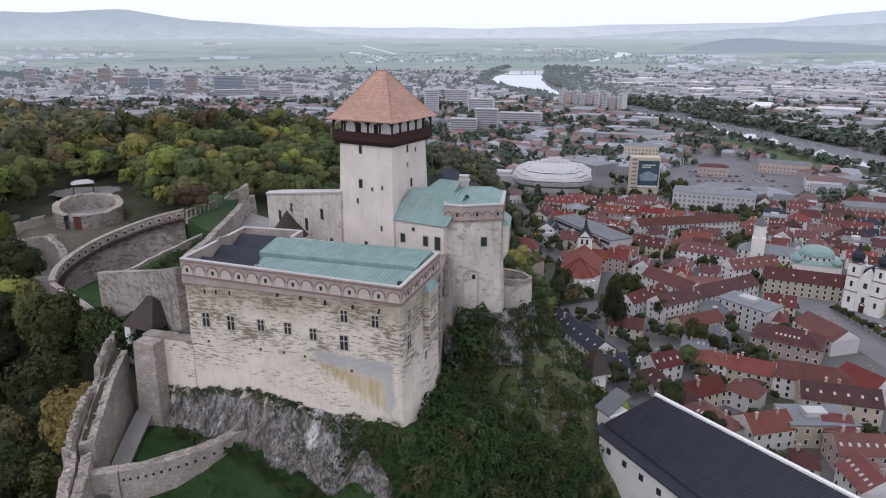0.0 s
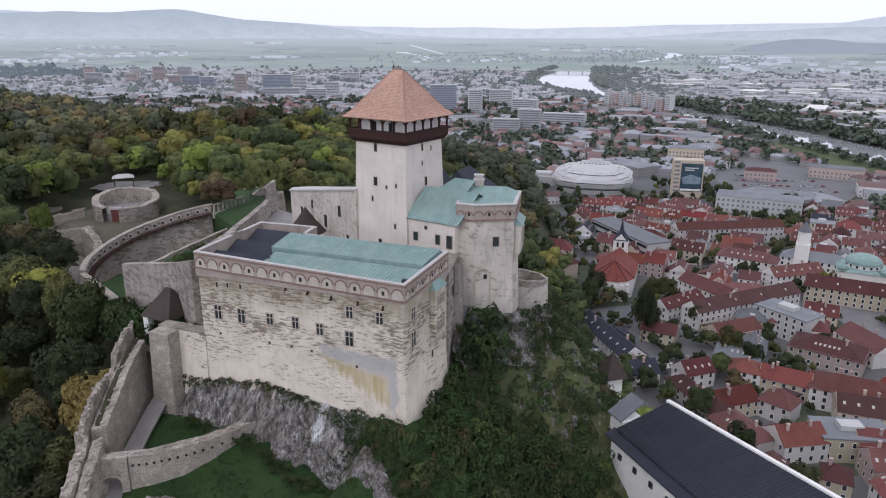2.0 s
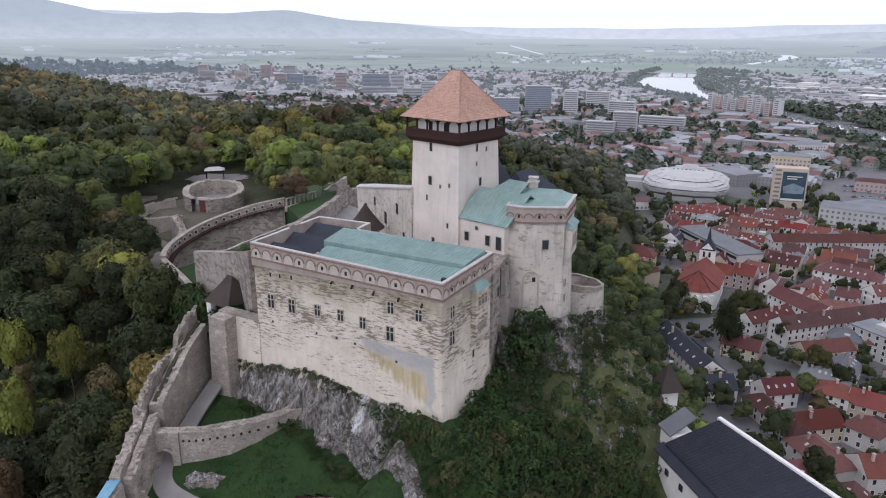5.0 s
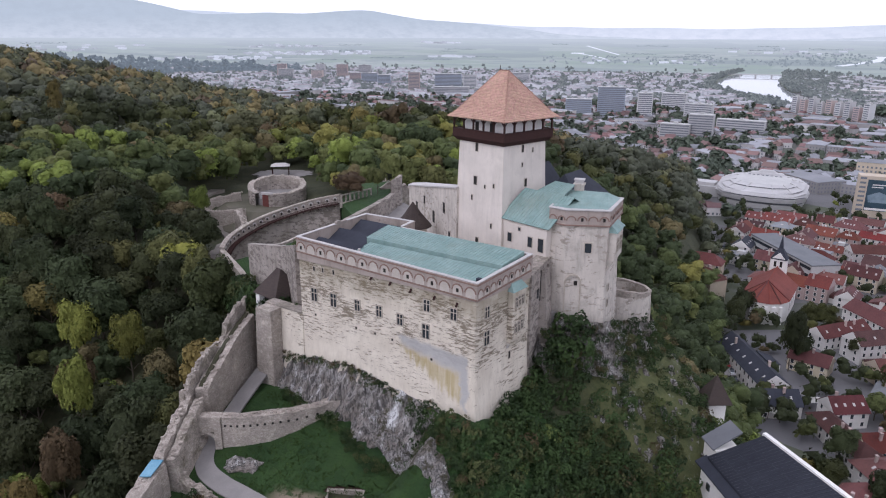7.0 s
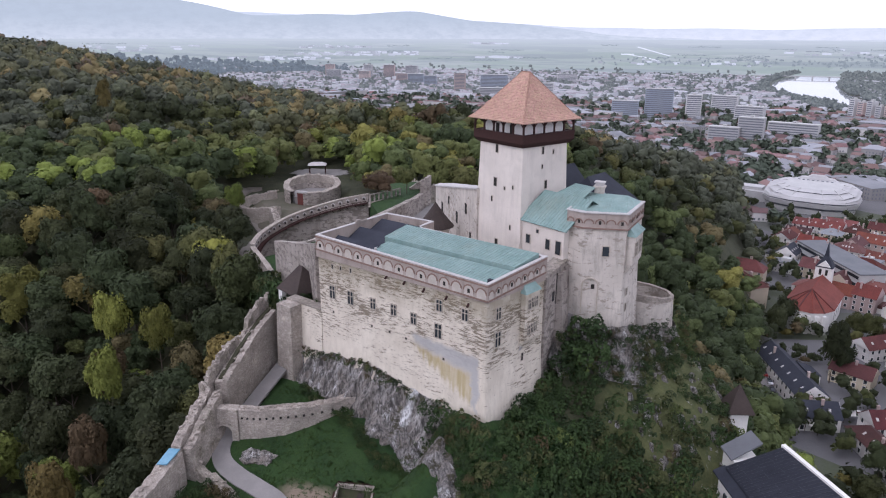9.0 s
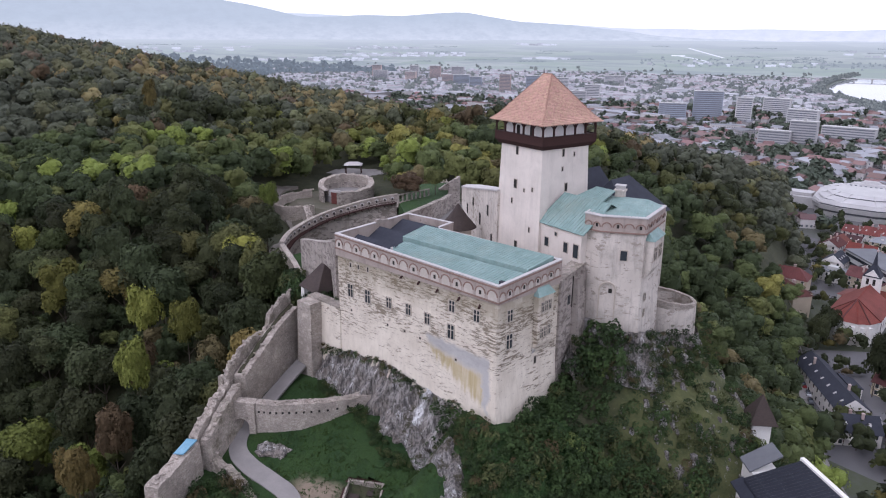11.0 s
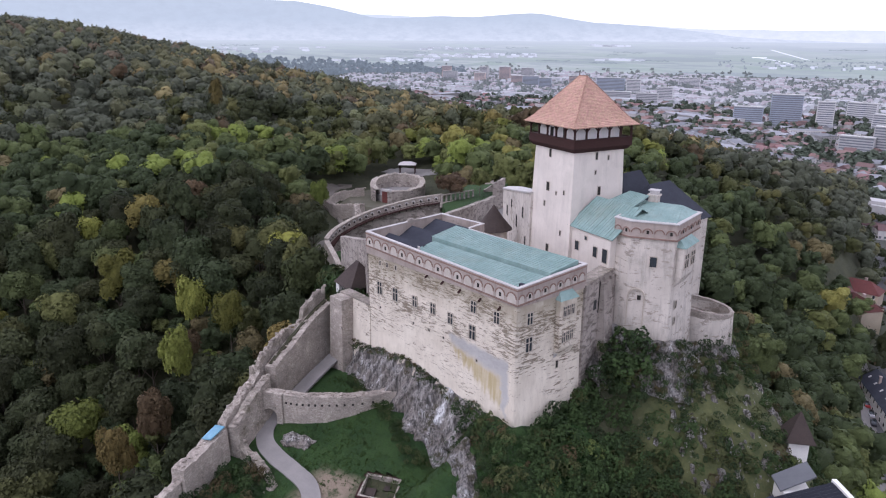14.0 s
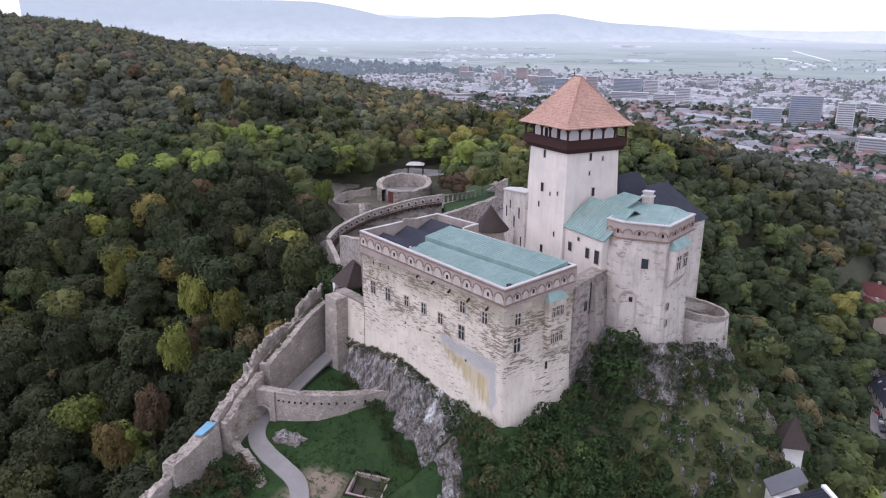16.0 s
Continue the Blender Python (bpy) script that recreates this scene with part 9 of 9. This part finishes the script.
for x, y in APSE:
    part("hip", Geo().beam((x, y, 9.9), (-3, 0, 17.7), 0.35), M["red_a"], ch, "paler hip tiles")
part("ridge", Geo().beam((-3, 0, 17.7), (18.2, 0, 17.7), 0.35), M["red_a"], ch)
part("cornice", Geo().prism([(18.1, -8.3), (18.1, 8.3), (-4, 8.3), (-9.15, 6.15), (-11.75, 2.6), (-11.75, -2.6), (-9.15, -6.15), (-4, -8.3)], 9.3, 9.8), M["white"], ch)
part("spire", Geo().frustum([(18.0, -3.2), (24.0, -3.2), (24.0, 3.2), (18.0, 3.2)], 21.2, [(20.3, -0.8), (21.7, -0.8), (21.7, 0.8), (20.3, 0.8)], 26.5).frustum([(20.3, -0.8), (21.7, -0.8), (21.7, 0.8), (20.3, 0.8)], 26.5, [(20.95, -.05), (21.05, -.05), (21.05, .05), (20.95, .05)], 33), M["slate_dark"], ch)

# slim white gate tower of the town
wt = thing("town_tower", "slim white town gate tower with a domed cap", "tower", (179, 380, TOWN), -24)
part("wall", Geo().box(-3.6, 3.6, -3.6, 3.6, -2, 17).cone(0, 0, 3.4, 17, 3.4, 24, 8), M["white"], wt)
part("cap", Geo().cone(0, 0, 3.9, 24, 2.0, 26.5, 8).cone(0, 0, 2.0, 26.5, 0.2, 29.5, 8), M["grey_roof"], wt)

# twin-towered church on the square
pc = thing("twin_towered_church", "white baroque church with two dark onion-capped towers", "church", (199.5, 309.5, TOWN), -52)
part("wall", Geo().box(-8.5, 8.5, 2, 36, -2, 15), M["house_cream"], pc)
part("roof", Geo().add([(-9, 2, 15), (9, 2, 15), (9, 36.5, 15), (-9, 36.5, 15), (0, 2.5, 22), (0, 36, 22)], [(0, 1, 4), (1, 2, 5, 4), (2, 3, 5), (3, 0, 4, 5), (3, 2, 1, 0)]), M["slate_dark"], pc)
front = part("facade", Geo().box(-3.2, 3.2, -1.2, 2.2, -2, 17).add([(-3.2, -1.2, 17), (3.2, -1.2, 17), (0, -1.2, 21.5), (-3.2, 2.2, 17), (3.2, 2.2, 17), (0, 2.2, 21.5)], [(0, 1, 2), (3, 5, 4), (0, 2, 5, 3), (1, 4, 5, 2)]), M["white"], pc, "white gabled front")
for z, w, h in ((13.5, 1.6, 2.6), (6.5, 1.4, 2.8)):
    placed("window", HOUSE_WIN, front, pose(0, -1.2, z) @ Matrix.Diagonal((w, 1, h / 1.6, 1)))
part("portal", Geo().box(-1.2, 1.2, -1.35, -1.0, -1, 3.6).arch(0, 3.6, 1.0, 0.4, -1.4, -1.1), M["timber"], front, "dark arched portal")
for sx in (-1, 1):
    tw = part("tower", Geo().box(sx * 5.8 - 2.7, sx * 5.8 + 2.7, -2.2, 3.2, -2, 24), M["white"], pc)
    for z in (9.5, 17.0, 23.4):
        part("string_course", Geo().box(sx * 5.8 - 2.9, sx * 5.8 + 2.9, -2.4, 3.4, z, z + 0.5), M["brick_trim"], tw)
    cap = Geo()
    for (r0, z0), (r1, z1) in zip(((3.0, 24), (2.3, 24.8), (3.1, 26.4), (2.6, 28.2), (1.3, 29.4), (0.7, 30.2), (0.7, 31.2)), ((2.3, 24.8), (3.1, 26.4), (2.6, 28.2), (1.3, 29.4), (0.7, 30.2), (0.7, 31.2), (0.1, 33.5))):
        cap.cone(sx * 5.8, 0.5, r0, z0, r1, z1, 12)
    part("onion_cap", cap, M["slate_dark"], tw, "dark onion cap")
    for z in (5.5, 13.5, 20.5):
        placed("window", HOUSE_WIN, tw, pose(sx * 5.8, -2.2, z) @ Matrix.Diagonal((1.1, 1, 1.7, 1)))
        placed("window", HOUSE_WIN, tw, pose(sx * 5.8 - 2.7, 0.5, z, 0, 0, -90) @ Matrix.Diagonal((1.1, 1, 1.7, 1)))

# low domed hall behind the square
dm = thing("domed_hall", "white hall under a low green copper dome", "building", (203, 362, TOWN), -24)
part("wall", Geo().box(-12, 12, -10, 10, -1, 9), M["white"], dm)
part("roof", Geo().frustum([(-12.4, -10.4), (12.4, -10.4), (12.4, 10.4), (-12.4, 10.4)], 9, [(-9, -8.5), (9, -8.5), (9, 8.5), (-9, 8.5)], 10.6), M["copper"], dm)
part("drum", Geo().cone(0, 0, 8.4, 10.4, 8.4, 12.6, 24), M["white"], dm)
for i in range(16):
    a = 2 * math.pi * i / 16
    part("window", Geo().box(-0.5, 0.5, -0.12, 0.12, 11.0, 12.2, pose(8.42 * math.cos(a), 8.42 * math.sin(a), 0, 0, 0, math.degrees(a) + 90)), M["window"], dm)
dome = Geo()
for i in range(6):
    a, b = radians(15 * i), radians(15 * (i + 1))
    dome.cone(0, 0, 8.9 * math.cos(a), 12.6 + 4.6 * math.sin(a), max(0.1, 8.9 * math.cos(b)), 12.6 + 4.6 * math.sin(b), 24)
part("dome", dome, M["copper"], dm, "low green copper dome")
for sx in (-1, 1):
    part("turret_dome", Geo().cone(sx * 9.5, -8, 2.6, 9, 2.6, 10.8, 12).cone(sx * 9.5, -8, 2.8, 10.8, 1.9, 12.2, 12).cone(sx * 9.5, -8, 1.9, 12.2, 0.1, 13.0, 12), M["copper"], dm)

# long building with the black roof on the slope
br = thing("long_slope_building", "long white building under a black standing-seam roof", "building", (0, 0, 0))
RIDGE, EAVE = Vector((38.4, 112.8, 57.0)), Vector((30.9, 117.7, 48.4))
RD, ED = Vector((0.556, -0.831, 0)), Vector((0.433, -0.902, 0))
LONG = 58


def on_roof(s, u, dz=0.0):
    """A point s metres along the building, u = 0 at the ridge and 1 at the eave."""
    q = (RIDGE + RD * s).lerp(EAVE + ED * s, u)
    return (q.x, q.y, q.z + dz)


g = Geo()
for i in range(25):
    for u, dz in ((0, 0), (1, 0), (0, -0.5), (1, -0.5)):
        g.v.append(on_roof(LONG * i / 24, u, dz))
for i in range(24):
    o = 4 * i
    g.f += [(o, o + 4, o + 5, o + 1), (o + 2, o + 3, o + 7, o + 6), (o + 1, o + 5, o + 7, o + 3), (o, o + 2, o + 6, o + 4)]
g.f += [(0, 1, 3, 2), (96, 98, 99, 97)]
part("roof", g, M["slate_dark"], br)
g = Geo()
for i in range(int(LONG / 0.7)):
    g.beam(on_roof(i * 0.7, 0.01, 0.03), on_roof(i * 0.7, 0.995, 0.03), 0.08, 0.12)
for u in (0.3, 0.55, 0.8):
    g.beam(on_roof(0, u, 0.02), on_roof(LONG, u, 0.02), 0.06, 0.06)
part("seam", g, plain("worn_black_seam", (0.045, 0.047, 0.058), (0.06, 0.062, 0.075), 1, 4, rough=0.5), br)
q = Vector((RD.y, -RD.x, 0)) * -1
part("ridge_parapet", Geo().add([on_roof(-0.4, 0, -0.6), on_roof(LONG, 0, -0.6), on_roof(LONG, 0, 0.35), on_roof(-0.4, 0, 0.35)] + [tuple(Vector(on_roof(s, 0, dz)) + q * 0.7) for s, dz in ((-0.4, -0.6), (LONG, -0.6), (LONG, 0.35), (-0.4, 0.35))],
     [(0, 1, 2, 3), (4, 7, 6, 5), (3, 2, 6, 7), (0, 4, 5, 1), (0, 3, 7, 4), (1, 5, 6, 2)]), M["white"], br, "white ridge parapet")
ends = [tuple(on_roof(s, u))[:2] for s, u in ((0.6, 0.0), (0.6, 0.92), (LONG, 0.92), (LONG, 0.0))]
part("wall", Geo().prism(ends, 25, 0, top=[53.6, 46.9, 46.9, 53.6]), M["white"], br)
w_out = Vector((ED.y, -ED.x, 0))
if w_out.x > 0:
    w_out = -w_out


def off_eave(s, out, z):
    v = EAVE + ED * s + w_out * out
    return (v.x, v.y, z)


part("lower_roof", Geo().add([off_eave(-1.2, -0.4, 48.0), off_eave(LONG, -0.4, 48.0), off_eave(LONG, 1.6, 47.0), off_eave(-1.2, 1.6, 47.0), off_eave(-1.2, -0.4, 47.6), off_eave(LONG, -0.4, 47.6), off_eave(LONG, 1.6, 46.7), off_eave(-1.2, 1.6, 46.7)],
     [(0, 1, 2, 3), (4, 7, 6, 5), (0, 3, 7, 4), (1, 5, 6, 2), (2, 6, 7, 3), (0, 4, 5, 1)]), M["slate_dark"], br)
part("lower_wall", Geo().prism([off_eave(0, -0.6, 0)[:2], off_eave(0, 1.0, 0)[:2], off_eave(LONG, 1.0, 0)[:2], off_eave(LONG, -0.6, 0)[:2]], 25, 46.8), M["white"], br)
for i in range(12):
    s = 3 + i * 4.5
    part("window", Geo().beam(off_eave(s - 0.5, 1.05, 44.4), off_eave(s + 0.5, 1.05, 44.4), 0.3, 1.2), M["window"], br)
head = part("head_roof", Geo().add([off_eave(-4.5, -1.0, 49.6), off_eave(-0.3, -1.0, 49.6), off_eave(-0.3, -6.2, 52.6), off_eave(-4.5, -6.2, 52.6), off_eave(-4.5, -1.0, 49.3), off_eave(-0.3, -1.0, 49.3), off_eave(-0.3, -6.2, 52.3), off_eave(-4.5, -6.2, 52.3)],
     [(0, 1, 2, 3), (4, 7, 6, 5), (0, 3, 7, 4), (1, 5, 6, 2), (2, 6, 7, 3), (0, 4, 5, 1)]), M["grey_roof"], br, "grey ribbed lean-to roof")
part("head_wall", Geo().prism([off_eave(-4, -6, 0)[:2], off_eave(-4, -1.4, 0)[:2], off_eave(0, -1.4, 0)[:2], off_eave(0, -6, 0)[:2]], 25, 49.4), M["white"], br)

# little turret on the slope
tt = thing("slope_turret", "small white turret with a dark pointed roof on the slope", "turret", (32.4, 134.3, 0), 20)
part("wall", Geo().box(-1.7, 1.7, -1.7, 1.7, 36, 51.6), M["white"], tt)
part("roof", Geo().frustum([(-2.6, -2.6), (2.6, -2.6), (2.6, 2.6), (-2.6, 2.6)], 51.2, [(-.05, -.05), (.05, -.05), (.05, .05), (-.05, .05)], 56.4), M["shingle_dark"], tt)

# paved square and roads
whole("pavement", Geo().prism([(168, 326), (190, 336), (222, 262), (196, 236), (176, 250)], TOWN - 1, TOWN + 0.12), M["paving"], "grey paved town square", "square", kind="structure")
ribbon("road", "grey town road beside the hill", "road", [(45, 318), (48.5, 300), (49.8, 284), (50.7, 264), (52.1, 244), (54.2, 226), (60, 205), (68, 182)], 4.6, lambda x, y: height(x, y), M["path"], 0.5)
ribbon("road", "embankment road along the river", "road", [(120, 1050), (200, 960), (296, 835), (330, 760), (345, 690), (330, 620), (310, 560), (330, 480)], 12, lambda x, y: TOWN, M["asphalt"], 0.3)
whole("pavement", Geo().prism([(205, 560), (300, 560), (330, 640), (300, 720), (215, 690)], TOWN - 1, TOWN + 0.1), M["asphalt"], "wide asphalt car park", "car park", kind="structure")


# ---- parked cars
def car_template(colour, word):
    """A small saloon car: body, glasshouse and four wheels."""
    ob = thing("car", "parked %s car standing on asphalt" % word, "car", (0, 0, -300), 0, "parked cars")
    part("body", Geo().frustum([(-2.1, -0.85), (2.1, -0.85), (2.1, 0.85), (-2.1, 0.85)], 0.3, [(-2.05, -0.82), (2.0, -0.82), (2.0, 0.82), (-2.05, 0.82)], 0.85), colour, ob)
    part("glasshouse", Geo().frustum([(-1.6, -0.78), (1.0, -0.78), (1.0, 0.78), (-1.6, 0.78)], 0.85, [(-1.2, -0.62), (0.4, -0.62), (0.4, 0.62), (-1.2, 0.62)], 1.42), M["window"], ob)
    for x in (-1.3, 1.3):
        for y in (-0.75, 0.75):
            w = part("wheel", Geo().cone(0, 0, 0.32, -0.1, 0.32, 0.1, 10), M["opening"], ob)
            w.matrix_basis = pose(x, y, 0.32, 90, 0, 0)
    return ob


rng = random.Random(41)
CARS = [car_template(plain("car_paint_" + wd, c, tuple(v * 0.85 for v in c), 0.5, 3, rough=0.3, bump=0), wd) for wd, c in (("white", (0.75, 0.75, 0.76)), ("silver", (0.42, 0.43, 0.45)), ("black", (0.03, 0.03, 0.035)), ("red", (0.32, 0.04, 0.04)))]
spots = [(228 + 6 * (i % 12), 590 + 22 * (i // 12), 20) for i in range(40)] + [(48.5 + 0.9 * i, 286 - 5.6 * i, -80) for i in range(7)] + [(186 + 2.2 * i, 318 - 5 * i, -66) for i in range(8)]
for i, (x, y, rz) in enumerate(spots):
    if i < 4:
        CARS[i].matrix_basis = pose(x, y, max(TOWN + 0.35, float(height(x, y)) + 0.5 if x < 100 else TOWN + 0.12), 0, 0, rz)
        continue
    if rng.random() < 0.2:
        continue
    copy_thing(CARS[rng.randrange(4)], pose(x + rng.uniform(-0.5, 0.5), y + rng.uniform(-0.6, 0.6), float(height(x, y)) + 0.5 if x < 100 else TOWN + 0.12, 0, 0, rz + rng.uniform(-4, 4)))
